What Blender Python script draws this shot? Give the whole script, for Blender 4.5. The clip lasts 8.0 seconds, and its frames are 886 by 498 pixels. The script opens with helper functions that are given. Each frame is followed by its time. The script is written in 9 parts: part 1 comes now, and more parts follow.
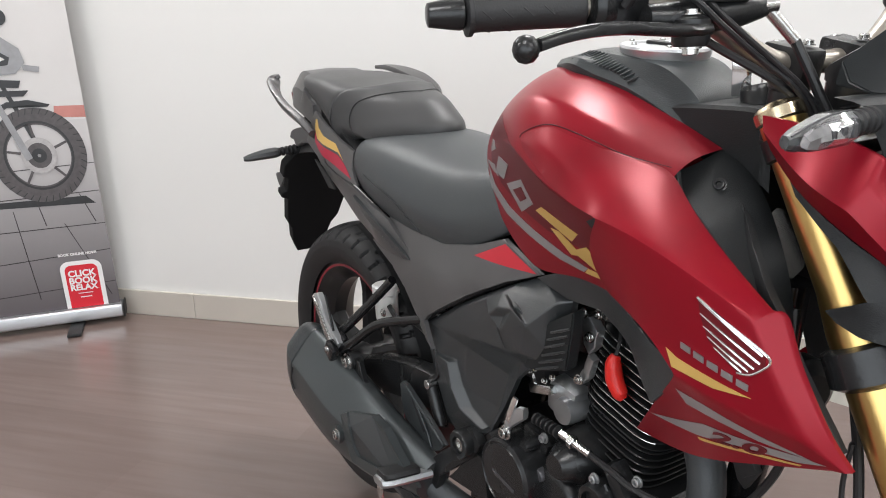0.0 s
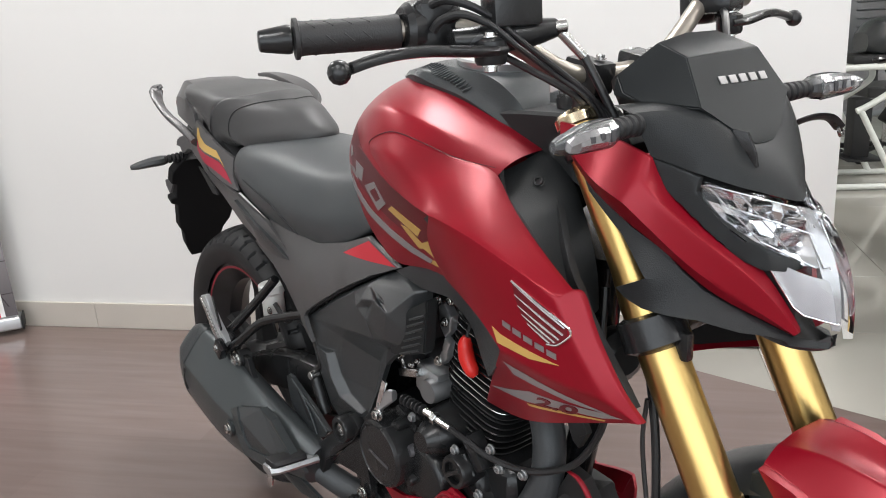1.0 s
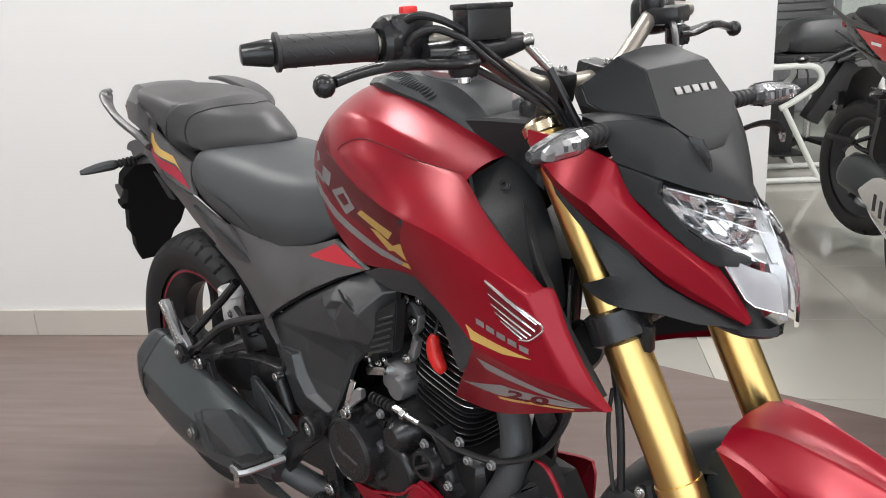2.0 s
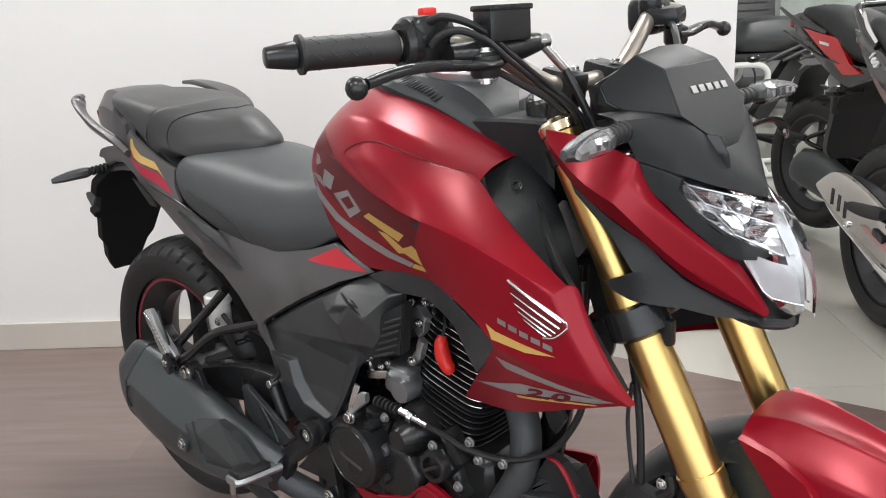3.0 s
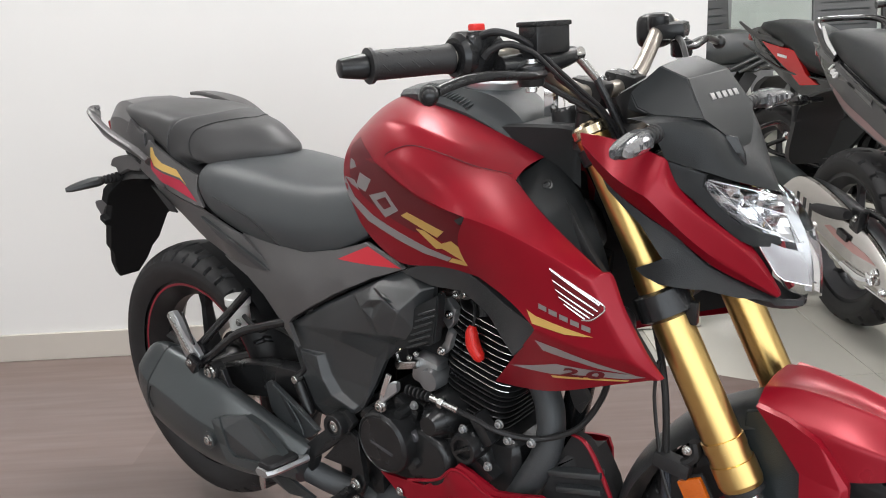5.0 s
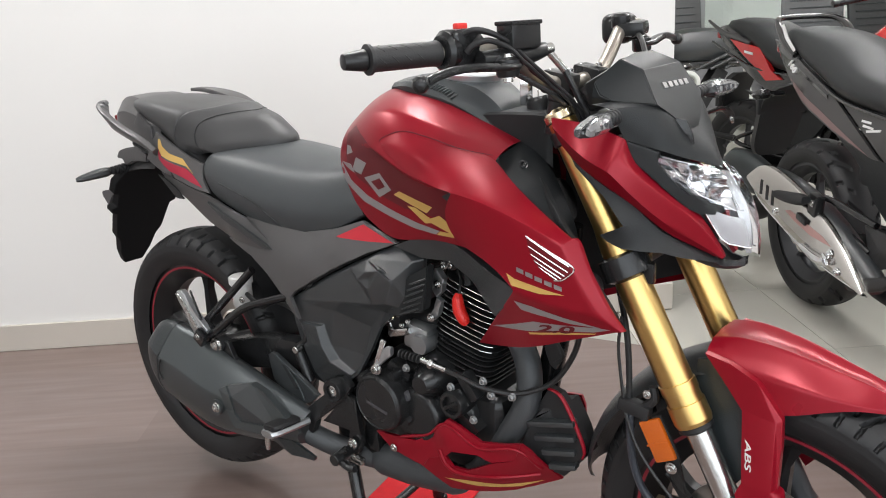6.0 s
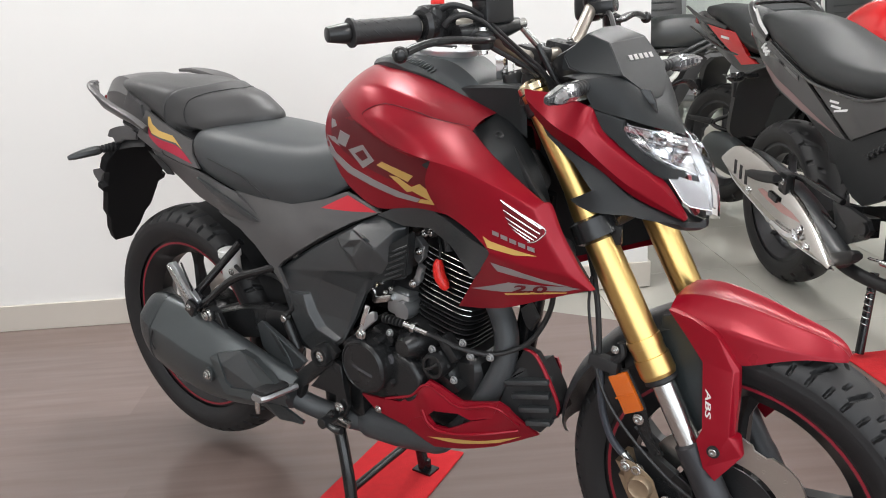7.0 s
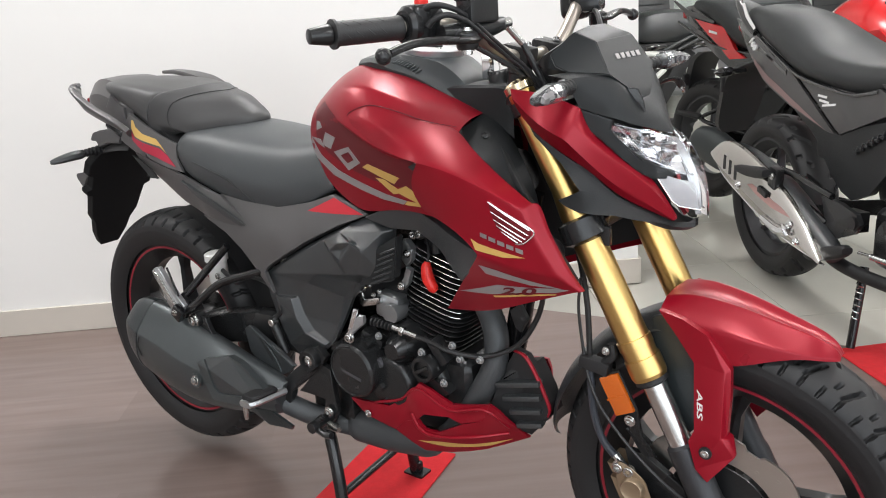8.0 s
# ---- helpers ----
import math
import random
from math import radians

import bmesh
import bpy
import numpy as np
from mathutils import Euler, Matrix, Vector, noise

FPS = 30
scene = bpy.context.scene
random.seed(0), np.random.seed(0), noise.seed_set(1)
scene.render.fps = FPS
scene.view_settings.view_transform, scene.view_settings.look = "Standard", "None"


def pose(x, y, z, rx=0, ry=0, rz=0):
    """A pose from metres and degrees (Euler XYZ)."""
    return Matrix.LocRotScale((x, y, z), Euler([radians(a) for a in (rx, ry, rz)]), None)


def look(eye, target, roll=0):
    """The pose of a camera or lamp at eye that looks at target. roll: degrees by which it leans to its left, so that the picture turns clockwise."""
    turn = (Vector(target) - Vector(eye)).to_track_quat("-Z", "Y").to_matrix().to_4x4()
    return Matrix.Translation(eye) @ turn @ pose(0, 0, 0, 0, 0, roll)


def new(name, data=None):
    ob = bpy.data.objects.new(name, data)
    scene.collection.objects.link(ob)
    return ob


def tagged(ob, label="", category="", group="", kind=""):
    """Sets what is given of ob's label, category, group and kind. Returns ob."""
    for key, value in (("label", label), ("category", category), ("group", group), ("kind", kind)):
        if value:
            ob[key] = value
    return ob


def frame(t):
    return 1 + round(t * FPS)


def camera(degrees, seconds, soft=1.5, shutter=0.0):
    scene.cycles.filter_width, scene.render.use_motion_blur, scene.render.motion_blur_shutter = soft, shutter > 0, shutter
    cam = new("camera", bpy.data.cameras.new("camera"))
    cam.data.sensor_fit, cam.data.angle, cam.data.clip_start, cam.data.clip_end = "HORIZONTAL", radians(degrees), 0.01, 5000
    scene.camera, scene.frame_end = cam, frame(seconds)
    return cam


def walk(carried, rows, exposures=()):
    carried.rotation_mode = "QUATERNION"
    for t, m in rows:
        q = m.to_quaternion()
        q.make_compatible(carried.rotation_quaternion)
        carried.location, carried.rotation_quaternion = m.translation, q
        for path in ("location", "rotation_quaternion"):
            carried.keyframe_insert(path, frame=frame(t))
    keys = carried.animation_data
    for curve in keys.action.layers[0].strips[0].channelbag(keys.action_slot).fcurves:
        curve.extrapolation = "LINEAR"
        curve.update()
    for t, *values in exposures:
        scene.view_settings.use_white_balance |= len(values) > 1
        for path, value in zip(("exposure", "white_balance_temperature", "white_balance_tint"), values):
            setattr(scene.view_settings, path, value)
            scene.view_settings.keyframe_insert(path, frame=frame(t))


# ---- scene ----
cam = camera(58.3, 8.0, soft=1.0)
PATH = [
    (0, (0.6796, -1.5089, 1.0321), (0.0569, 0.3176, 0.5066), -2.46),
    (0.5, (0.7388, -1.5432, 1.0405), (0.1920, 0.3056, 0.5089), -3.03),
    (1, (0.7856, -1.5744, 1.0531), (0.3507, 0.3002, 0.5084), -3.35),
    (1.5, (0.7797, -1.6026, 1.0665), (0.4270, 0.2861, 0.5113), -3.17),
    (3, (0.6699, -1.6275, 1.0764), (0.5254, 0.2861, 0.5130), -3.39),
    (3.5, (0.6435, -1.6337, 1.0813), (0.5382, 0.2854, 0.5282), -3.35),
    (4, (0.6168, -1.6442, 1.0849), (0.5419, 0.2793, 0.5420), -3.14),
    (4.5, (0.5843, -1.6691, 1.0852), (0.5325, 0.2560, 0.5454), -3.14),
    (6, (0.5519, -1.8685, 1.0853), (0.5668, 0.0560, 0.5409), -3.52),
    (6.5, (0.5574, -1.9274, 1.0796), (0.5935, -0.0044, 0.5311), -3.45),
    (7, (0.5582, -1.9457, 1.0658), (0.6059, -0.0291, 0.4962), -3.55),
    (7.5, (0.5605, -1.9433, 1.0690), (0.6207, -0.0289, 0.4931), -3.94),
    (8, (0.5655, -1.9292, 1.0700), (0.6338, -0.0159, 0.4913), -4.15),
]
walk(cam, [(t, look(eye, target, roll)) for t, eye, target, roll in PATH],
     exposures=((0, -0.10), (3, -0.10), (4.5, -0.11), (6, -0.05), (7, 0.0), (8, 0.03)))

# ---- world, lights, exposure ----
world = bpy.data.worlds.new("showroom_world")
scene.world = world
world.use_nodes = True
world.node_tree.nodes["Background"].inputs[0].default_value = (0.85, 0.92, 1.0, 1)
world.node_tree.nodes["Background"].inputs[1].default_value = 0.9

LAMP_ROWS = [(-1.6, -2.2), (0.6, -2.2), (2.8, -2.2), (5.0, -2.2),
             (-1.6, 0.45), (0.6, 0.45), (2.8, 0.45), (5.0, 0.45),
             (2.8, 1.8), (5.0, 1.8), (4.2, 5.2)]
CEIL = 2.9
for lx, ly in LAMP_ROWS:
    lamp = bpy.data.lights.new("panel_lamp", "AREA")
    lamp.shape, lamp.size, lamp.energy, lamp.color = "SQUARE", 0.56, 31.0, (1.0, 0.99, 0.985)
    new("panel_lamp", lamp).matrix_world = pose(lx, ly, CEIL - 0.03)

# fill light added from behind the camera, as through an assumed shop front
front_light = bpy.data.lights.new("shopfront_daylight", "AREA")
front_light.shape, front_light.size, front_light.size_y, front_light.energy, front_light.color = "RECTANGLE", 7.0, 2.2, 110.0, (0.90, 0.96, 1.0)
new("shopfront_daylight", front_light).matrix_world = pose(2.2, -4.14, 1.35, 90, 0, 0)

# ---- materials ----
def material(name, base, rough=0.5, metal=0.0, coat=0.0, bump=0.0, scale=60.0, vary=0.0, vscale=4.0, rough_vary=0.0, spec=0.5, tint=None, flakes=0.0):
    """A principled surface with fine relief (bump), slow colour change (vary) and slow gloss change (rough_vary)."""
    m = bpy.data.materials.new(name)
    m.use_nodes = True
    n, l = m.node_tree.nodes, m.node_tree.links
    b = n["Principled BSDF"]
    b.inputs["Base Color"].default_value = (*base, 1)
    b.inputs["Roughness"].default_value = rough
    b.inputs["Metallic"].default_value = metal
    b.inputs["Coat Weight"].default_value = coat
    b.inputs["Coat Roughness"].default_value = 0.14
    b.inputs["Specular IOR Level"].default_value = spec
    co = n.new("ShaderNodeTexCoord")
    if vary or rough_vary:
        t = n.new("ShaderNodeTexNoise")
        t.inputs["Scale"].default_value, t.inputs["Detail"].default_value = vscale, 6
        l.new(co.outputs["Object"], t.inputs["Vector"])
        if vary:
            mix = n.new("ShaderNodeMix")
            mix.data_type = "RGBA"
            other = tint or tuple(min(1, c * (1 + vary)) for c in base)
            mix.inputs[6].default_value = (*tuple(c * (1 - vary) for c in base), 1)
            mix.inputs[7].default_value = (*other, 1)
            l.new(t.outputs["Fac"], mix.inputs[0])
            l.new(mix.outputs[2], b.inputs["Base Color"])
        if rough_vary:
            r = n.new("ShaderNodeMapRange")
            r.inputs[3].default_value, r.inputs[4].default_value = max(0, rough - rough_vary), min(1, rough + rough_vary)
            l.new(t.outputs["Fac"], r.inputs[0])
            l.new(r.outputs[0], b.inputs["Roughness"])
    if bump:
        t2 = n.new("ShaderNodeTexNoise")
        t2.inputs["Scale"].default_value, t2.inputs["Detail"].default_value = scale, 3
        l.new(co.outputs["Object"], t2.inputs["Vector"])
        bp = n.new("ShaderNodeBump")
        bp.inputs["Strength"].default_value, bp.inputs["Distance"].default_value = bump, 0.002
        l.new(t2.outputs["Fac"], bp.inputs["Height"])
        l.new(bp.outputs[0], b.inputs["Normal"])
    return m


def glow(name, colour, strength):
    m = bpy.data.materials.new(name)
    m.use_nodes = True
    b = m.node_tree.nodes["Principled BSDF"]
    b.inputs["Base Color"].default_value = (*colour, 1)
    b.inputs["Emission Color"].default_value = (*colour, 1)
    b.inputs["Emission Strength"].default_value = strength
    return m


def glass(name, colour=(1, 1, 1), rough=0.0, ior=1.45):
    m = bpy.data.materials.new(name)
    m.use_nodes = True
    b = m.node_tree.nodes["Principled BSDF"]
    b.inputs["Base Color"].default_value = (*colour, 1)
    b.inputs["Roughness"].default_value = rough
    b.inputs["Transmission Weight"].default_value = 1.0
    b.inputs["IOR"].default_value = ior
    b.inputs["Coat Weight"].default_value = 0.5
    return m


RED = material("satin_red_paint", (0.245, 0.0036, 0.0135), 0.29, 0.25, 0.0, bump=0.03, scale=1500, rough_vary=0.03, vscale=8, spec=0.36)
DEEP_RED = material("deep_red_film", (0.135, 0.008, 0.014), 0.34, 0.25, bump=0.03, scale=1500)
GREY = material("satin_graphite_paint", (0.115, 0.112, 0.113), 0.4, 0.5, bump=0.05, scale=1500, rough_vary=0.04)
BLACK = material("grained_black_plastic", (0.027, 0.030, 0.032), 0.34, spec=0.75, bump=0.25, scale=700, vary=0.15, vscale=12, rough_vary=0.06)
DARK = material("dull_black_plastic", (0.011, 0.011, 0.012), 0.6, bump=0.2, scale=400)
COWLB = material("black_cowl_plastic", (0.017, 0.0185, 0.0195), 0.45, spec=0.24, bump=0.2, scale=800, vary=0.12, vscale=12, rough_vary=0.05)
VISOR = material("dark_screen_plastic", (0.0125, 0.0145, 0.0155), 0.33, spec=0.16, bump=0.1, scale=900, rough_vary=0.04)
INNERP = material("inner_black_plastic", (0.009, 0.010, 0.011), 0.5, spec=0.34, bump=0.25, scale=700, rough_vary=0.05)
FLAPBLACK = material("dull_black_flap", (0.005, 0.005, 0.0055), 0.75, spec=0.2, bump=0.2, scale=400)
SLATE = material("slate_plastic", (0.020, 0.025, 0.027), 0.36, spec=0.5, bump=0.25, scale=800, rough_vary=0.05)
VINYL = material("seat_vinyl", (0.036, 0.036, 0.037), 0.46, bump=0.14, scale=520, vary=0.15, vscale=6, rough_vary=0.05)
VINYL2 = material("seat_vinyl_front", (0.045, 0.05, 0.053), 0.42, bump=0.14, scale=620, vary=0.15, vscale=6)
ENGINE = material("black_engine_paint", (0.018, 0.0185, 0.0195), 0.28, 0.3, bump=0.15, scale=260, rough_vary=0.08)
FRAME = material("gloss_black_frame", (0.008, 0.008, 0.009), 0.2, bump=0.04, scale=200)
RUBBER = material("tyre_rubber", (0.0125, 0.0125, 0.0135), 0.55, spec=0.4, bump=0.15, scale=300, vary=0.3, vscale=9, rough_vary=0.08)
GRIP = material("grip_rubber", (0.017, 0.017, 0.018), 0.55, bump=0.2, scale=500)
RIM = material("satin_black_rim", (0.014, 0.014, 0.015), 0.35, 0.3, bump=0.05, scale=300)
GOLD = material("gold_anodised", (0.66, 0.45, 0.17), 0.29, 1.0, bump=0.03, scale=500, rough_vary=0.03)
CHAMPAGNE = material("champagne_anodised", (0.66, 0.55, 0.38), 0.22, 1.0, bump=0.03, scale=500)
GOLD2 = material("gold_decal", (0.62, 0.40, 0.12), 0.4, 0.3)
CHROME = material("chrome", (0.78, 0.79, 0.8), 0.08, 1.0)
STEEL = material("zinc_steel", (0.55, 0.55, 0.54), 0.25, 1.0, bump=0.08, scale=300)
CAST = material("cast_aluminium", (0.42, 0.43, 0.44), 0.42, 0.9, bump=0.25, scale=420)
DISC = material("brushed_disc_steel", (0.60, 0.59, 0.56), 0.3, 1.0, bump=0.1, scale=200)
BRONZE = material("bronze_caliper_paint", (0.30, 0.225, 0.15), 0.38, 0.6, bump=0.1, scale=300)
MUFFLER = material("muffler_grey_paint", (0.075, 0.084, 0.087), 0.36, 0.6, bump=0.1, scale=500, vary=0.2, vscale=5)
PIPE = material("exhaust_grey_paint", (0.062, 0.066, 0.070), 0.55, 0.4, bump=0.2, scale=300, vary=0.15)
FORKLOW = material("dark_fork_casting", (0.045, 0.046, 0.05), 0.45, 0.6, bump=0.1, scale=300)
SILVER = material("silver_decal", (0.34, 0.33, 0.33), 0.4, 0.5)
STRIPE = material("red_rim_tape", (0.22, 0.010, 0.022), 0.4)
DECAL_RED = material("red_decal", (0.5, 0.02, 0.035), 0.4, 0.2)
PINK = material("crimson_decal", (0.42, 0.02, 0.05), 0.45, 0.2)
WHITE_P = material("white_marking", (0.75, 0.75, 0.75), 0.5)
AMBER = material("amber_reflector", (0.50, 0.10, 0.004), 0.12, coat=0.8, bump=0.5, scale=450)
TAGRED = material("red_tag_plastic", (0.65, 0.02, 0.015), 0.35)
LENS = glass("clear_lens", ior=1.14)
DRL = material("frosted_running_light", (0.30, 0.30, 0.315), 0.3, 0.1, 0.6, vary=0.2, vscale=70)
LAMPCHROME = material("lamp_reflector", (0.75, 0.76, 0.78), 0.12, 1.0)
SILVERLENS = material("silvered_lens", (0.30, 0.30, 0.31), 0.16, 0.6, 1.0, vary=0.5, vscale=120)
RESERVE = material("milky_plastic", (0.62, 0.62, 0.60), 0.3, vary=0.08, vscale=20)
LAMPDARK = material("lamp_bezel", (0.05, 0.05, 0.055), 0.25)
HOSE = material("hose_rubber", (0.014, 0.014, 0.015), 0.4)
HOSEBLUE = material("braided_hose", (0.03, 0.035, 0.045), 0.4, bump=0.4, scale=400)
WHITE = material("white_wall_paint", (0.735, 0.728, 0.712), 0.7, bump=0.06, scale=90, vary=0.02, vscale=1.5)
CEILING = material("ceiling_paint", (0.8, 0.8, 0.8), 0.85, bump=0.05)
SKIRT = material("beige_skirting_tile", (0.52, 0.48, 0.43), 0.3, bump=0.05, scale=40, vary=0.06, vscale=5)
CARPET = material("red_carpet_mat", (0.55, 0.012, 0.018), 0.95, bump=1.0, scale=500, vary=0.2, vscale=60)
TUBE = material("white_tube_paint", (0.7, 0.72, 0.68), 0.3)
BANNERBAR = material("silver_aluminium", (0.6, 0.61, 0.63), 0.35, 0.9)


def laminate(name):
    """Brown wood laminate: long grain in object X, a tone for each board."""
    m = material(name, (0.13, 0.07, 0.055), 0.3)
    n, l = m.node_tree.nodes, m.node_tree.links
    b = n["Principled BSDF"]
    co = n.new("ShaderNodeTexCoord")
    mp = n.new("ShaderNodeMapping")
    mp.inputs["Scale"].default_value = (0.8, 9, 1)
    l.new(co.outputs["Object"], mp.inputs["Vector"])
    t = n.new("ShaderNodeTexNoise")
    t.inputs["Scale"].default_value, t.inputs["Detail"].default_value = 3.0, 4
    l.new(mp.outputs[0], t.inputs["Vector"])
    r = n.new("ShaderNodeValToRGB")
    r.color_ramp.elements[0].color, r.color_ramp.elements[1].color = (0.147, 0.108, 0.096, 1), (0.174, 0.131, 0.118, 1)
    r.color_ramp.elements[0].position, r.color_ramp.elements[1].position = 0.3, 0.7
    l.new(t.outputs["Fac"], r.inputs[0])
    info = n.new("ShaderNodeObjectInfo")
    hsv = n.new("ShaderNodeHueSaturation")
    mr = n.new("ShaderNodeMapRange")
    mr.inputs[3].default_value, mr.inputs[4].default_value = 0.93, 1.07
    l.new(info.outputs["Random"], mr.inputs[0])
    l.new(mr.outputs[0], hsv.inputs["Value"])
    l.new(r.outputs[0], hsv.inputs["Color"])
    l.new(hsv.outputs[0], b.inputs["Base Color"])
    rr = n.new("ShaderNodeMapRange")
    rr.inputs[3].default_value, rr.inputs[4].default_value = 0.20, 0.24
    l.new(t.outputs["Fac"], rr.inputs[0])
    l.new(rr.outputs[0], b.inputs["Roughness"])
    bp = n.new("ShaderNodeBump")
    bp.inputs["Strength"].default_value, bp.inputs["Distance"].default_value = 0.03, 0.001
    l.new(t.outputs["Fac"], bp.inputs["Height"])
    l.new(bp.outputs[0], b.inputs["Normal"])
    return m


LAMINATE = laminate("brown_laminate")
TILE = material("polished_grey_tile", (0.43, 0.415, 0.37), 0.09, bump=0.02, scale=8, vary=0.08, vscale=2.2, rough_vary=0.04)
GROUT = material("tile_grout", (0.3, 0.29, 0.26), 0.7)

# ---- building helpers ----
def finish(mesh, mat, sharp=35):
    for p in mesh.polygons:
        p.use_smooth = True
    mesh.set_sharp_from_angle(angle=radians(sharp))
    if mat:
        mesh.materials.append(mat)
    return mesh


def part(name, bm, mat, parent, label="", sharp=35):
    """Links a bmesh as one mesh object under a thing or a part."""
    bmesh.ops.recalc_face_normals(bm, faces=bm.faces)
    mesh = bpy.data.meshes.new(name)
    bm.to_mesh(mesh)
    bm.free()
    ob = new(name, finish(mesh, mat, sharp))
    ob.parent = parent
    if label:
        ob["label"] = label
    return ob


def thing(name, label, category, group="", m=None):
    ob = tagged(new(name), label, category, group)
    ob.empty_display_size = 0.1
    if m is not None:
        ob.matrix_world = m
    return ob


def spline(points, n=6, closed=False):
    """A smooth run through the points: n steps from each to the next."""
    p = [Vector(q) for q in points]
    k = len(p)
    out = []
    for i in range(k if closed else k - 1):
        a = p[(i - 1) % k] if closed or i else p[0] * 2 - p[1]
        b, c = p[i], p[(i + 1) % k]
        d = p[(i + 2) % k] if closed or i + 2 < k else c * 2 - b
        for s in range(n):
            t = s / n
            out.append(0.5 * (2 * b + (c - a) * t + (2 * a - 5 * b + 4 * c - d) * t * t + (3 * b - a - 3 * c + d) * t ** 3))
    if not closed:
        out.append(p[-1])
    return out


def grid_faces(bm, rows, close_u=False, close_v=False, caps=False):
    vs = [[bm.verts.new(q) for q in r] for r in rows]
    nu, nv = len(vs), len(vs[0])
    for i in range(nu if close_u else nu - 1):
        for j in range(nv if close_v else nv - 1):
            bm.faces.new((vs[i][j], vs[(i + 1) % nu][j], vs[(i + 1) % nu][(j + 1) % nv], vs[i][(j + 1) % nv]))
    if caps and close_v:
        bm.faces.new(vs[0])
        bm.faces.new(vs[-1][::-1])
    return vs


def tube(points, r, n=12, smooth=6, bm=None, flat=1.0):
    """A round bar along a smooth run of points. r: one radius, or one for each point."""
    bm = bm or bmesh.new()
    radii = list(r) if isinstance(r, (list, tuple)) else [r] * len(points)
    path = spline(points, smooth) if smooth > 1 and len(points) > 2 else [Vector(q) for q in points]
    step = smooth if smooth > 1 and len(points) > 2 else 1
    rows, side = [], None
    for i, q in enumerate(path):
        tan = (path[min(i + 1, len(path) - 1)] - path[max(i - 1, 0)]).normalized()
        if side is None:
            side = tan.orthogonal().normalized()
        side = (side - tan * side.dot(tan)).normalized()
        up = tan.cross(side)
        a, f = min(i // step, len(radii) - 1), (i % step) / step
        rad = radii[a] * (1 - f) + radii[min(a + 1, len(radii) - 1)] * f
        rows.append([q + (side * math.cos(w) + up * math.sin(w) * flat) * rad for w in (2 * math.pi * j / n for j in range(n))])
    grid_faces(bm, rows, close_v=True, caps=True)
    return bm


def lathe(profile, axis="y", n=32, at=(0, 0, 0), bm=None, closed=False):
    """Turns a profile of (radius, height) round an axis, at a place. axis may be a direction."""
    bm = bm or bmesh.new()
    z = {"x": Vector((1, 0, 0)), "y": Vector((0, 1, 0)), "z": Vector((0, 0, 1))}[axis] if isinstance(axis, str) else Vector(axis).normalized()
    u = z.orthogonal().normalized()
    v = z.cross(u)
    c = Vector(at)
    rows = [[c + z * h + (u * math.cos(w) + v * math.sin(w)) * max(r, 1e-5) for w in (2 * math.pi * j / n for j in range(n))] for r, h in profile]
    grid_faces(bm, rows, close_u=closed, close_v=True, caps=not closed)
    return bm


def rod(a, b, r, n=16, bevel=0.001, bm=None):
    """A straight bar from a to b with softened ends."""
    a, b = Vector(a), Vector(b)
    h = (b - a).length
    return lathe([(r - bevel, 0), (r, bevel), (r, h - bevel), (r - bevel, h)], b - a, n, a, bm)


def box(size, bevel=0.004, m=None, bm=None, segments=2):
    bm2 = bmesh.new()
    bmesh.ops.create_cube(bm2, size=1, matrix=Matrix.Diagonal((*size, 1)))
    if bevel:
        bmesh.ops.bevel(bm2, geom=bm2.edges[:], offset=bevel, segments=segments, affect="EDGES", profile=0.6)
    if m is not None:
        bm2.transform(m)
    if bm is None:
        return bm2
    return join(bm, bm2)


def join(bm, other):
    tmp = bpy.data.meshes.new("tmp")
    other.to_mesh(tmp)
    other.free()
    bm.from_mesh(tmp)
    bpy.data.meshes.remove(tmp)
    return bm


def mirrored(bm):
    """A copy of a bmesh on the other side of the plane y = 0."""
    b2 = bm.copy()
    for v in b2.verts:
        v.co.y = -v.co.y
    bmesh.ops.reverse_faces(b2, faces=b2.faces)
    return b2


class Sheet:
    """A smooth surface y(x, z) through a few places (x, y, z)."""

    def __init__(self, anchors):
        a = np.array(anchors, float)
        self.q = a[:, [0, 2]]
        n = len(a)
        d = np.linalg.norm(self.q[:, None] - self.q[None], axis=2)
        k = self.kernel(d) + np.eye(n) * 1e-5
        p = np.c_[np.ones(n), self.q]
        big = np.block([[k, p], [p.T, np.zeros((3, 3))]])
        self.w = np.linalg.lstsq(big, np.r_[a[:, 1], np.zeros(3)], rcond=None)[0]

    @staticmethod
    def kernel(d):
        return d ** 2 * np.log(np.maximum(d, 1e-6))

    def y(self, x, z):
        d = np.linalg.norm(self.q - np.array([x, z]), axis=1)
        return float(self.kernel(d) @ self.w[:-3] + self.w[-3] + self.w[-2] * x + self.w[-1] * z)


def flat_cells(outline, cell):
    """A polygon in the plane y = 0, cut into cells."""
    bm = bmesh.new()
    f = bm.faces.new([bm.verts.new((x, 0, z)) for x, z in outline])
    xs, zs = [p[0] for p in outline], [p[1] for p in outline]
    for lo, hi, no in ((min(xs), max(xs), (1, 0, 0)), (min(zs), max(zs), (0, 0, 1))):
        k = int((hi - lo) / cell)
        for i in range(1, k + 1):
            at = lo + (hi - lo) * i / (k + 1)
            bmesh.ops.bisect_plane(bm, geom=bm.verts[:] + bm.edges[:] + bm.faces[:], plane_co=(Vector(no) * at), plane_no=no)
    return bm


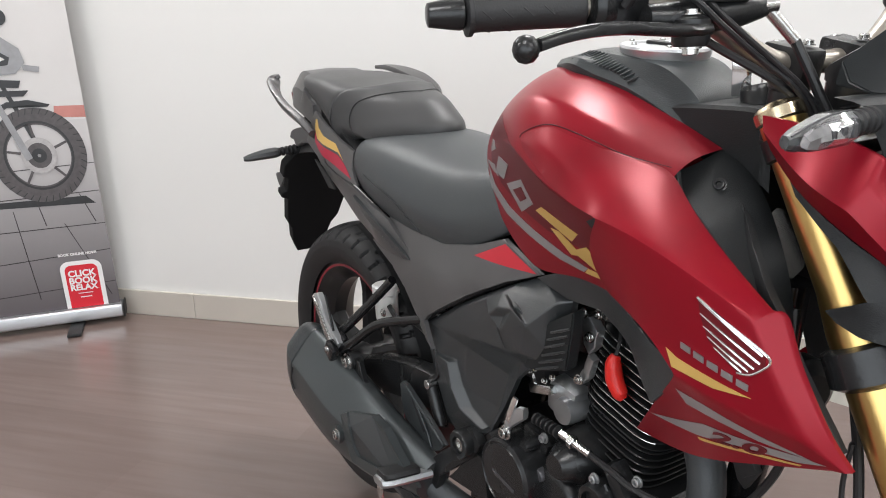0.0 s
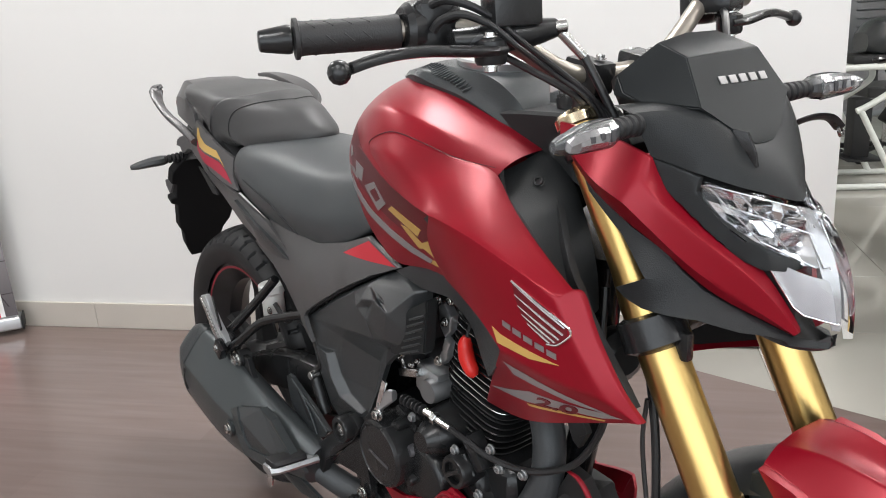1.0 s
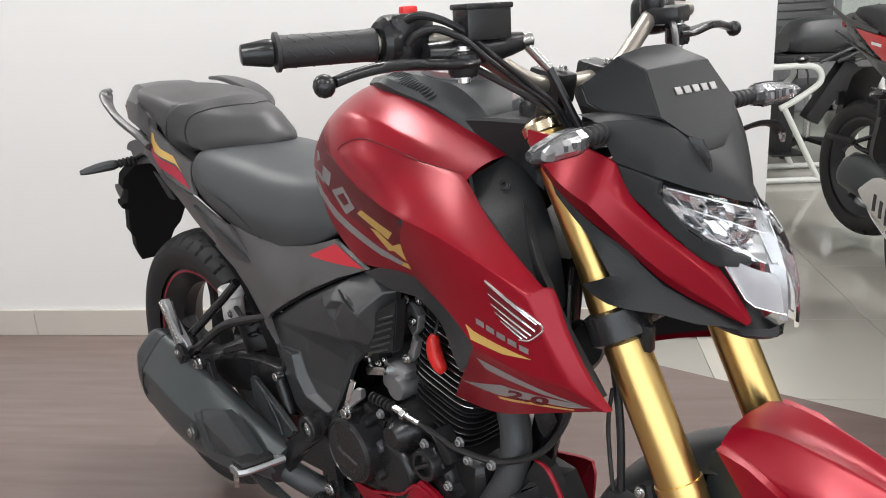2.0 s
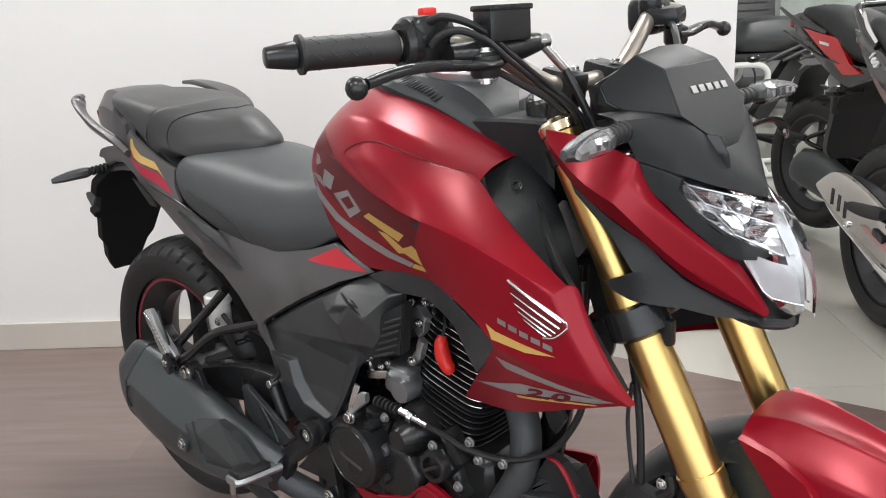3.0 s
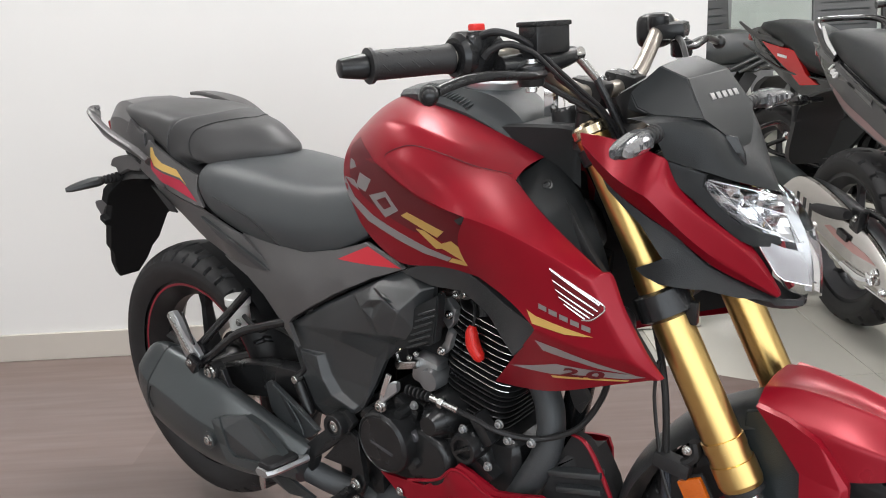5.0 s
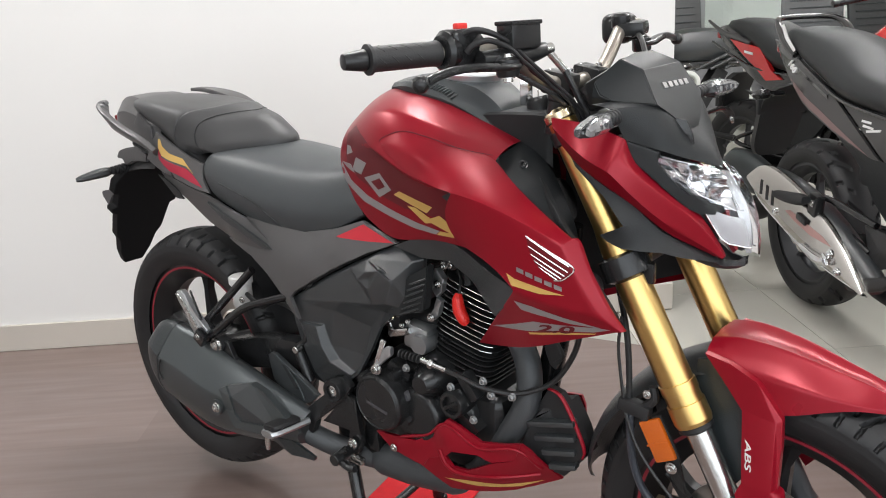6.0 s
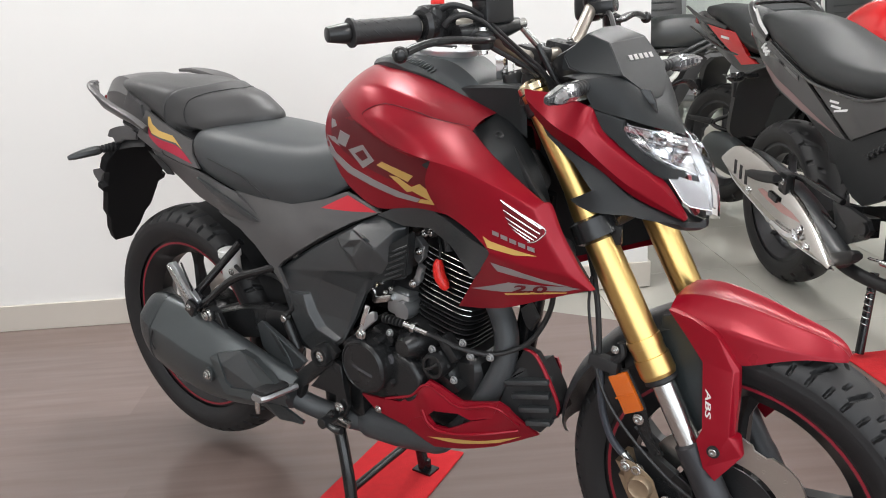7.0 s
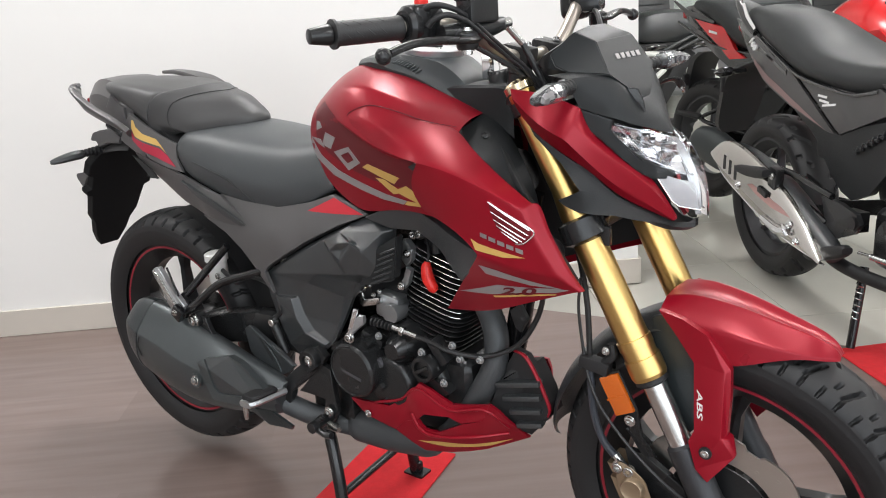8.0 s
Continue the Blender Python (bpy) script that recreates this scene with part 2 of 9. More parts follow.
def panel(outline, thick=0.004, inner=(), round_corners=0, cell=0.02, bevel=0.0018, sheet=None, lift=0.0):
    """A curved body panel on the right side (y < 0): outline of (x, y, z), places inside it, thickness towards the middle.
    round_corners: steps of smoothing along the outline."""
    s = sheet or Sheet(list(outline) + list(inner))
    run = [(p.x, p.z) for p in spline(outline, round_corners, True)] if round_corners else [(q[0], q[-1]) for q in outline]
    bm = flat_cells(run, cell)
    for v in bm.verts:
        v.co.y = s.y(v.co.x, v.co.z) - lift
    return thicken(bm, thick, bevel)


def thicken(bm, thick, bevel):
    bm.normal_update()
    front = set(bm.faces)
    rim = [e for e in bm.edges if e.is_boundary]
    geom = bmesh.ops.extrude_face_region(bm, geom=bm.faces[:], use_keep_orig=True)["geom"]
    back = [g for g in geom if isinstance(g, bmesh.types.BMVert)]
    for v in back:
        v.co.y += thick
    if bevel:
        edges = [e for e in rim if e.is_valid]
        bmesh.ops.bevel(bm, geom=edges, offset=bevel, segments=2, affect="EDGES", profile=0.6)
    return bm


def both(name, bm, mat, parent, label=""):
    """The part and its mirror image on the left side."""
    other = mirrored(bm)
    return part(name, bm, mat, parent, label), part(name, other, mat, parent, label)


def skin(ob):
    """A tree for finding where a part's outside lies."""
    from mathutils.bvhtree import BVHTree
    return BVHTree.FromPolygons([v.co.copy() for v in ob.data.vertices], [p.vertices[:] for p in ob.data.polygons])


def decal(outline, trees, lift=0.0007, cell=0.012, round_corners=0):
    """A thin film of outline (x, z) laid on the right side of parts."""
    run = [(p.x, p.z) for p in spline([(x, 0, z) for x, z in outline], round_corners, True)] if round_corners else outline
    bm = flat_cells(run, cell)
    lost = []
    for v in bm.verts:
        best = None
        for tree in trees:
            hit = tree.ray_cast(Vector((v.co.x, -1.0, v.co.z)), Vector((0, 1, 0)))[0]
            if hit is not None and (best is None or hit.y < best):
                best = hit.y
        if best is None:
            lost.append(v)
        else:
            v.co.y = best - lift
    bmesh.ops.delete(bm, geom=lost, context="VERTS")
    return thicken(bm, lift * 0.6, 0)


def loft(sections, nu=4, nv=4, close_v=False, caps=False, bm=None):
    """A smooth skin over sections, lists of (x, y, z) of one length."""
    bm = bm or bmesh.new()
    fine = [spline(s, nv, close_v) for s in sections]
    cols = [spline([f[j] for f in fine], nu) for j in range(len(fine[0]))]
    rows = [[c[i] for c in cols] for i in range(len(cols[0]))]
    grid_faces(bm, rows, close_v=close_v, caps=caps)
    return bm


def bspline(points, n=5):
    """A soft run near the points, from the first to the last."""
    p = [Vector(q) for q in points]
    p = [p[0] * 2 - p[1]] + p + [p[-1] * 2 - p[-2]]
    out = []
    for i in range(len(p) - 3):
        a, b, c, d = p[i:i + 4]
        for s in range(n + (i == len(p) - 4)):
            t = s / n
            out.append((a * (1 - t) ** 3 + b * (3 * t ** 3 - 6 * t * t + 4) + c * (-3 * t ** 3 + 3 * t * t + 3 * t + 1) + d * t ** 3) / 6)
    return out


def bloft(sections, nu=5, nv=5):
    """A soft skin near sections of one length."""
    fine = [bspline(s, nv) for s in sections]
    cols = [bspline([f[j] for f in fine], nu) for j in range(len(fine[0]))]
    bm = bmesh.new()
    grid_faces(bm, [[c[i] for c in cols] for i in range(len(cols[0]))])
    return bm


def cage(grids, creases=(), levels=3, weld=0.0006):
    """A smooth moulding over coarse nets. grids: nets of rows of places, welded where they meet;
    creases: runs of places, each with how sharp the fold along it is."""
    bm = bmesh.new()
    for rows in grids:
        grid_faces(bm, [[Vector(q) for q in r] for r in rows])
    bmesh.ops.remove_doubles(bm, verts=bm.verts, dist=weld)
    bmesh.ops.recalc_face_normals(bm, faces=bm.faces)
    layer = bm.edges.layers.float.new("crease_edge")
    for run, sharpness in creases:
        run = [Vector(q) for q in run]
        for a, b in zip(run[:-1], run[1:]):
            for e in bm.edges:
                u, v = e.verts[0].co, e.verts[1].co
                if min((u - a).length + (v - b).length, (u - b).length + (v - a).length) < 0.003:
                    e[layer] = sharpness
    mesh = bpy.data.meshes.new("cage")
    bm.to_mesh(mesh)
    bm.free()
    ob = bpy.data.objects.new("cage", mesh)
    scene.collection.objects.link(ob)
    mod = ob.modifiers.new("soft", "SUBSURF")
    mod.levels, mod.boundary_smooth = levels, "PRESERVE_CORNERS"
    deps = bpy.context.evaluated_depsgraph_get()
    fine = bpy.data.meshes.new_from_object(ob.evaluated_get(deps))
    out = bmesh.new()
    out.from_mesh(fine)
    bpy.data.objects.remove(ob)
    bpy.data.meshes.remove(mesh)
    bpy.data.meshes.remove(fine)
    return out


def moulding(verts, faces, thick=0.006, bevel=0.003, segments=3, offset=(0, 1, 0)):
    """Flat facets with softened folds: verts by name, faces as strings of names; thickness along offset."""
    bm = bmesh.new()
    vs = {k: bm.verts.new(q) for k, q in verts.items()}
    for f in faces:
        bm.faces.new([vs[k] for k in f.split()])
    bmesh.ops.recalc_face_normals(bm, faces=bm.faces)
    folds = [e for e in bm.edges if len(e.link_faces) == 2 and e.calc_face_angle(0) > 0.06]
    if bevel:
        bmesh.ops.bevel(bm, geom=folds, offset=bevel, segments=segments, affect="EDGES", profile=0.5, clamp_overlap=True)
    geom = bmesh.ops.extrude_face_region(bm, geom=bm.faces[:], use_keep_orig=True)["geom"]
    for v in geom:
        if isinstance(v, bmesh.types.BMVert):
            v.co += Vector(offset) * thick
    return bm


def bolt(at, axis, r=0.006, h=0.005, bm=None):
    """A small hexagon-socket bolt head."""
    bm = lathe([(r * 1.35, 0), (r * 1.35, h * 0.25), (r, h * 0.3), (r, h * 0.9), (r * 0.85, h), (r * 0.5, h), (r * 0.45, h * 0.5)], axis, 12, at, bm)
    return bm


def words(text, size, m, mat, parent, name="lettering", label="", depth=0.0006, shear=0.0, bold=0.0):
    c = bpy.data.curves.new("t", "FONT")
    c.body, c.size, c.extrude, c.shear, c.offset = text, size, depth, shear, bold
    c.align_x, c.align_y, c.resolution_u = "CENTER", "CENTER", 3
    ob = bpy.data.objects.new("t", c)
    mesh = bpy.data.meshes.new_from_object(ob)
    bpy.data.objects.remove(ob)
    mesh.transform(m)
    o = new(name, mesh)
    mesh.materials.clear()
    mesh.materials.append(mat)
    o.parent = parent
    if label:
        o["label"] = label
    return o


# turns the plane of lettering to face the right side of a vehicle (reads towards its front)
SIDE = Matrix(((1, 0, 0, 0), (0, 0, -1, 0), (0, 1, 0, 0), (0, 0, 0, 1)))

# ---- the showroom ----
WALL_Y, WALL_END = 0.951, 1.417
X0, X1, Y0, Y1 = -3.6, 7.6, -4.2, 8.2


def slab(name, lo, hi, mat, label, bevel=0.0, parent=None):
    lo, hi = Vector(lo), Vector(hi)
    ob = part(name, box(hi - lo, bevel, Matrix.Translation((lo + hi) / 2)), mat, parent)
    return tagged(ob, label, "", kind="structure") if parent is None else ob


slab("wall_north", (X0, WALL_Y, 0), (WALL_END, WALL_Y + 0.14, CEIL), WHITE, "smooth white painted partition wall behind the motorcycle")
slab("wall_west", (X0 - 0.15, Y0, 0), (X0, WALL_Y + 0.14, CEIL), WHITE, "white painted showroom side wall")
# assumed glazed front, never in view, added to go with the fill light
OPENING = (-1.4, 5.8, 0.2, 2.5)
slab("wall_south", (X0 - 0.15, Y0 - 0.15, 0), (OPENING[0], Y0, CEIL), WHITE, "white painted wall beside the assumed front glazing")
slab("wall_south", (OPENING[1], Y0 - 0.15, 0), (X1 + 0.15, Y0, CEIL), WHITE, "white painted wall beside the assumed front glazing")
slab("wall_south", (OPENING[0], Y0 - 0.15, 0), (OPENING[1], Y0, OPENING[2]), WHITE, "low white wall under the assumed front glazing")
slab("wall_south", (OPENING[0], Y0 - 0.15, OPENING[3]), (OPENING[1], Y0, CEIL), WHITE, "white lintel over the assumed front glazing")
added_front = tagged(new("window_2"), "added unseen wide glazed front in slim frames", "", kind="structure")
for k in range(7):
    x = OPENING[0] + (OPENING[1] - OPENING[0]) * k / 6
    part("window_frame", box((0.05, 0.06, OPENING[3] - OPENING[2]), 0.004, pose(x, Y0 - 0.07, (OPENING[2] + OPENING[3]) / 2)), BANNERBAR, added_front)
    if k < 6:
        g = part("pane", box((1.14, 0.008, OPENING[3] - OPENING[2]), 0.0, pose(x + 0.6, Y0 - 0.07, (OPENING[2] + OPENING[3]) / 2)), LENS, added_front, "clear glass pane")
        g.visible_shadow = False
slab("wall_east", (X1, Y0, 0), (X1 + 0.15, Y1, CEIL), WHITE, "white painted far side wall")
slab("wall_back", (WALL_END - 0.14, Y1, 0), (X1 + 0.15, Y1 + 0.15, CEIL), WHITE, "white wall at the far end of the hall")
slab("wall_return", (WALL_END - 0.14, WALL_Y + 0.14, 0), (WALL_END - 0.002, Y1, CEIL), WHITE, "white return wall of the partition")
slab("ceiling", (X0 - 0.15, Y0 - 0.15, CEIL), (X1 + 0.15, Y1 + 0.15, CEIL + 0.1), CEILING, "plain white flat ceiling")

# skirting tiles along the partition
skirting = tagged(new("baseboard"), "beige ceramic skirting tiles at the foot of the wall", "", kind="structure")
sk_len = 0.6
sk_mesh = None
x = X0 + 0.02
while x < WALL_END:
    w = min(sk_len, WALL_END + 0.008 - x)
    bm = box((w - 0.0015, 0.012, 0.1), 0.0015, Matrix.Translation((x + w / 2, WALL_Y - 0.006, 0.05)), segments=1)
    part("skirting_tile", bm, SKIRT, skirting)
    x += w
part("skirting_tile", box((0.012, 0.16, 0.1), 0.0015, Matrix.Translation((WALL_END + 0.005, WALL_Y + 0.074, 0.05))), SKIRT, skirting)

# brown laminate boards, cut along the slanting joint with the tiles
EDGE_P, EDGE_D = Vector((1.2, 0.63, 0)), Vector((1, -0.6, 0)).normalized()
EDGE_N = Vector((-EDGE_D.y, EDGE_D.x, 0))
floor = tagged(new("floor"), "brown wood laminate display floor with fine board joints", "", kind="structure")
board_w, board_l = 0.19, 1.28
row, y = 0, Y0
while y < WALL_Y:
    h = min(board_w, WALL_Y - y)
    x = X0 - (row * 0.47) % board_l
    while x < X1:
        a, b = max(x, X0), min(x + board_l, X1)
        if b - a > 0.02 and (Vector((a, y, 0)) - EDGE_P).dot(EDGE_N) < 0:
            bm = bmesh.new()
            bm.faces.new([bm.verts.new(q) for q in ((a + 0.0, y + 0.0, 0), (b - 0.0, y + 0.0, 0), (b - 0.0, y + h - 0.0, 0), (a + 0.0, y + h - 0.0, 0))])
            bmesh.ops.bisect_plane(bm, geom=bm.verts[:] + bm.edges[:] + bm.faces[:], plane_co=EDGE_P, plane_no=EDGE_N, clear_outer=True)
            if bm.faces:
                top = bm.faces[:]
                ext = bmesh.ops.extrude_face_region(bm, geom=top, use_keep_orig=True)["geom"]
                for v in ext:
                    if isinstance(v, bmesh.types.BMVert):
                        v.co.z -= 0.012
                part("board", bm, LAMINATE, floor)
            else:
                bm.free()
        x += board_l
    y += h
    row += 1

# polished tiles beyond
tiles = tagged(new("tile_floor"), "polished light grey vitrified floor tiles reflecting the room", "", kind="structure")
slab("ground", (X0 - 0.2, Y0 - 0.2, -0.1), (X1 + 0.2, Y1 + 0.2, -0.009), GROUT, "grey cement screed under the floors")
tile_s = 0.6
bm = box((tile_s - 0.002, tile_s - 0.002, 0.008), 0.0008, segments=1)
tile_mesh = bpy.data.meshes.new("tile")
bm.to_mesh(tile_mesh)
bm.free()
finish(tile_mesh, TILE)
for i in range(20):
    for j in range(24):
        c = Vector((-0.28 + i * tile_s, -4.0 + j * tile_s, 0))
        far = c + Vector((0.3, 0.3, 0))
        inside = c.y + 0.3 < WALL_Y or c.x > WALL_END - 0.2
        if (far - EDGE_P).dot(EDGE_N) > -0.25 and inside and c.x < X1 and c.y < Y1:
            o = new("tile", tile_mesh)
            o.location = (c.x, c.y, -0.0085)
            o.parent = tiles

# lighting panels
lampglow = glow("panel_diffuser", (1.0, 0.97, 0.93), 3.0)
def ceiling_light(x, y):
    t = thing("ceiling_light", "square flush led ceiling panel, switched on", "ceiling light", "ceiling panels", pose(x, y, CEIL))
    bm = box((0.62, 0.62, 0.02), 0.004, Matrix.Translation((0, 0, -0.01)))
    part("frame", bm, WHITE, t, "white frame")
    part("diffuser", box((0.57, 0.57, 0.004), 0.0, Matrix.Translation((0, 0, -0.0225))), lampglow, t, "glowing diffuser")
for lx, ly in LAMP_ROWS:
    ceiling_light(lx, ly)

# ---- the red motorcycle: x ahead, y to its left, z up; the rear axle stands over the origin ----
YAW = -38.94
moto = thing("motorcycle", "satin red naked street motorcycle with gold forks, on its centre stand", "motorcycle", m=pose(0, 0, 0, 0, 0, YAW))


def ease(v):
    v = max(0.0, min(1.0, v))
    return v * v * (3 - 2 * v)


# wheels
def tyre_mesh(radius, width, rim_r, blocks, depth=0.010, segs=900):
    """A road tyre with sipes cut into the tread."""
    bm = bmesh.new()
    prof = []
    n = 84
    drop = (radius - rim_r) * 0.46
    for k in range(n + 1):
        u = -1 + 2 * k / n
        sgn = 1 if u > 0 else -1
        if abs(u) < 0.72:
            a = radians(84) * abs(u) / 0.72
            w, r = width / 2 * math.sin(a), radius - drop * (1 - math.cos(a))
        else:
            f = (abs(u) - 0.72) / 0.28
            w = width / 2 * (1.0 + 0.02 * math.sin(math.pi * f) - 0.20 * f * f)
            r = radius - drop * 0.93 - (radius - drop * 0.93 - rim_r) * f
            if 0.06 < f < 0.12:
                w -= 0.0012
        prof.append((r, sgn * w, u))
    rows = []
    for i in range(segs):
        th = 2 * math.pi * i / segs
        row = []
        for r, w, u in prof:
            s = abs(u)
            side = 1 if u > 0 else -1
            turns = th * blocks / (2 * math.pi) + (0.5 if side > 0 else 0)
            cut = 0.0
            for every, lo, hi, slope, wide, shift in ((1.0, 0.40, 0.66, 0.30, 0.12, 0.0), (2.0, 0.05, 0.42, 1.7, 0.15, 0.0), (2.0, 0.18, 0.34, 0.9, 0.12, 1.0)):
                near = abs(((turns + shift - (s - lo) * slope) / every) % 1 - 0.5) * every
                across = ease((wide - near) / 0.06) * ease((s - lo) / 0.03) * ease((hi - s) / 0.03)
                cut = max(cut, across)
            lean = radians(80) * max(0.0, min(1.0, (s - 0.25) / 0.55))
            rr = r - depth * cut * math.cos(lean)
            ww = w - side * depth * 0.7 * cut * math.sin(lean)
            row.append((rr * math.cos(th), ww, rr * math.sin(th)))
        rows.append(row)
    grid_faces(bm, rows, close_u=True)
    return bm


def wheel(name, parent, at, radius, width, rim_r, blocks, label, turn=0.0, n_spokes=5, stripe=True, disc_side=-0.055, disc_r=0.138, rim_mat=None, tyre_detail=1300):
    """A cast wheel; its hub is the part, and tyre, rim, spokes and disc are pieces of it."""
    rim_mat = rim_mat or RIM
    hw = width * 0.36
    hub = lathe([(0.02, -0.06), (0.036, -0.058), (0.04, -0.03), (0.034, -0.015), (0.034, 0.015), (0.04, 0.03), (0.036, 0.058), (0.02, 0.06)], "y", 32)
    wh = part(name, hub, rim_mat, parent, label)
    wh.location = at
    prof = [(rim_r + 0.012, -hw), (rim_r + 0.012, -hw + 0.006), (rim_r - 0.004, -hw + 0.012), (rim_r - 0.018, -hw * 0.35), (rim_r - 0.018, hw * 0.35),
            (rim_r - 0.004, hw - 0.012), (rim_r + 0.012, hw - 0.006), (rim_r + 0.012, hw), (rim_r - 0.004, hw), (rim_r - 0.018, hw - 0.014), (rim_r - 0.034, hw * 0.3),
            (rim_r - 0.034, -hw * 0.3), (rim_r - 0.018, -hw + 0.014), (rim_r - 0.004, -hw)]
    part("rim", lathe(prof, "y", 72, closed=True), rim_mat, wh)
    part("tyre", tyre_mesh(radius, width, rim_r + 0.008, blocks, segs=tyre_detail), RUBBER, wh, "black rubber tyre", sharp=60)
    for sgn in (-1, 1):
        if stripe:
            part("rim_stripe", lathe([(rim_r - 0.003, sgn * (hw + 0.0006)), (rim_r + 0.002, sgn * (hw + 0.0012)), (rim_r + 0.002, sgn * (hw - 0.001)), (rim_r - 0.003, sgn * (hw - 0.001))], "y", 72, closed=True), STRIPE, wh, "thin red rim tape")
    for k in range(n_spokes):
        a = turn + 2 * math.pi * k / n_spokes
        d = Vector((math.cos(a), 0, math.sin(a)))
        e = Vector((-d.z, 0, d.x))
        secs = []
        for f, wd, th in ((0.028, 0.030, 0.03), (0.07, 0.021, 0.022), (0.14, 0.015, 0.016), (rim_r - 0.06, 0.015, 0.016), (rim_r - 0.024, 0.030, 0.022)):
            c = d * f + e * (0.012 * math.sin(f / rim_r * 3.1))
            secs.append([c + e * wd * 0.5 + Vector((0, -th * 0.6, 0)), c + Vector((0, -th, 0)), c - e * wd * 0.5 + Vector((0, -th * 0.6, 0)),
                         c - e * wd * 0.5 + Vector((0, th * 0.6, 0)), c + Vector((0, th, 0)), c + e * wd * 0.5 + Vector((0, th * 0.6, 0))])
        part("spoke", loft(secs, 3, 1, True, True), rim_mat, wh)
    if disc_r:
        part("brake_disc", brake_disc(disc_r, disc_side), DISC, wh, "petal brake disc with drilled holes")
        part("disc_carrier", lathe([(0.03, disc_side + 0.004), (disc_r * 0.56, disc_side + 0.004), (disc_r * 0.62, disc_side - 0.001), (disc_r * 0.62, disc_side - 0.004), (disc_r * 0.5, disc_side - 0.006), (0.03, disc_side - 0.012)], "y", 40), ENGINE, wh)
    part("axle", rod((0, -0.085, 0), (0, 0.085, 0), 0.011), STEEL, wh, "steel axle")
    return wh


def brake_disc(r, y):
    bm = bmesh.new()
    n = 160
    rows = []
    for i in range(n):
        a = 2 * math.pi * i / n
        out = r * (1 + 0.025 * math.cos(a * 8)) - (0.006 if math.cos(a * 8) < -0.8 else 0)
        c, s = math.cos(a), math.sin(a)
        ring = []
        for q, h in ((r * 0.68, -0.002), (out, -0.002), (out, 0.002), (r * 0.68, 0.002)):
            ring.append((c * q, y + h, s * q))
        rows.append(ring)
    grid_faces(bm, rows, close_u=True, close_v=True)
    for k in range(32):
        a = 2 * math.pi * (k + 0.25 * (k % 2)) / 32
        q = r * (0.78 if k % 2 else 0.89)
        join(bm, lathe([(0.0032, -0.0024), (0.0032, 0.0024), (0.0022, 0.0024), (0.0022, -0.0024)], "y", 8, (math.cos(a) * q, y, math.sin(a) * q), closed=True))
    return bm


REAR_AT, FRONT_AT = (-0.006, 0, 0.343), (1.34, 0, 0.293)
wheel("rear_wheel", moto, REAR_AT, 0.304, 0.14, 0.216, 44, "black cast rear wheel with wide tyre", turn=0.35, disc_side=0.06, disc_r=0.11)
front_wheel = wheel("front_wheel", moto, FRONT_AT, 0.293, 0.11, 0.214, 62, "black cast front wheel with red rim tape", turn=0.2, disc_side=-0.058)


# forks and yokes
steered_mark = set(bpy.data.objects)
def fork_x(z):
    return 1.026 + (0.954 - z) * 0.486


def fork_leg(side):
    y = 0.095 * side
    P = lambda z: Vector((fork_x(z), y, z))
    ax = (P(0.3) - P(0.95)).normalized()
    top = P(0.945)
    L = lambda z: (P(z) - top).length
    out = lathe([(0.017, 0), (0.021, 0.002), (0.021, L(0.80)), (0.0250, L(0.765)), (0.0252, L(0.575)), (0.0272, L(0.5746)), (0.0272, L(0.562)), (0.0260, L(0.5616)),
                 (0.0260, L(0.547)), (0.0282, L(0.5466)), (0.0282, L(0.522)), (0.0262, L(0.5165)), (0.019, L(0.516))], ax, 48, top)
    leg = part("fork_leg", out, GOLD, moto, "gold anodised upside-down fork leg", sharp=18)
    part("fork_cap", lathe([(0.0, -0.011), (0.011, -0.011), (0.012, -0.009), (0.020, -0.008), (0.0235, -0.004), (0.0235, 0.006), (0.021, 0.008)], ax, 32, P(0.948)), CHAMPAGNE, leg, "gold fork cap")
    part("stanchion", rod(P(0.52), P(0.40), 0.0185, 32), STEEL, leg, "polished chrome inner tube")
    part("dust_seal", lathe([(0.0186, L(0.517)), (0.026, L(0.516)), (0.026, L(0.51)), (0.0186, L(0.506))], ax, 32, top), RUBBER, leg, "black dust seal")
    low = lathe([(0.0186, L(0.418)), (0.0235, L(0.414)), (0.0245, L(0.40)), (0.0245, L(0.33)), (0.027, L(0.32)), (0.027, L(0.275)), (0.02, L(0.268))], ax, 32, top)
    rod((1.34, y - 0.02 * side * 0, 0.293), (1.34, y * 0.62, 0.293), 0.02, bm=low)
    part("fork_bottom", low, FORKLOW, leg, "dark grey cast fork bottom")
    ring = lathe([(0.0262, L(0.755)), (0.035, L(0.752)), (0.036, L(0.725)), (0.0262, L(0.72))], ax, 32, top)
    join(ring, box((0.02, 0.012, 0.03), 0.003, Matrix.Translation(P(0.737) + Vector((0.034, 0, -0.006)))))
    part("lower_clamp", ring, ENGINE, leg, "black lower yoke clamp")
    up = lathe([(0.0205, L(0.93)), (0.025, L(0.929)), (0.025, L(0.912)), (0.0205, L(0.91))], ax, 32, top)
    part("upper_clamp", up, ENGINE, leg, "black upper yoke clamp")
    return leg


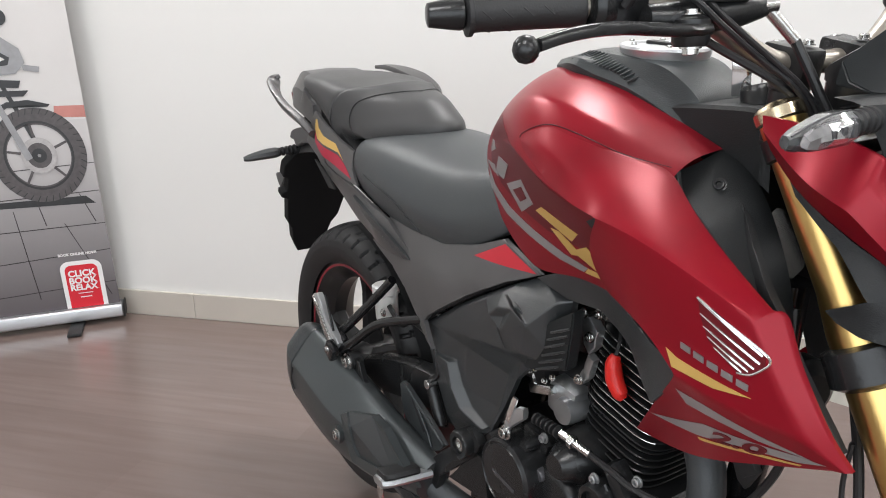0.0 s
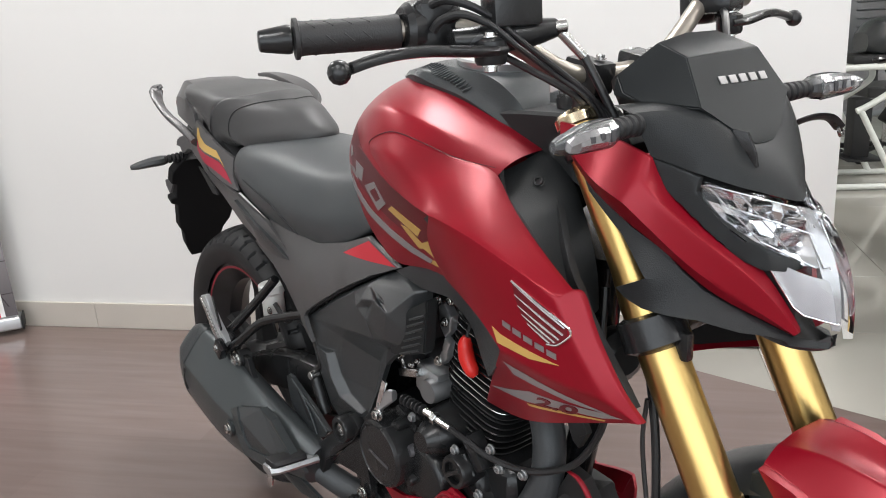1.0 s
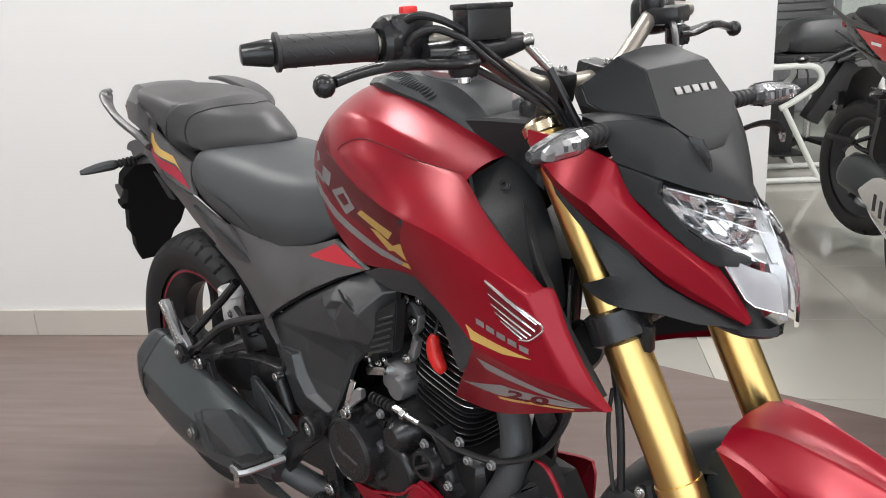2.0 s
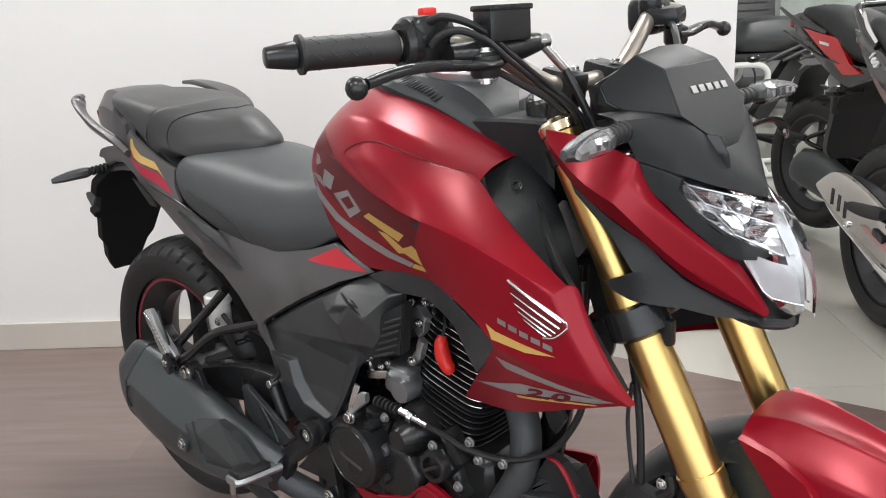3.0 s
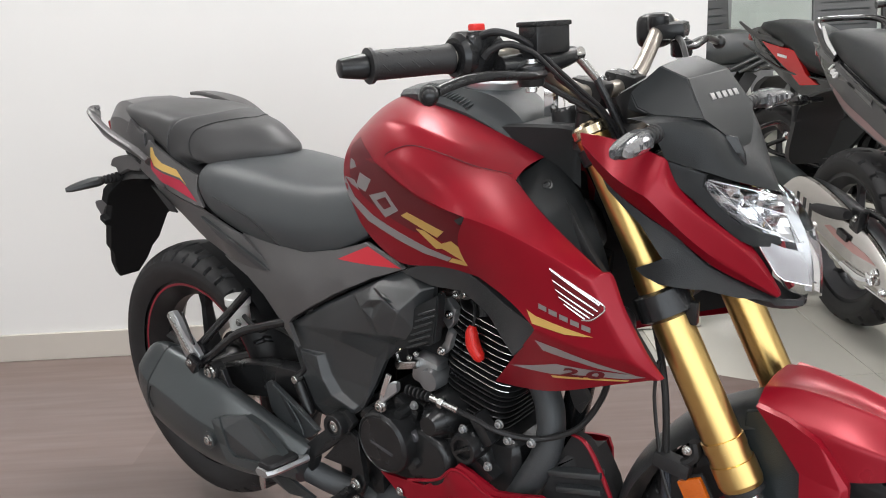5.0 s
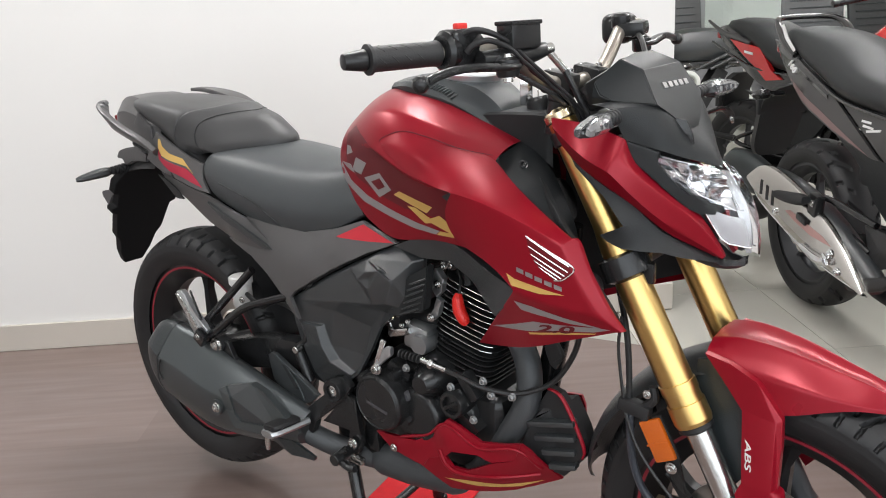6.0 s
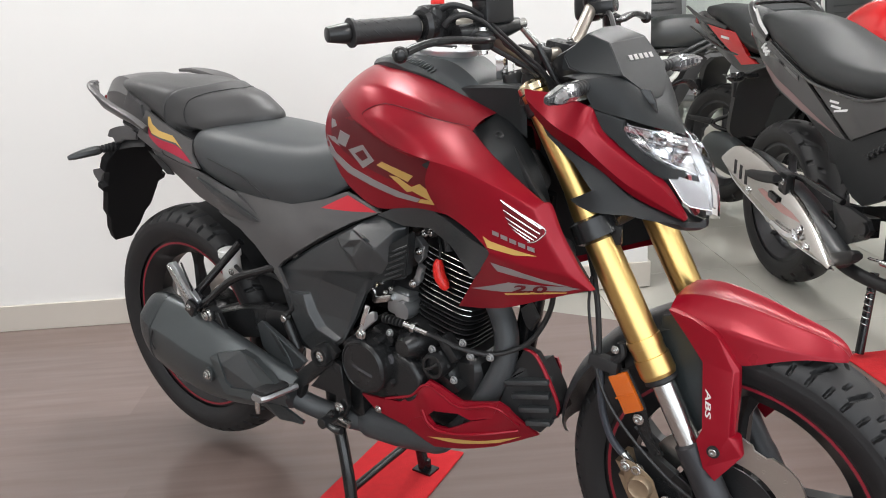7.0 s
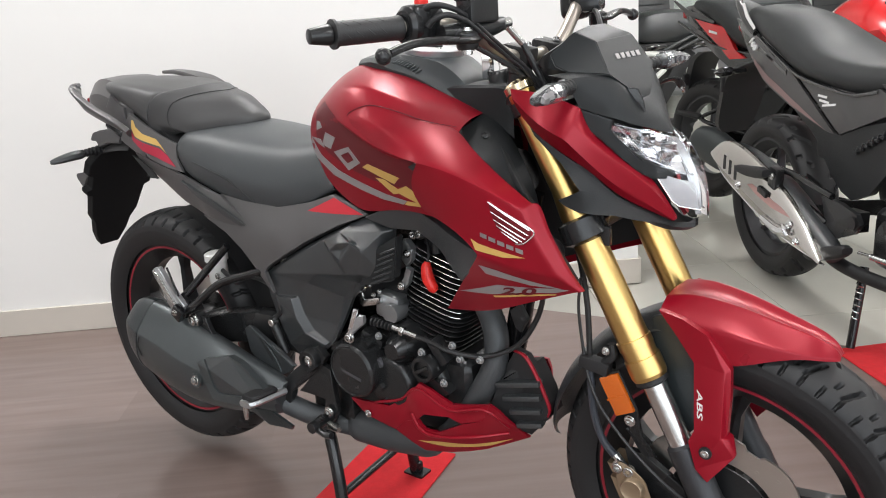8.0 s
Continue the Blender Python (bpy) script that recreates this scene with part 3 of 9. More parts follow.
fork_leg(-1)
fork_leg(1)
yoke = box((0.06, 0.15, 0.028), 0.006, pose(fork_x(0.74) - 0.02, 0, 0.742, 0, 26))
part("lower_yoke", yoke, ENGINE, moto, "black lower triple clamp")
part("upper_yoke", box((0.055, 0.15, 0.02), 0.005, pose(fork_x(0.915) - 0.02, 0, 0.918, 0, 26)), ENGINE, moto, "black upper triple clamp")
steered_early = set(bpy.data.objects) - steered_mark
# added black block keeps the gap between shrouds and fork dark
part("airbox_front", box((0.05, 0.13, 0.19), 0.012, pose(0.925, 0, 0.77, 0, -8)), DARK, moto, "added black block that darkens the gap behind the fork")
part("steering_head", rod((fork_x(0.92) - 0.045, 0, 0.90), (fork_x(0.72) - 0.045, 0, 0.71), 0.03), FRAME, moto, "black steering head tube")


# tank
# fuel tank: rows from the middle of the top down to the lower edge, each from the saddle forward
TANK_MID = [(0.645, 0, 0.981), (0.672, 0, 0.991), (0.705, 0, 0.997), (0.757, 0, 0.984), (0.811, 0, 0.962), (0.864, 0, 0.932), (0.905, 0, 0.914), (0.932, 0, 0.903)]
TANK_EDGE = [(0.627, -0.058, 0.959), (0.662, -0.066, 0.980), (0.705, -0.074, 0.990), (0.757, -0.080, 0.980), (0.811, -0.075, 0.960), (0.864, -0.066, 0.934), (0.905, -0.058, 0.914), (0.931, -0.050, 0.901)]
TANK_UPPER = [(0.613, -0.081, 0.937), (0.655, -0.102, 0.957), (0.703, -0.115, 0.974), (0.759, -0.117, 0.973), (0.812, -0.113, 0.956), (0.860, -0.101, 0.931), (0.903, -0.088, 0.910), (0.931, -0.080, 0.8985)]
TANK_SHOULDER = [(0.601, -0.095, 0.918), (0.650, -0.125, 0.937), (0.703, -0.143, 0.954), (0.760, -0.149, 0.959), (0.812, -0.148, 0.9445), (0.857, -0.135, 0.9285), (0.901, -0.116, 0.906), (0.931, -0.107, 0.8915)]
TANK_SEAM = [(0.592, -0.104, 0.896), (0.646, -0.133, 0.913), (0.702, -0.158, 0.926), (0.754, -0.172, 0.925), (0.806, -0.175, 0.9215), (0.852, -0.168, 0.911), (0.896, -0.154, 0.894), (0.934, -0.135, 0.876)]
TANK_KNIFE = [(0.588, -0.107, 0.872), (0.644, -0.135, 0.888), (0.702, -0.161, 0.906), (0.747, -0.179, 0.892), (0.801, -0.189, 0.868), (0.850, -0.195, 0.855), (0.905, -0.185, 0.848), (0.943, -0.156, 0.842)]
TANK_HIP = [(0.588, -0.108, 0.845), (0.644, -0.130, 0.845), (0.700, -0.145, 0.840), (0.745, -0.154, 0.830), (0.800, -0.165, 0.822), (0.855, -0.176, 0.812), (0.912, -0.175, 0.800), (0.945, -0.152, 0.790)]
TANK_LOW = [(0.62, -0.11, 0.787), (0.642, -0.113, 0.766), (0.678, -0.119, 0.748), (0.72, -0.126, 0.731), (0.800, -0.140, 0.750), (0.860, -0.153, 0.753), (0.915, -0.159, 0.747), (0.945, -0.149, 0.746)]
# the film's edge is a step: the side falls back below it
step = [0.0, 0.0005, 0.004, 0.0065, 0.0065, 0.006, 0.005, 0.004]
TANK_STEP = [(x, y + d, z - 0.003 - 0.6 * (0.0065 - d)) for (x, y, z), d in zip(TANK_KNIFE, step)]
half = [TANK_LOW, TANK_HIP, TANK_STEP, TANK_KNIFE, TANK_SEAM, TANK_SHOULDER, TANK_UPPER, TANK_EDGE, TANK_MID]
flip = [[(x, -y, z) for x, y, z in r] for r in half]
folds = []
for s, rows in ((-1, half), (1, flip)):
    folds += [(rows[3][2:], 0.95), (rows[2][2:], 0.7), (rows[5][2:4], 0.4), (rows[5][3:6], 0.62), (rows[5][5:7], 0.35)]
bm = cage([half + flip[-2::-1]], folds, 3)


tank = part("tank", bm, RED, moto, "satin metallic red fuel tank", sharp=50)
tank_skin = skin(tank)


def on_skin(tree, x, z):
    hit = tree.ray_cast(Vector((x, -1, z)), Vector((0, 1, 0)))
    return hit[0], hit[1]


# slate plastic cover along the top of the tank: edge, vent deck and raised middle
TOP = [
    (0.682, 0.062, 0.986, 0.054, 0.993, 0.030, 0.997, 0.998),
    (0.735, 0.086, 0.990, 0.078, 0.997, 0.052, 1.003, 1.005),
    (0.770, 0.082, 0.978, 0.074, 0.988, 0.056, 1.000, 1.003),
    (0.811, 0.070, 0.963, 0.064, 0.975, 0.056, 0.994, 1.000),
    (0.850, 0.060, 0.942, 0.054, 0.957, 0.050, 0.984, 0.992),
    (0.885, 0.051, 0.921, 0.047, 0.935, 0.043, 0.958, 0.964),
    (0.900, 0.047, 0.918, 0.044, 0.926, 0.036, 0.931, 0.936),
]


def cover_mesh(stations):
    bands = []
    for a in range(4):
        runs = []
        for x, w, z, w1, z1, w2, z2, z0 in stations:
            edge = [(x, -w + 0.003, z - 0.016), (x, -w, z), (x, -w1, z1), (x, -w2, z2), (x, 0, z0)]
            p, q = Vector(edge[a]), Vector(edge[a + 1])
            runs.append([p, p.lerp(q, 0.5) + Vector((0, 0, 0.0015 if a == 3 else 0)), q])
        bands.append(loft(runs, 5, 2))
    bm = bands[0]
    for other in bands[1:]:
        join(bm, other)
    join(bm, mirrored(bm))
    bmesh.ops.remove_doubles(bm, verts=bm.verts, dist=0.0003)
    return bm


cover = part("tank_cover", cover_mesh(TOP), SLATE, moto, "slate grey plastic tank cover", sharp=22)
neck = loft([[(x, -w, z0), (x, -w, z1 - 0.004), (x, -w + 0.004, z1), (x, 0, z1 + 0.002), (x, w - 0.004, z1), (x, w, z1 - 0.004), (x, w, z0)] for x, w, z0, z1 in ((0.852, 0.055, 0.925, 0.945), (0.885, 0.051, 0.900, 0.946), (0.926, 0.047, 0.880, 0.946), (0.972, 0.045, 0.870, 0.944), (0.984, 0.040, 0.860, 0.930))], 3, 1)
part("neck_panel", neck, INNERP, moto, "dark plastic neck between tank and yoke", sharp=25)
cover_skin = skin(cover)


def top_height(x, y):
    hit = cover_skin.ray_cast(Vector((x, y, 1.5)), Vector((0, 0, -1)))[0]
    return hit.z if hit else 1.0


for s in (-1, 1):
    for k in range(17):
        f = k / 16
        x, y = 0.736 + 0.084 * f, s * (0.0690 - 0.008 * f)
        z = top_height(x, y)
        part("vent_rib", box((0.0022, 0.025, 0.0030), 0.0008, pose(x, y, z - 0.0004, -s * 22, 12, s * 24)), SLATE, cover)
cz = 1.004
cap = part("fuel_cap", lathe([(0.050, -0.012), (0.054, 0.0), (0.053, 0.003), (0.049, 0.0045), (0.039, 0.0045), (0.038, 0.002), (0.0375, 0.0)], (0.10, 0, 1), 56, (0.806, 0, cz)), BANNERBAR, cover, "brushed silver fuel cap ring")
part("cap_centre", lathe([(0.0375, -0.004), (0.0375, 0.0016), (0.030, 0.0024), (0.012, 0.003), (0.0, 0.003)], (0.10, 0, 1), 40, (0.806, 0, cz)), CAST, cover, "matt silver cap centre")
part("lock_cover", box((0.040, 0.013, 0.005), 0.002, pose(0.800, 0, cz + 0.005, 0, 6)), DARK, cover, "dark flap over the fuel lock")
for k in range(6):
    a = 2 * math.pi * k / 6 + 0.3
    part("cap_screw", bolt((0.806 + 0.044 * math.cos(a), 0.044 * math.sin(a), cz + 0.004 - 0.1 * 0.044 * math.cos(a)), (0.1, 0, 1), 0.0032, 0.003), STEEL, cover)

# ignition lock and key
lock = part("ignition_lock", lathe([(0.022, 0), (0.022, 0.03), (0.019, 0.036), (0.006, 0.036)], (-0.2, 0, 1), 24, (0.945, 0, 0.930)), ENGINE, moto)
part("key_plate", box((0.003, 0.020, 0.040), 0.0014, pose(0.918, -0.006, 0.972, 0, 10, -55)), CHROME, lock, "shiny steel key")
part("key_ring", tube([(0.918, -0.010, 0.990), (0.912, 0.012, 0.994), (0.918, 0.028, 0.977), (0.926, 0.014, 0.958), (0.924, -0.008, 0.968)], 0.0013, 6, 6), STEEL, lock)

# shrouds beside the tank: a rounded upper face down to the ridge, the side below it, a chamfer along the front and a dart below
SEAM_EDGE = [(0.747, -0.170, 0.914), (0.774, -0.173, 0.925), (0.800, -0.173, 0.927), (0.842, -0.166, 0.917), (0.886, -0.150, 0.901), (0.927, -0.121, 0.889), (0.961, -0.143, 0.863), (1.024, -0.160, 0.824), (1.084, -0.170, 0.789)]
SEAM_EDGE = [(x, on_skin(tank_skin, x, z)[0].y - 0.0012, z) for x, y, z in SEAM_EDGE[:5]] + SEAM_EDGE[5:]
SHOULDER_ROW = [(0.750, -0.175, 0.907), (0.780, -0.184, 0.905), (0.813, -0.187, 0.900), (0.856, -0.188, 0.888), (0.901, -0.185, 0.876), (0.943, -0.179, 0.865), (0.982, -0.182, 0.846), (1.032, -0.180, 0.816), (1.083, -0.177, 0.786)]
RIDGE = [(0.755, -0.177, 0.899), (0.787, -0.186, 0.884), (0.820, -0.193, 0.869), (0.860, -0.201, 0.855), (0.913, -0.211, 0.849), (0.960, -0.211, 0.841), (1.000, -0.206, 0.826), (1.040, -0.197, 0.807), (1.079, -0.184, 0.783)]
FLANK_1 = [(0.874, -0.190, 0.806), (0.952, -0.205, 0.799), (1.002, -0.202, 0.785), (1.046, -0.194, 0.769), (1.092, -0.180, 0.750)]
FLANK_2 = [(0.896, -0.180, 0.764), (0.936, -0.190, 0.754), (0.975, -0.194, 0.736), (1.040, -0.191, 0.722), (1.107, -0.174, 0.715)]
DART_TOP = [(1.003, -0.193, 0.708), (1.062, -0.184, 0.690), (1.122, -0.164, 0.680)]
DART_LOW = [(0.869, -0.100, 0.566), (0.930, -0.124, 0.574), (0.985, -0.141, 0.592), (1.060, -0.148, 0.625), (1.136, -0.140, 0.650)]
tip = (1.146, -0.139, 0.652)
front_out = [(1.092, -0.158, 0.790), (1.103, -0.160, 0.752), (1.120, -0.154, 0.715), (1.134, -0.148, 0.682), (1.149, -0.134, 0.652)]
front_in = [RIDGE[8], FLANK_1[4], FLANK_2[4], DART_TOP[2], tip]
bm = cage([[SEAM_EDGE, SHOULDER_ROW, RIDGE],
           [RIDGE[4:], FLANK_1, FLANK_2],
           [FLANK_2[2:], DART_TOP],
           [[DART_TOP[0], DART_TOP[1], DART_TOP[2], tip], [(0.936, -0.149, 0.637), (1.022, -0.166, 0.652), (1.090, -0.158, 0.658), (1.140, -0.142, 0.652)], [DART_LOW[0], DART_LOW[2], DART_LOW[3], DART_LOW[4]]],
           [front_in, front_out],
           [[SEAM_EDGE[8], SHOULDER_ROW[8]], [front_out[0], RIDGE[8]]]],
          [(RIDGE[4:], 0.75), (RIDGE[:5], 1.0), (front_in, 0.85), (DART_TOP + [tip], 0.9), ([SEAM_EDGE[8], SHOULDER_ROW[8], RIDGE[8]], 0.8), (SHOULDER_ROW[:4], 0.35)])
bm = thicken(bm, 0.005, 0.0)
shroud, shroud_left = both("shroud", bm, RED, moto, "pointed satin red radiator shroud")
for o in (shroud, shroud_left):
    o.data.set_sharp_from_angle(angle=radians(38))
shroud_skin = skin(shroud)
for s, host in ((-1, shroud), (1, shroud_left)):
    part("shroud_gap", tube([(x, -s * (y + 0.0004), z + 0.001) for x, y, z in [(0.742, SEAM_EDGE[0][1] + 0.001, 0.903)] + SEAM_EDGE[:6]], [0.0002] + [0.0005] * 5 + [0.0003], 6, 6), DARK, host, "dark joint between tank and shroud")
# dark panel painted as the shade in the small intake behind the ridge
both("scoop_mouth", panel([(0.882, -0.1955, 0.838), (0.898, -0.2000, 0.845), (0.912, -0.2040, 0.8465), (0.904, -0.2015, 0.840), (0.893, -0.1980, 0.833)], 0.012, cell=0.02, bevel=0), DARK, moto, "dark panel as the shade in a small air intake")

# lower black frame cover between tank and engine
both("frame_cover", panel([(0.718, -0.128, 0.724), (0.802, -0.138, 0.757), (0.837, -0.142, 0.757), (0.926, -0.16, 0.724), (0.995, -0.178, 0.704), (0.97, -0.17, 0.67), (0.947, -0.164, 0.648), (0.886, -0.135, 0.687), (0.837, -0.13, 0.713), (0.777, -0.126, 0.709)], 0.02, cell=0.015), BLACK, moto, "dull black plastic frame cover")

# inner shroud beside the fork
outer = [(0.927, -0.114, 0.889), (0.946, -0.129, 0.867), (0.973, -0.139, 0.850), (0.996, -0.146, 0.838), (1.042, -0.160, 0.809), (1.074, -0.162, 0.784), (1.088, -0.150, 0.755)]
inner_e = [(0.930, -0.050, 0.900), (0.954, -0.047, 0.888), (0.977, -0.052, 0.868), (0.996, -0.060, 0.850), (1.025, -0.075, 0.812), (1.047, -0.090, 0.779), (1.062, -0.105, 0.745)]
lip = [Vector(a).lerp(Vector(b), 0.10) + Vector((-0.012, 0.002, -0.009)) for a, b in zip(outer, inner_e)]
bm = loft([outer, [Vector(a).lerp(q, 0.5) for a, q in zip(outer, lip)], lip], 4, 2)
join(bm, loft([lip, [(Vector(a) + Vector(b)) / 2 + Vector((-0.006, 0.004, -0.006)) for a, b in zip(outer, inner_e)], inner_e], 4, 4))
bmesh.ops.remove_doubles(bm, verts=bm.verts, dist=0.0003)
both("inner_shroud", thicken(bm, 0.006, 0.0), COWLB, moto, "dark inner shroud panel")
part("shroud_screw", bolt((0.953, -0.078, 0.8695), (0.4, -0.8, 0.6), 0.0060, 0.004), ENGINE, moto)
both("shroud_inner_wall", panel([(0.96, -0.06, 0.87), (1.075, -0.145, 0.78), (1.138, -0.134, 0.664), (1.04, -0.135, 0.628), (0.95, -0.13, 0.60), (0.93, -0.09, 0.75)], 0.01, cell=0.03), DARK, moto)

# deep red film at the knee
KNEE = [(0.620, 0.912), (0.656, 0.930), (0.700, 0.911), (0.745, 0.885), (0.800, 0.862), (0.850, 0.848), (0.905, 0.842), (0.912, 0.815), (0.90, 0.79), (0.84, 0.795), (0.77, 0.80), (0.70, 0.818), (0.65, 0.838), (0.618, 0.862)]
knee = part("knee_film", decal(KNEE, [tank_skin], 0.0006), DEEP_RED, tank, "deep red lower tank film")

# seats
def seat_sections(rows, bow=lambda x: 0.0):
    """Sections of a saddle; bow draws their sides back, for a rounded nose."""
    out = []
    for x, wb, zb, wm, zm, wt, zt, zc in rows:
        k = bow(x)
        h = [(x - k * (w / 0.11) ** 2, -w, z) for w, z in ((wb * 0.86, zb - 0.006), (wb, zb), (wm, zm), (wt, zt), (wt * 0.5, zc * 0.75 + zt * 0.25), (0, zc))]
        out.append(h + [(a, -b, c) for a, b, c in reversed(h[:-1])])
    return out


rider = seat_sections([
    (0.176, 0.098, 0.815, 0.106, 0.825, 0.093, 0.838, 0.845),
    (0.205, 0.114, 0.776, 0.122, 0.812, 0.103, 0.850, 0.866),
    (0.285, 0.117, 0.744, 0.132, 0.796, 0.108, 0.846, 0.873),
    (0.363, 0.117, 0.727, 0.134, 0.780, 0.106, 0.836, 0.868),
    (0.440, 0.115, 0.718, 0.130, 0.768, 0.102, 0.826, 0.858),
    (0.500, 0.114, 0.719, 0.124, 0.768, 0.096, 0.824, 0.854),
    (0.565, 0.112, 0.737, 0.116, 0.782, 0.088, 0.834, 0.856),
    (0.632, 0.108, 0.768, 0.104, 0.802, 0.078, 0.846, 0.862)])
bm = loft(rider, 5, 5, caps=False)
rider_ob = part("rider_seat", bm, VINYL2, moto, "dark grey vinyl rider saddle", sharp=60)
pillion = seat_sections([
    (-0.105, 0.060, 0.930, 0.074, 0.944, 0.066, 0.958, 0.964),
    (-0.06, 0.082, 0.920, 0.094, 0.940, 0.084, 0.957, 0.963),
    (0.0, 0.094, 0.905, 0.106, 0.930, 0.094, 0.953, 0.961),
    (0.06, 0.101, 0.880, 0.113, 0.910, 0.100, 0.946, 0.957),
    (0.125, 0.104, 0.852, 0.117, 0.886, 0.102, 0.936, 0.950),
    (0.172, 0.103, 0.846, 0.115, 0.880, 0.100, 0.931, 0.948),
    (0.200, 0.104, 0.848, 0.115, 0.882, 0.100, 0.931, 0.948),
    (0.240, 0.103, 0.854, 0.113, 0.882, 0.098, 0.920, 0.934),
    (0.287, 0.101, 0.858, 0.108, 0.879, 0.093, 0.908, 0.921),
    (0.321, 0.099, 0.857, 0.103, 0.871, 0.088, 0.889, 0.900),
    (0.342, 0.096, 0.854, 0.098, 0.863, 0.084, 0.874, 0.883),
    (0.345, 0.090, 0.852, 0.090, 0.856, 0.078, 0.862, 0.868),
    (0.334, 0.082, 0.850, 0.080, 0.852, 0.070, 0.854, 0.856)], bow=lambda x: 0.185 * max(0, min(1, (x - 0.1) / 0.2)))
pill_ob = part("pillion_seat", loft(pillion, 5, 5), VINYL, moto, "matt black vinyl pillion saddle", sharp=60)
pill_skin, rider_skin = skin(pill_ob), skin(rider_ob)


def seam(tree, run, owner):
    """A stitched line laid over a saddle; run: (x, y, z) near it."""
    pts = []
    for q in run:
        near, normal, _, _ = tree.find_nearest(Vector(q))
        pts.append(near + normal * 0.0004)
    part("seat_seam", tube(pts, 0.0013, 6, 5), DARK, owner)


for s in (-1, 1):
    seam(pill_skin, [(0.172, s * 0.105, 0.85), (0.160, s * 0.12, 0.875), (0.158, s * 0.12, 0.90), (0.172, s * 0.11, 0.925), (0.20, s * 0.08, 0.945), (0.235, s * 0.04, 0.955), (0.25, 0, 0.955)], pill_ob)
    seam(rider_skin, [(0.42, s * 0.12, 0.722), (0.395, s * 0.13, 0.745), (0.36, s * 0.14, 0.77), (0.31, s * 0.14, 0.785), (0.25, s * 0.13, 0.80)], rider_ob)

# tail
TAIL_U = [(0.041, -0.119, 0.896), (0.1, -0.119, 0.866), (0.147, -0.117, 0.845), (0.185, -0.114, 0.832), (0.184, -0.119, 0.802), (0.206, -0.124, 0.773), (0.157, -0.126, 0.782), (0.1, -0.126, 0.797), (0.041, -0.124, 0.813), (-0.013, -0.118, 0.834), (0.012, -0.12, 0.866)]
tail_r, tail_l = both("tail_panel", panel(TAIL_U, 0.006, inner=[(0.09, -0.131, 0.83)], cell=0.015), GREY, moto, "graphite tail panel with gold and red decal")
tail_skin = skin(tail_r)
for outl, mat in (([(0.048, 0.893), (0.046, 0.862), (0.058, 0.846), (0.138, 0.826), (0.156, 0.812), (0.128, 0.842), (0.085, 0.853), (0.062, 0.866)], GOLD2),
                  ([(0.045, 0.858), (0.058, 0.842), (0.138, 0.821), (0.158, 0.808), (0.186, 0.783), (0.150, 0.794), (0.085, 0.815), (0.045, 0.838)], PINK)):
    d = decal(outl, [tail_skin])
    d2 = mirrored(d)
    part("decal", d, mat, tail_r)
    part("decal", d2, mat, tail_l)
both("tail_wing", panel([(0.041, -0.122, 0.809), (0.13, -0.127, 0.787), (0.206, -0.128, 0.769), (0.286, -0.127, 0.742), (0.322, -0.126, 0.731), (0.397, -0.122, 0.678), (0.39, -0.122, 0.669), (0.362, -0.122, 0.668), (0.249, -0.116, 0.683), (0.177, -0.112, 0.708), (0.108, -0.112, 0.751), (0.054, -0.116, 0.784)], 0.006, inner=[(0.28, -0.132, 0.712)], cell=0.014), GREY, moto, "satin graphite lower tail panel")
both("tail_fin", panel([(0.206, -0.133, 0.757), (0.30, -0.135, 0.722), (0.392, -0.128, 0.675), (0.372, -0.128, 0.672), (0.30, -0.134, 0.706), (0.24, -0.134, 0.733)], 0.008, cell=0.03), BLACK, moto, "black insert under the seat")
SIDE_P = [(0.313, -0.117, 0.733), (0.413, -0.117, 0.724), (0.482, -0.117, 0.719), (0.567, -0.117, 0.735), (0.636, -0.118, 0.757), (0.721, -0.125, 0.727), (0.652, -0.130, 0.702), (0.56, -0.134, 0.659), (0.454, -0.134, 0.600), (0.438, -0.134, 0.585), (0.453, -0.132, 0.540), (0.405, -0.128, 0.585), (0.363, -0.124, 0.621), (0.316, -0.121, 0.651), (0.248, -0.119, 0.681)]
side_r, side_l = both("side_panel", panel(SIDE_P, 0.008, inner=[(0.48, -0.134, 0.68), (0.58, -0.132, 0.70), (0.40, -0.127, 0.67)], cell=0.015), GREY, moto, "satin graphite panel under the saddle")
side_skin = skin(side_r)
d = decal([(0.572, 0.722), (0.642, 0.752), (0.715, 0.727), (0.652, 0.7235)], [side_skin])
d2 = mirrored(d)
part("decal", d, DECAL_RED, side_r, "red triangular decal")
part("decal", d2, DECAL_RED, side_l, "red triangular decal")
part("seat_base", loft([[(x, -w, z0), (x, -w, z1), (x, w, z1), (x, w, z0)] for x, w, z0, z1 in ((-0.07, 0.082, 0.870, 0.925), (0.04, 0.098, 0.825, 0.893), (0.14, 0.106, 0.79, 0.852), (0.22, 0.106, 0.75, 0.81))], 3, 1, True, True), DARK, moto, "black seat base")
part("tail_slot", panel([(0.030, -0.1235, 0.802), (0.062, -0.125, 0.792), (0.098, -0.1265, 0.773), (0.116, -0.126, 0.754), (0.090, -0.125, 0.754)], 0.004, cell=0.03, bevel=0), DARK, moto, "dark slot in the tail")
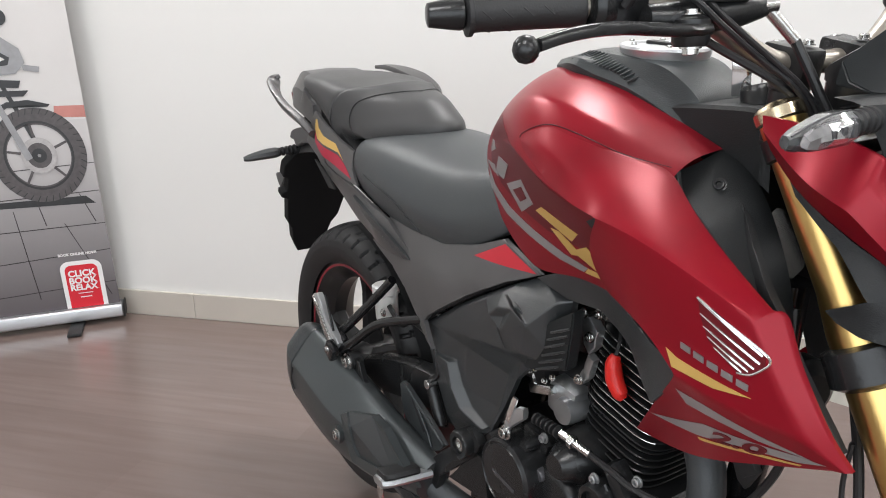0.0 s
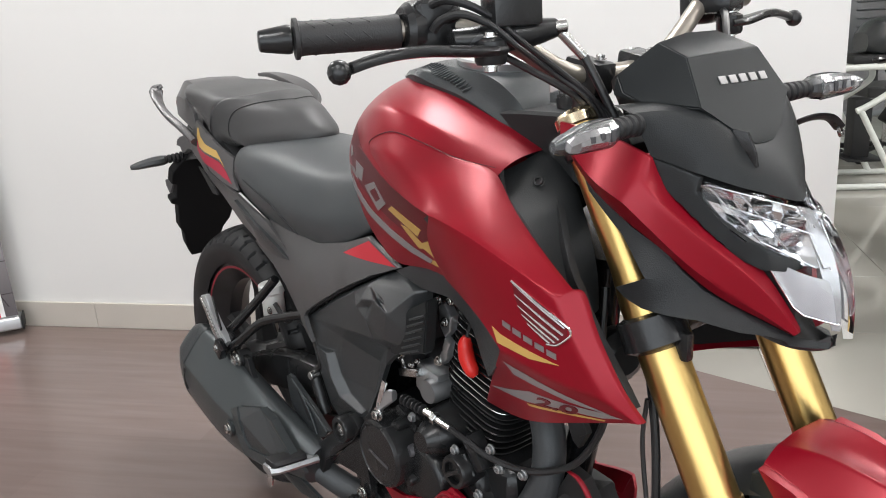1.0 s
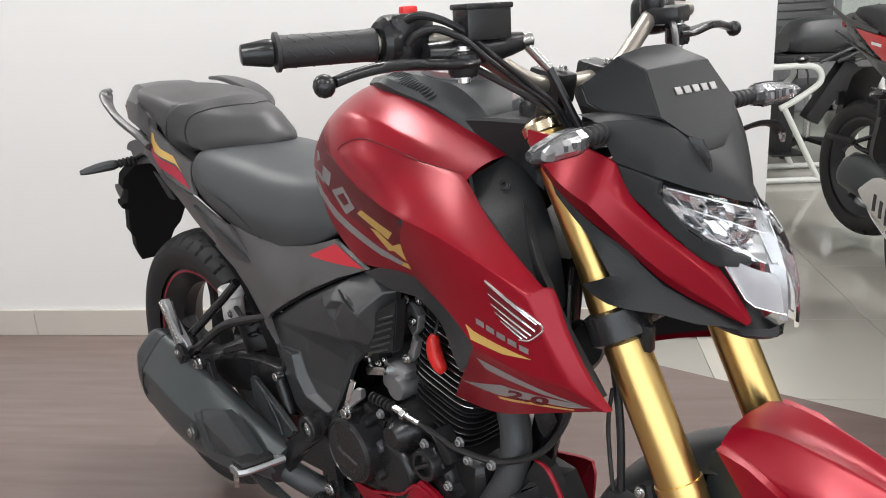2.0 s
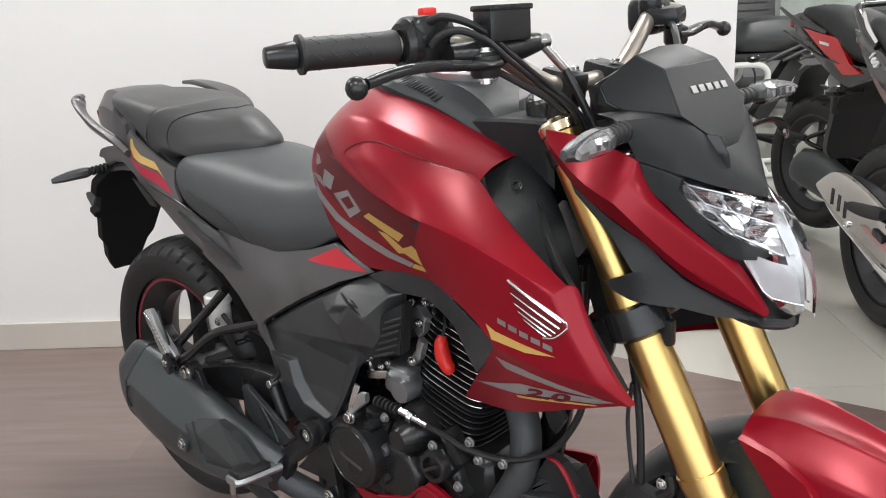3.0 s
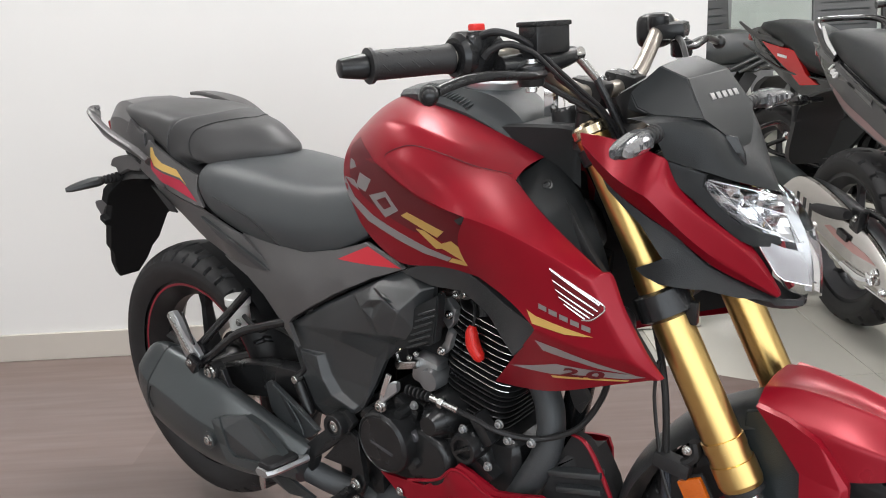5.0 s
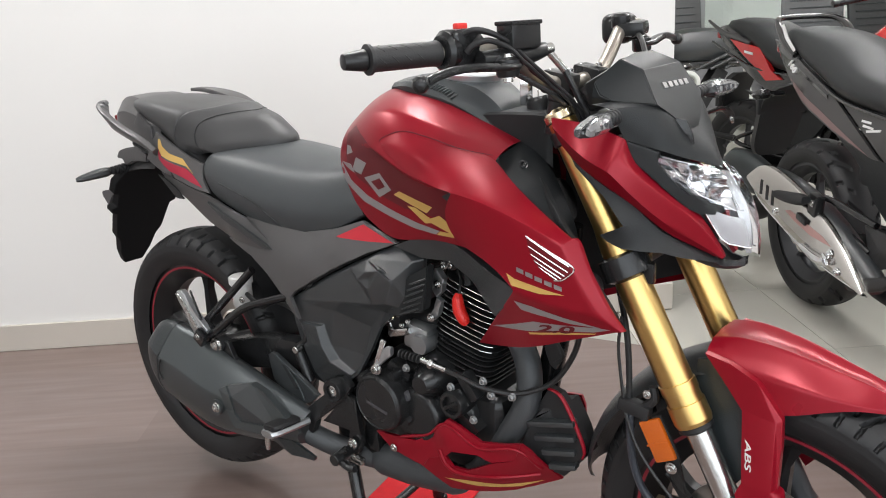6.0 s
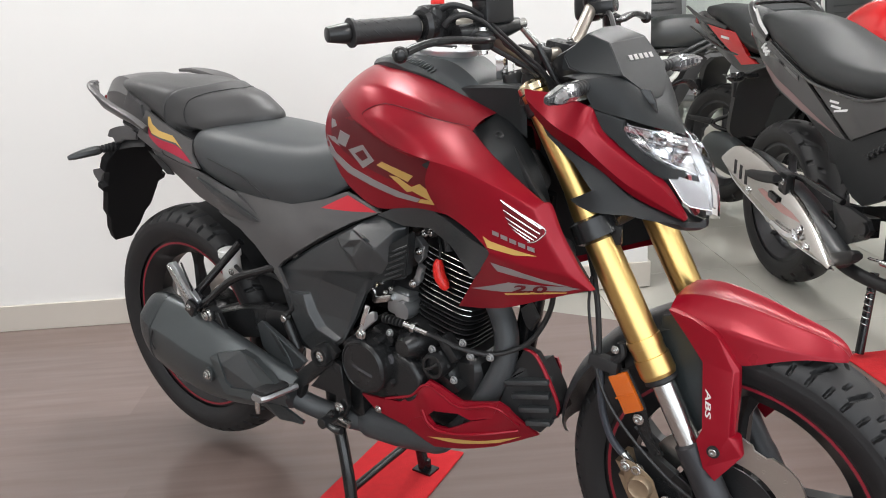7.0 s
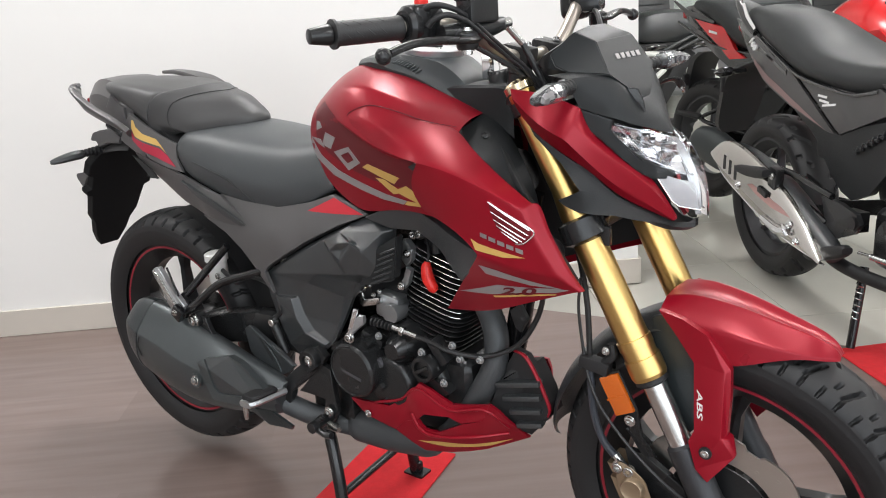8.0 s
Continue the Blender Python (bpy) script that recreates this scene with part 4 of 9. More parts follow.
# tail lamp, top of the tail
secs = []
for x, w, z0, z1 in ((-0.236, 0.040, 0.908, 0.918), (-0.222, 0.054, 0.898, 0.930), (-0.195, 0.066, 0.890, 0.952), (-0.150, 0.076, 0.884, 0.965), (-0.105, 0.084, 0.878, 0.962), (-0.04, 0.094, 0.866, 0.948), (0.03, 0.102, 0.855, 0.935)):
    secs.append([(x, -w, z0), (x + 0.004, -w, z0 * 0.4 + z1 * 0.6), (x, -w * 0.72, z1), (x, 0, z1 + 0.003), (x, w * 0.72, z1), (x + 0.004, w, z0 * 0.4 + z1 * 0.6), (x, w, z0)])
part("tail_cowl", loft(secs, 3, 1, caps=False), GREY, moto, "graphite tail cowl", sharp=30)
part("tail_bracket", panel([(-0.085, -0.095, 0.905), (-0.05, -0.10, 0.935), (-0.03, -0.10, 0.915), (0.0, -0.105, 0.905), (0.0, -0.106, 0.87), (-0.05, -0.10, 0.875)], 0.008, cell=0.04), GREY, moto)
part("tail_lamp", box((0.012, 0.11, 0.03), 0.004, pose(-0.222, 0, 0.905, 0, -15)), material("dark_red_lens", (0.2, 0.004, 0.006), 0.12, coat=0.6), moto, "dark red tail lamp")
# grab rails: flat cast blades
def blade(run):
    """A bar of flattened section: run of (place, half width, half thickness, lean)."""
    pts = spline([q[0] for q in run], 6)
    rows = []
    for i, p in enumerate(pts):
        k, f = min(i // 6, len(run) - 2), (i - min(i // 6, len(run) - 2) * 6) / 6
        w = 1.3 * (run[k][1] * (1 - f) + run[k + 1][1] * f)
        h = run[k][2] * (1 - f) + run[k + 1][2] * f
        a = radians(run[k][3] * (1 - f) + run[k + 1][3] * f)
        tan = (pts[min(i + 1, len(pts) - 1)] - pts[max(i - 1, 0)]).normalized()
        side = tan.cross(Vector((0, 0, 1))).normalized()
        up = side.cross(tan)
        u, v = side * math.cos(a) + up * math.sin(a), up * math.cos(a) - side * math.sin(a)
        rows.append([p + u * x * w + v * z * h for x, z in ((1, 0.3), (0.8, 0.9), (0.2, 1), (-0.8, 0.9), (-1, 0.3), (-1, -0.5), (-0.7, -1), (0.7, -1), (1, -0.5))])
    bm = bmesh.new()
    grid_faces(bm, rows, close_v=True, caps=True)
    return bm


for s in (-1, 1):
    run = [((0.040, s * 0.122, 0.850), 0.013, 0.007, 35 * s), ((0.000, s * 0.127, 0.872), 0.014, 0.008, 40 * s), ((-0.060, s * 0.131, 0.894), 0.013, 0.008, 50 * s), ((-0.110, s * 0.130, 0.914), 0.013, 0.008, 60 * s),
           ((-0.148, s * 0.125, 0.936), 0.012, 0.007, 50 * s), ((-0.163, s * 0.116, 0.952), 0.010, 0.006, 20 * s), ((-0.160, s * 0.105, 0.958), 0.007, 0.004, 0)]
    if s > 0:
        run = [((0.060, 0.135, 0.880), 0.011, 0.007, 20), ((0.045, 0.150, 0.912), 0.013, 0.008, 25), ((0.000, 0.152, 0.936), 0.013, 0.008, 20), ((-0.060, 0.148, 0.952), 0.013, 0.007, 10), ((-0.120, 0.141, 0.962), 0.011, 0.006, 0), ((-0.163, 0.132, 0.963), 0.006, 0.004, 0)]
    part("grab_rail", blade(run), GREY, moto, "graphite cast grab rail", sharp=40)

# rear mudguard, plate bracket and rear indicators
FLAP = [(-0.060, 0.812), (-0.080, 0.790), (-0.096, 0.770), (-0.096, 0.742), (-0.082, 0.738), (-0.080, 0.705), (-0.094, 0.702), (-0.092, 0.690), (-0.076, 0.684), (-0.066, 0.620), (-0.052, 0.600), (-0.044, 0.565), (-0.026, 0.530)]
FLAP = FLAP + [(-y, z) for y, z in reversed(FLAP)]
bm = bmesh.new()
bm.faces.new([bm.verts.new((-0.23 - (0.76 - z) * 0.61, y, z)) for y, z in FLAP])
ext = bmesh.ops.extrude_face_region(bm, geom=bm.faces[:], use_keep_orig=True)["geom"]
for v in [g for g in ext if isinstance(g, bmesh.types.BMVert)]:
    v.co += Vector((0.022, 0, -0.012))
bmesh.ops.bevel(bm, geom=bm.edges[:], offset=0.002, segments=1, affect="EDGES")
part("rear_mudguard", bm, FLAPBLACK, moto, "black rear mudguard and plate bracket", sharp=25)
part("mudguard_spine", loft([[(x, -w, z), (x - 0.01, -w * 0.8, z + 0.02), (x - 0.01, w * 0.8, z + 0.02), (x, w, z)] for x, z, w in ((-0.06, 0.80, 0.075), (-0.13, 0.795, 0.072), (-0.20, 0.78, 0.066), (-0.25, 0.735, 0.05))], 3, 1, True, True), DARK, moto)
def across(profile, y0, y1, bevel=0.004):
    """A bar of one profile of (x, z) from y0 to y1."""
    b = bmesh.new()
    b.faces.new([b.verts.new((x, y0, z)) for x, z in profile])
    ext = bmesh.ops.extrude_face_region(b, geom=b.faces[:], use_keep_orig=True)["geom"]
    for v in [g for g in ext if isinstance(g, bmesh.types.BMVert)]:
        v.co.y = y1
    bmesh.ops.recalc_face_normals(b, faces=b.faces)
    bmesh.ops.bevel(b, geom=b.edges[:], offset=bevel, segments=2, affect="EDGES", clamp_overlap=True)
    return b


part("plate_lamp_cowl", across([(-0.223, 0.817), (-0.208, 0.836), (-0.173, 0.844), (-0.11, 0.85), (-0.084, 0.833), (-0.094, 0.814), (-0.145, 0.813), (-0.187, 0.799), (-0.198, 0.816)], -0.072, 0.072, 0.003), GREY, moto, "graphite under-tail lamp cowl", sharp=30)
for s in (-1, 1):
    part("reflector_bracket", across([(-0.302, 0.73), (-0.219, 0.744), (-0.22, 0.735), (-0.252, 0.721), (-0.279, 0.694), (-0.299, 0.716)], s * 0.082, s * 0.066, 0.002), GREY, moto, "graphite side bracket of the mudguard", sharp=30)


def indicator(parent, root, tip, up, lens_mat):
    """A flasher: ribbed rubber stalk, tapered body, clear lens."""
    root, tip = Vector(root), Vector(tip)
    d = tip - root
    L = d.length
    d.normalize()
    side = d.cross(Vector(up)).normalized()
    upv = side.cross(d)
    def ring(t, a, b, off=0):
        c = root + d * L * t
        return [c + side * (a * math.cos(w)) + upv * (b * math.sin(w) + off) for w in [2 * math.pi * k / 8 + math.pi / 8 for k in range(8)]]
    body = loft([ring(0.36, 0.009, 0.010), ring(0.42, 0.012, 0.0118), ring(0.62, 0.0125, 0.0115), ring(0.88, 0.0095, 0.0085, -0.002), ring(1.0, 0.004, 0.005, -0.003)], 3, 1, True, True)
    ob = part("indicator", body, BLACK, parent, "slim direction indicator on a rubber stalk")
    st = bmesh.new()
    for k in range(5):
        t = 0.02 + k * 0.075
        lathe([(0.008, 0), (0.0112 - k * 0.0004, 0.002), (0.0112 - k * 0.0004, L * 0.055), (0.008, L * 0.07)], d, 14, root + d * L * t, st)
    part("stalk", st, RUBBER, ob, "ribbed rubber stalk")
    return ob, ring, side, upv, root, d, L


def front_indicator(s):
    ob, ring, side, upv, root, d, L = indicator(moto, (1.128, s * 0.120, 0.952), (1.138, s * 0.247, 0.951), (0, 0, 1), LENS)
    shell = loft([[q + Vector((-0.006, 0, 0)) for q in ring(0.42, 0.013, 0.0128)], ring(0.44, 0.0155, 0.0138), ring(0.66, 0.016, 0.0132), ring(0.88, 0.012, 0.0098, -0.002), ring(1.01, 0.005, 0.005, -0.003)], 2, 1, True, True)
    for v in shell.verts:
        v.co.x += 0.004
    lens_ob = part("lens", shell, LENS, ob, "clear faceted lens", sharp=5)
    lens_ob.visible_shadow = False
    for a, b in ((2, 3), (6, 5), (0, 7)):
        run = [ring(t, w * 1.03, h * 1.03, off)[a] + Vector((0.004, 0, 0)) for t, w, h, off in ((0.44, 0.0155, 0.0138, 0), (0.66, 0.016, 0.0132, 0), (0.88, 0.012, 0.0098, -0.002), (1.01, 0.005, 0.005, -0.003))]
        part("lens_edge", tube(run, 0.0008, 6, 2), LAMPDARK, ob)
    jit = random.Random(3)
    bowl = loft([[q + Vector((0.0115 + jit.uniform(-0.0016, 0.0016), 0, jit.uniform(-0.001, 0.001))) for q in ring(t, a, b, off)] for t, a, b, off in ((0.47, 0.008, 0.0085, 0), (0.56, 0.009, 0.0095, 0), (0.66, 0.0092, 0.0092, 0), (0.76, 0.0085, 0.0082, -0.001), (0.86, 0.007, 0.007, -0.002), (0.94, 0.004, 0.0045, -0.003))], 1, 1, True, True)
    part("reflector", bowl, SILVERLENS, ob, "silvered reflector", sharp=5)
    for k in range(3):
        c = root + d * L * (0.53 + 0.11 * k)
        part("lens_rib", box((0.002, 0.006, 0.010 - 0.002 * k), 0.0006, Matrix.Translation(c + Vector((0.0206 - 0.0006 * k, 0, 0)))), LAMPDARK, ob)


ind_mark = set(bpy.data.objects)
front_indicator(-1)
front_indicator(1)
steered_early |= set(bpy.data.objects) - ind_mark
for s in (-1, 1):
    indicator(moto, (-0.195, s * 0.065, 0.795), (-0.222, s * 0.182, 0.785), (0, 0, 1), DARK)

# side cover: one moulding with folded fields
COVER = dict(
    a=(0.428, -0.118, 0.576), b=(0.526, -0.123, 0.634), c=(0.612, -0.123, 0.677), d=(0.676, -0.120, 0.706), e=(0.717, -0.116, 0.722), f=(0.772, -0.114, 0.703),
    g=(0.759, -0.113, 0.670), h=(0.747, -0.112, 0.603), i=(0.694, -0.117, 0.591), j=(0.659, -0.119, 0.560), k=(0.628, -0.116, 0.507), l=(0.587, -0.112, 0.449),
    m=(0.550, -0.110, 0.418), n=(0.497, -0.110, 0.394), o=(0.470, -0.113, 0.425), p=(0.447, -0.116, 0.479), q=(0.433, -0.117, 0.528),
    A=(0.563, -0.128, 0.647), B=(0.619, -0.134, 0.673), C=(0.677, -0.142, 0.616), D=(0.585, -0.133, 0.601), E=(0.662, -0.133, 0.694), F=(0.757, -0.127, 0.700), G=(0.731, -0.147, 0.669), H=(0.709, -0.150, 0.685),
    I=(0.653, -0.149, 0.662), J=(0.674, -0.150, 0.679), K=(0.675, -0.148, 0.645), L=(0.674, -0.142, 0.664), M=(0.706, -0.142, 0.622), N=(0.516, -0.122, 0.539), O=(0.553, -0.126, 0.576), P=(0.682, -0.126, 0.597),
    Q=(0.508, -0.133, 0.539), R=(0.518, -0.134, 0.500), S=(0.534, -0.131, 0.468), T=(0.571, -0.119, 0.441), U=(0.527, -0.120, 0.499), V=(0.542, -0.117, 0.470), W=(0.577, -0.112, 0.446), X=(0.628, -0.110, 0.551), Y=(0.601, -0.108, 0.487))
COVER_FACES = ["a b A", "b c B A", "c d E B", "d e F E", "e f F", "A B C", "A C D", "B E J", "B J I", "B I K", "B K C", "E F G", "E G H", "E H J", "I J L", "J H L", "H K L", "K I L", "H G K", "K G M", "K M C",
               "F f g", "F g G", "G g h", "G h M", "M h i", "M i P", "C M P", "D C P", "D P O", "a A D", "a D O", "a O q", "q O N", "q N Q", "N O U", "O X U", "O P X", "U X Y", "U Y V", "V Y W",
               "Q N U R", "R U V S", "S V W T", "q Q R", "q R p", "p R S", "p S o", "o S T", "o T n", "n T m", "T W l m", "P i j", "P j X", "X j k", "X k Y", "Y k l", "Y l W"]
COVER = {q: (x, y if q.islower() else -0.119 + 1.35 * (y + 0.119), z) for q, (x, y, z) in COVER.items()}
cover_bm = moulding(COVER, COVER_FACES, 0.010, 0.0026, 3)
cover_r, cover_l = both("side_cover", cover_bm, BLACK, moto, "moulded black plastic side cover")
for o in (cover_r, cover_l):
    o.data.set_sharp_from_angle(angle=radians(14))
for s, host in ((-1, cover_r), (1, cover_l)):
    part("cover_gap", tube([(q[0] - 0.002, -s * (q[1] + 0.003), q[2] + 0.005) for q in ((0.434, -0.118, 0.535), (0.428, -0.118, 0.578), (0.526, -0.123, 0.636), (0.612, -0.123, 0.679), (0.676, -0.120, 0.708), (0.717, -0.116, 0.724))], 0.0045, 8, 4), DARK, host, "dark gap over the cover")
cs = skin(cover_r)
pair = (cover_r, cover_l)
VENT = [(0.747, -0.134, 0.673), (0.794, -0.134, 0.699), (0.792, -0.134, 0.676), (0.78, -0.134, 0.618), (0.722, -0.134, 0.597), (0.695, -0.134, 0.594), (0.714, -0.134, 0.637)]
vent_bm = moulding({"abcdefg"[k]: q for k, q in enumerate(VENT)}, ["a b c d e f g"], 0.020, 0.0)
bmesh.ops.bevel(vent_bm, geom=vent_bm.edges[:], offset=0.002, segments=2, affect="EDGES")
for o, b in ((cover_r, vent_bm), (cover_l, mirrored(vent_bm))):
    part("vent_block", b, COWLB, o, "black vent block with slats")
SLATS = [((0.755, -0.136, 0.662), (0.79, -0.136, 0.677)), ((0.748, -0.136, 0.65), (0.787, -0.136, 0.667)), ((0.743, -0.136, 0.638), (0.783, -0.136, 0.656)), ((0.737, -0.136, 0.625), (0.78, -0.136, 0.644)), ((0.731, -0.136, 0.613), (0.777, -0.136, 0.633)), ((0.725, -0.136, 0.602), (0.771, -0.136, 0.621))]
for a, b in SLATS:
    slat = tube([a, Vector(a).lerp(Vector(b), 0.5) - Vector((0, 0.001, 0)), b], [0.0016, 0.0022, 0.0016], 6, 2)
    other = mirrored(slat)
    part("louvre", slat, BLACK, cover_r)
    part("louvre", other, BLACK, cover_l)
part("cover_screw", bolt((0.500, -0.112, 0.404), (0, -1, 0), 0.006, 0.004), STEEL, cover_r)

# frame, engine mounts and inner panels
part("frame_spine", tube([(0.98, 0, 0.80), (0.86, 0, 0.74), (0.70, 0, 0.69), (0.56, 0, 0.60), (0.52, 0, 0.45), (0.52, 0, 0.30)], 0.042, 10, 5, flat=0.8), FRAME, moto, "black steel frame")
for s in (-1, 1):
    part("subframe_tube", tube([(0.56, s * 0.085, 0.66), (0.40, s * 0.09, 0.69), (0.20, s * 0.088, 0.755), (-0.02, s * 0.08, 0.83), (-0.12, s * 0.07, 0.86)], 0.013, 10, 4), FRAME, moto, "black subframe tube")
    part("frame_plate", panel([(0.49, -0.09, 0.45), (0.60, -0.09, 0.45), (0.60, -0.09, 0.27), (0.56, -0.09, 0.25), (0.49, -0.09, 0.27)], 0.03, cell=0.2) if s < 0 else mirrored(panel([(0.49, -0.09, 0.45), (0.60, -0.09, 0.45), (0.60, -0.09, 0.27), (0.56, -0.09, 0.25), (0.49, -0.09, 0.27)], 0.03, cell=0.2)), ENGINE, moto)
part("airbox", box((0.24, 0.17, 0.16), 0.02, pose(0.56, 0, 0.62)), DARK, moto, "black air box")
part("battery_tray", box((0.20, 0.16, 0.12), 0.02, pose(0.36, 0, 0.70)), DARK, moto)
part("inner_fender", loft([[(0.02 + 0.34 * math.cos(a), y, 0.345 + 0.34 * math.sin(a)) for y in (-0.08, -0.06, 0, 0.06, 0.08)] for a in [math.radians(q) for q in (20, 40, 55, 68, 76)]], 3, 1), DARK, moto)

# swingarm, shock
for s in (-1, 1):
    bm = loft([[(x, s * (y - 0.018), z + h), (x, s * (y + 0.018), z + h), (x, s * (y + 0.018), z - h), (x, s * (y - 0.018), z - h)] for x, y, z, h in
               ((-0.04, 0.095, 0.345, 0.022), (0.05, 0.098, 0.355, 0.024), (0.20, 0.10, 0.405, 0.03), (0.32, 0.10, 0.435, 0.034), (0.42, 0.09, 0.44, 0.032), (0.52, 0.07, 0.41, 0.034))], 4, 2, True, True)
    part("swingarm", bm, ENGINE, moto, "black box-section swingarm", sharp=50)
part("chain_cover", box((0.42, 0.02, 0.03), 0.006, pose(0.22, 0.08, 0.45, 0, -12)), DARK, moto)
shock = part("shock_absorber", rod((0.24, 0, 0.47), (0.36, 0, 0.66), 0.02), ENGINE, moto, "rear monoshock")
sp = bmesh.new()
pts = [Vector((0.24, 0, 0.47)).lerp(Vector((0.36, 0, 0.66)), 0.1 + 0.75 * k / 80) + Vector((0.845 * 0.03 * math.cos(k * 0.6), 0.03 * math.sin(k * 0.6), -0.534 * 0.03 * math.cos(k * 0.6))) for k in range(81)]
part("shock_spring", tube(pts, 0.005, 6, 1), FRAME, shock)
res = lathe([(0.0, -0.035), (0.020, -0.034), (0.022, -0.028), (0.022, 0.018), (0.026, 0.02), (0.026, 0.034), (0.022, 0.037), (0.0, 0.037)], "z", 24, (0.222, -0.085, 0.548))
part("fluid_reservoir", res, RESERVE, moto, "translucent rear brake fluid reservoir")
part("reservoir_screw", bolt((0.245, -0.105, 0.538), (0, -1, 0), 0.006, 0.004), STEEL, moto)

# engine
eng = part("crankcase", box((0.33, 0.17, 0.17), 0.03, pose(0.73, 0, 0.375), segments=3), ENGINE, moto, "black painted crankcase")
def lobe(name, x, z, r, y0, y1, label="", n=48):
    """A round boss of the engine cover with a rolled edge, standing out from y1 to y0."""
    return part(name, lathe([(0.0, y0), (r - 0.012, y0), (r - 0.006, y0 + 0.002), (r - 0.002, y0 + 0.007), (r, y0 + 0.016), (r + 0.002, y1)], "y", n, (x, 0, z)), ENGINE, eng, label)


lobe("clutch_cover", 0.733, 0.398, 0.055, -0.124, -0.07, "black round clutch cover")
lobe("case_lobe", 0.800, 0.410, 0.052, -0.104, -0.06)
fc = part("filter_cover", lathe([(0.0, -0.1495), (0.046, -0.1495), (0.0475, -0.148), (0.0495, -0.148), (0.0505, -0.1500), (0.0545, -0.147), (0.0565, -0.138), (0.0575, -0.09)], "y", 56, (0.664, 0, 0.420)), ENGINE, eng, "round black filter cover")
for a in (62, 150, 252, 330):
    part("cover_boss", lathe([(0.0, -0.134), (0.008, -0.134), (0.010, -0.128), (0.012, -0.09)], "y", 14, (0.664 + 0.060 * math.cos(radians(a)), 0, 0.420 + 0.060 * math.sin(radians(a)))), ENGINE, eng)
part("emboss_bar", box((0.052, 0.001, 0.006), 0.0004, pose(0.664, -0.1500, 0.412, 0, 14)), LAMPDARK, eng)
part("case_cone", lathe([(0.0, -0.134), (0.016, -0.134), (0.019, -0.130), (0.038, -0.098), (0.042, -0.07)], "y", 32, (0.757, 0, 0.472)), ENGINE, eng, "domed black cover")
part("filler_ring", lathe([(0.017, -0.128), (0.023, -0.128), (0.025, -0.124), (0.027, -0.09), (0.017, -0.09)], "y", 28, (0.820, 0, 0.447), closed=True), ENGINE, eng)
part("filler_disc", lathe([(0.0, -0.122), (0.014, -0.122), (0.017, -0.120), (0.018, -0.09)], "y", 24, (0.820, 0, 0.447)), ENGINE, eng)
part("filler_cap", box((0.036, 0.010, 0.007), 0.003, pose(0.820, -0.126, 0.447, 0, -32)), ENGINE, eng, "black oil filler cap")
part("sight_glass", lathe([(0.0, -0.129), (0.008, -0.129), (0.010, -0.126), (0.011, -0.09)], "y", 20, (0.716, 0, 0.437)), LAMPDARK, eng)
part("case_rib", moulding(dict(a=(0.812, -0.112, 0.438), b=(0.830, -0.114, 0.432), c=(0.866, -0.110, 0.402), d=(0.850, -0.110, 0.392), e=(0.806, -0.108, 0.420)), ["a b c d e"], 0.03, 0.0), ENGINE, eng)
part("case_rib", tube([(0.828, -0.112, 0.474), (0.836, -0.112, 0.460), (0.846, -0.110, 0.446)], 0.0035, 8, 3), ENGINE, eng)
for x, z, r in ((0.690, 0.475, 20), (0.775, 0.350, -30), (0.845, 0.48, 55)):
    part("case_web", box((0.055, 0.03, 0.022), 0.008, pose(x, -0.098, z, 0, r)), ENGINE, eng)
for x, z, y in ((0.815, 0.477, -0.115), (0.858, 0.424, -0.112), (0.889, 0.473, -0.100), (0.925, 0.475, -0.090), (0.874, 0.496, -0.100), (0.625, 0.355, -0.112), (0.712, 0.488, -0.112), (0.780, 0.335, -0.108)):
    part("engine_bolt", bolt((x, y, z), (0, -1, 0), 0.0058, 0.007), CAST, eng)
# cylinder with fins, leaning forward
tilt = 16
cyl = part("cylinder", box((0.10, 0.12, 0.22), 0.012, pose(0.815, 0, 0.570, 0, tilt)), ENGINE, moto, "black finned cylinder")
lean = pose(0, 0, 0, 0, tilt)
base = Vector((0.818, 0, 0.566))
up = lean @ Vector((0, 0, 1))


def fin_rim(c, hx, hy, a0, a1, n):
    """Places along the rounded rim of a fin, from one angle to another."""
    out = []
    for k in range(n):
        w = radians(a0 + (a1 - a0) * k / (n - 1))
        cx, sx = math.cos(w), math.sin(w)
        out.append(c + lean @ Vector((hx * abs(cx) ** 0.45 * (1 if cx > 0 else -1), hy * abs(sx) ** 0.45 * (1 if sx > 0 else -1), 0)))
    return out


for k in range(17):
    c = base + up * (-0.092 + k * 0.0112)
    grow = 1.0 if k > 5 else 0.94
    bm = bmesh.new()
    rows = [[p + up * h for p in fin_rim(c, (0.070 - i) * grow, (0.083 - i) * grow, 0, 352, 45)] for h, i in ((-0.0014, 0.001), (-0.0006, 0.0), (0.0006, 0.0), (0.0014, 0.001))]
    grid_faces(bm, rows, close_v=True, caps=True)
    part("fin", bm, ENGINE, cyl)
    if k > 6:
        part("fin_edge", tube(fin_rim(c, 0.0705, 0.0836, 212, 316, 14), 0.0010, 6, 1), STEEL, cyl, "bright machined fin edge")
part("cylinder_head", box((0.13, 0.14, 0.06), 0.015, pose(0.845, 0, 0.695, 0, tilt)), ENGINE, cyl)
part("plug_cap", tube([(0.835, -0.075, 0.655), (0.828, -0.07, 0.68), (0.80, -0.05, 0.705)], 0.008, 10, 4), DARK, cyl)
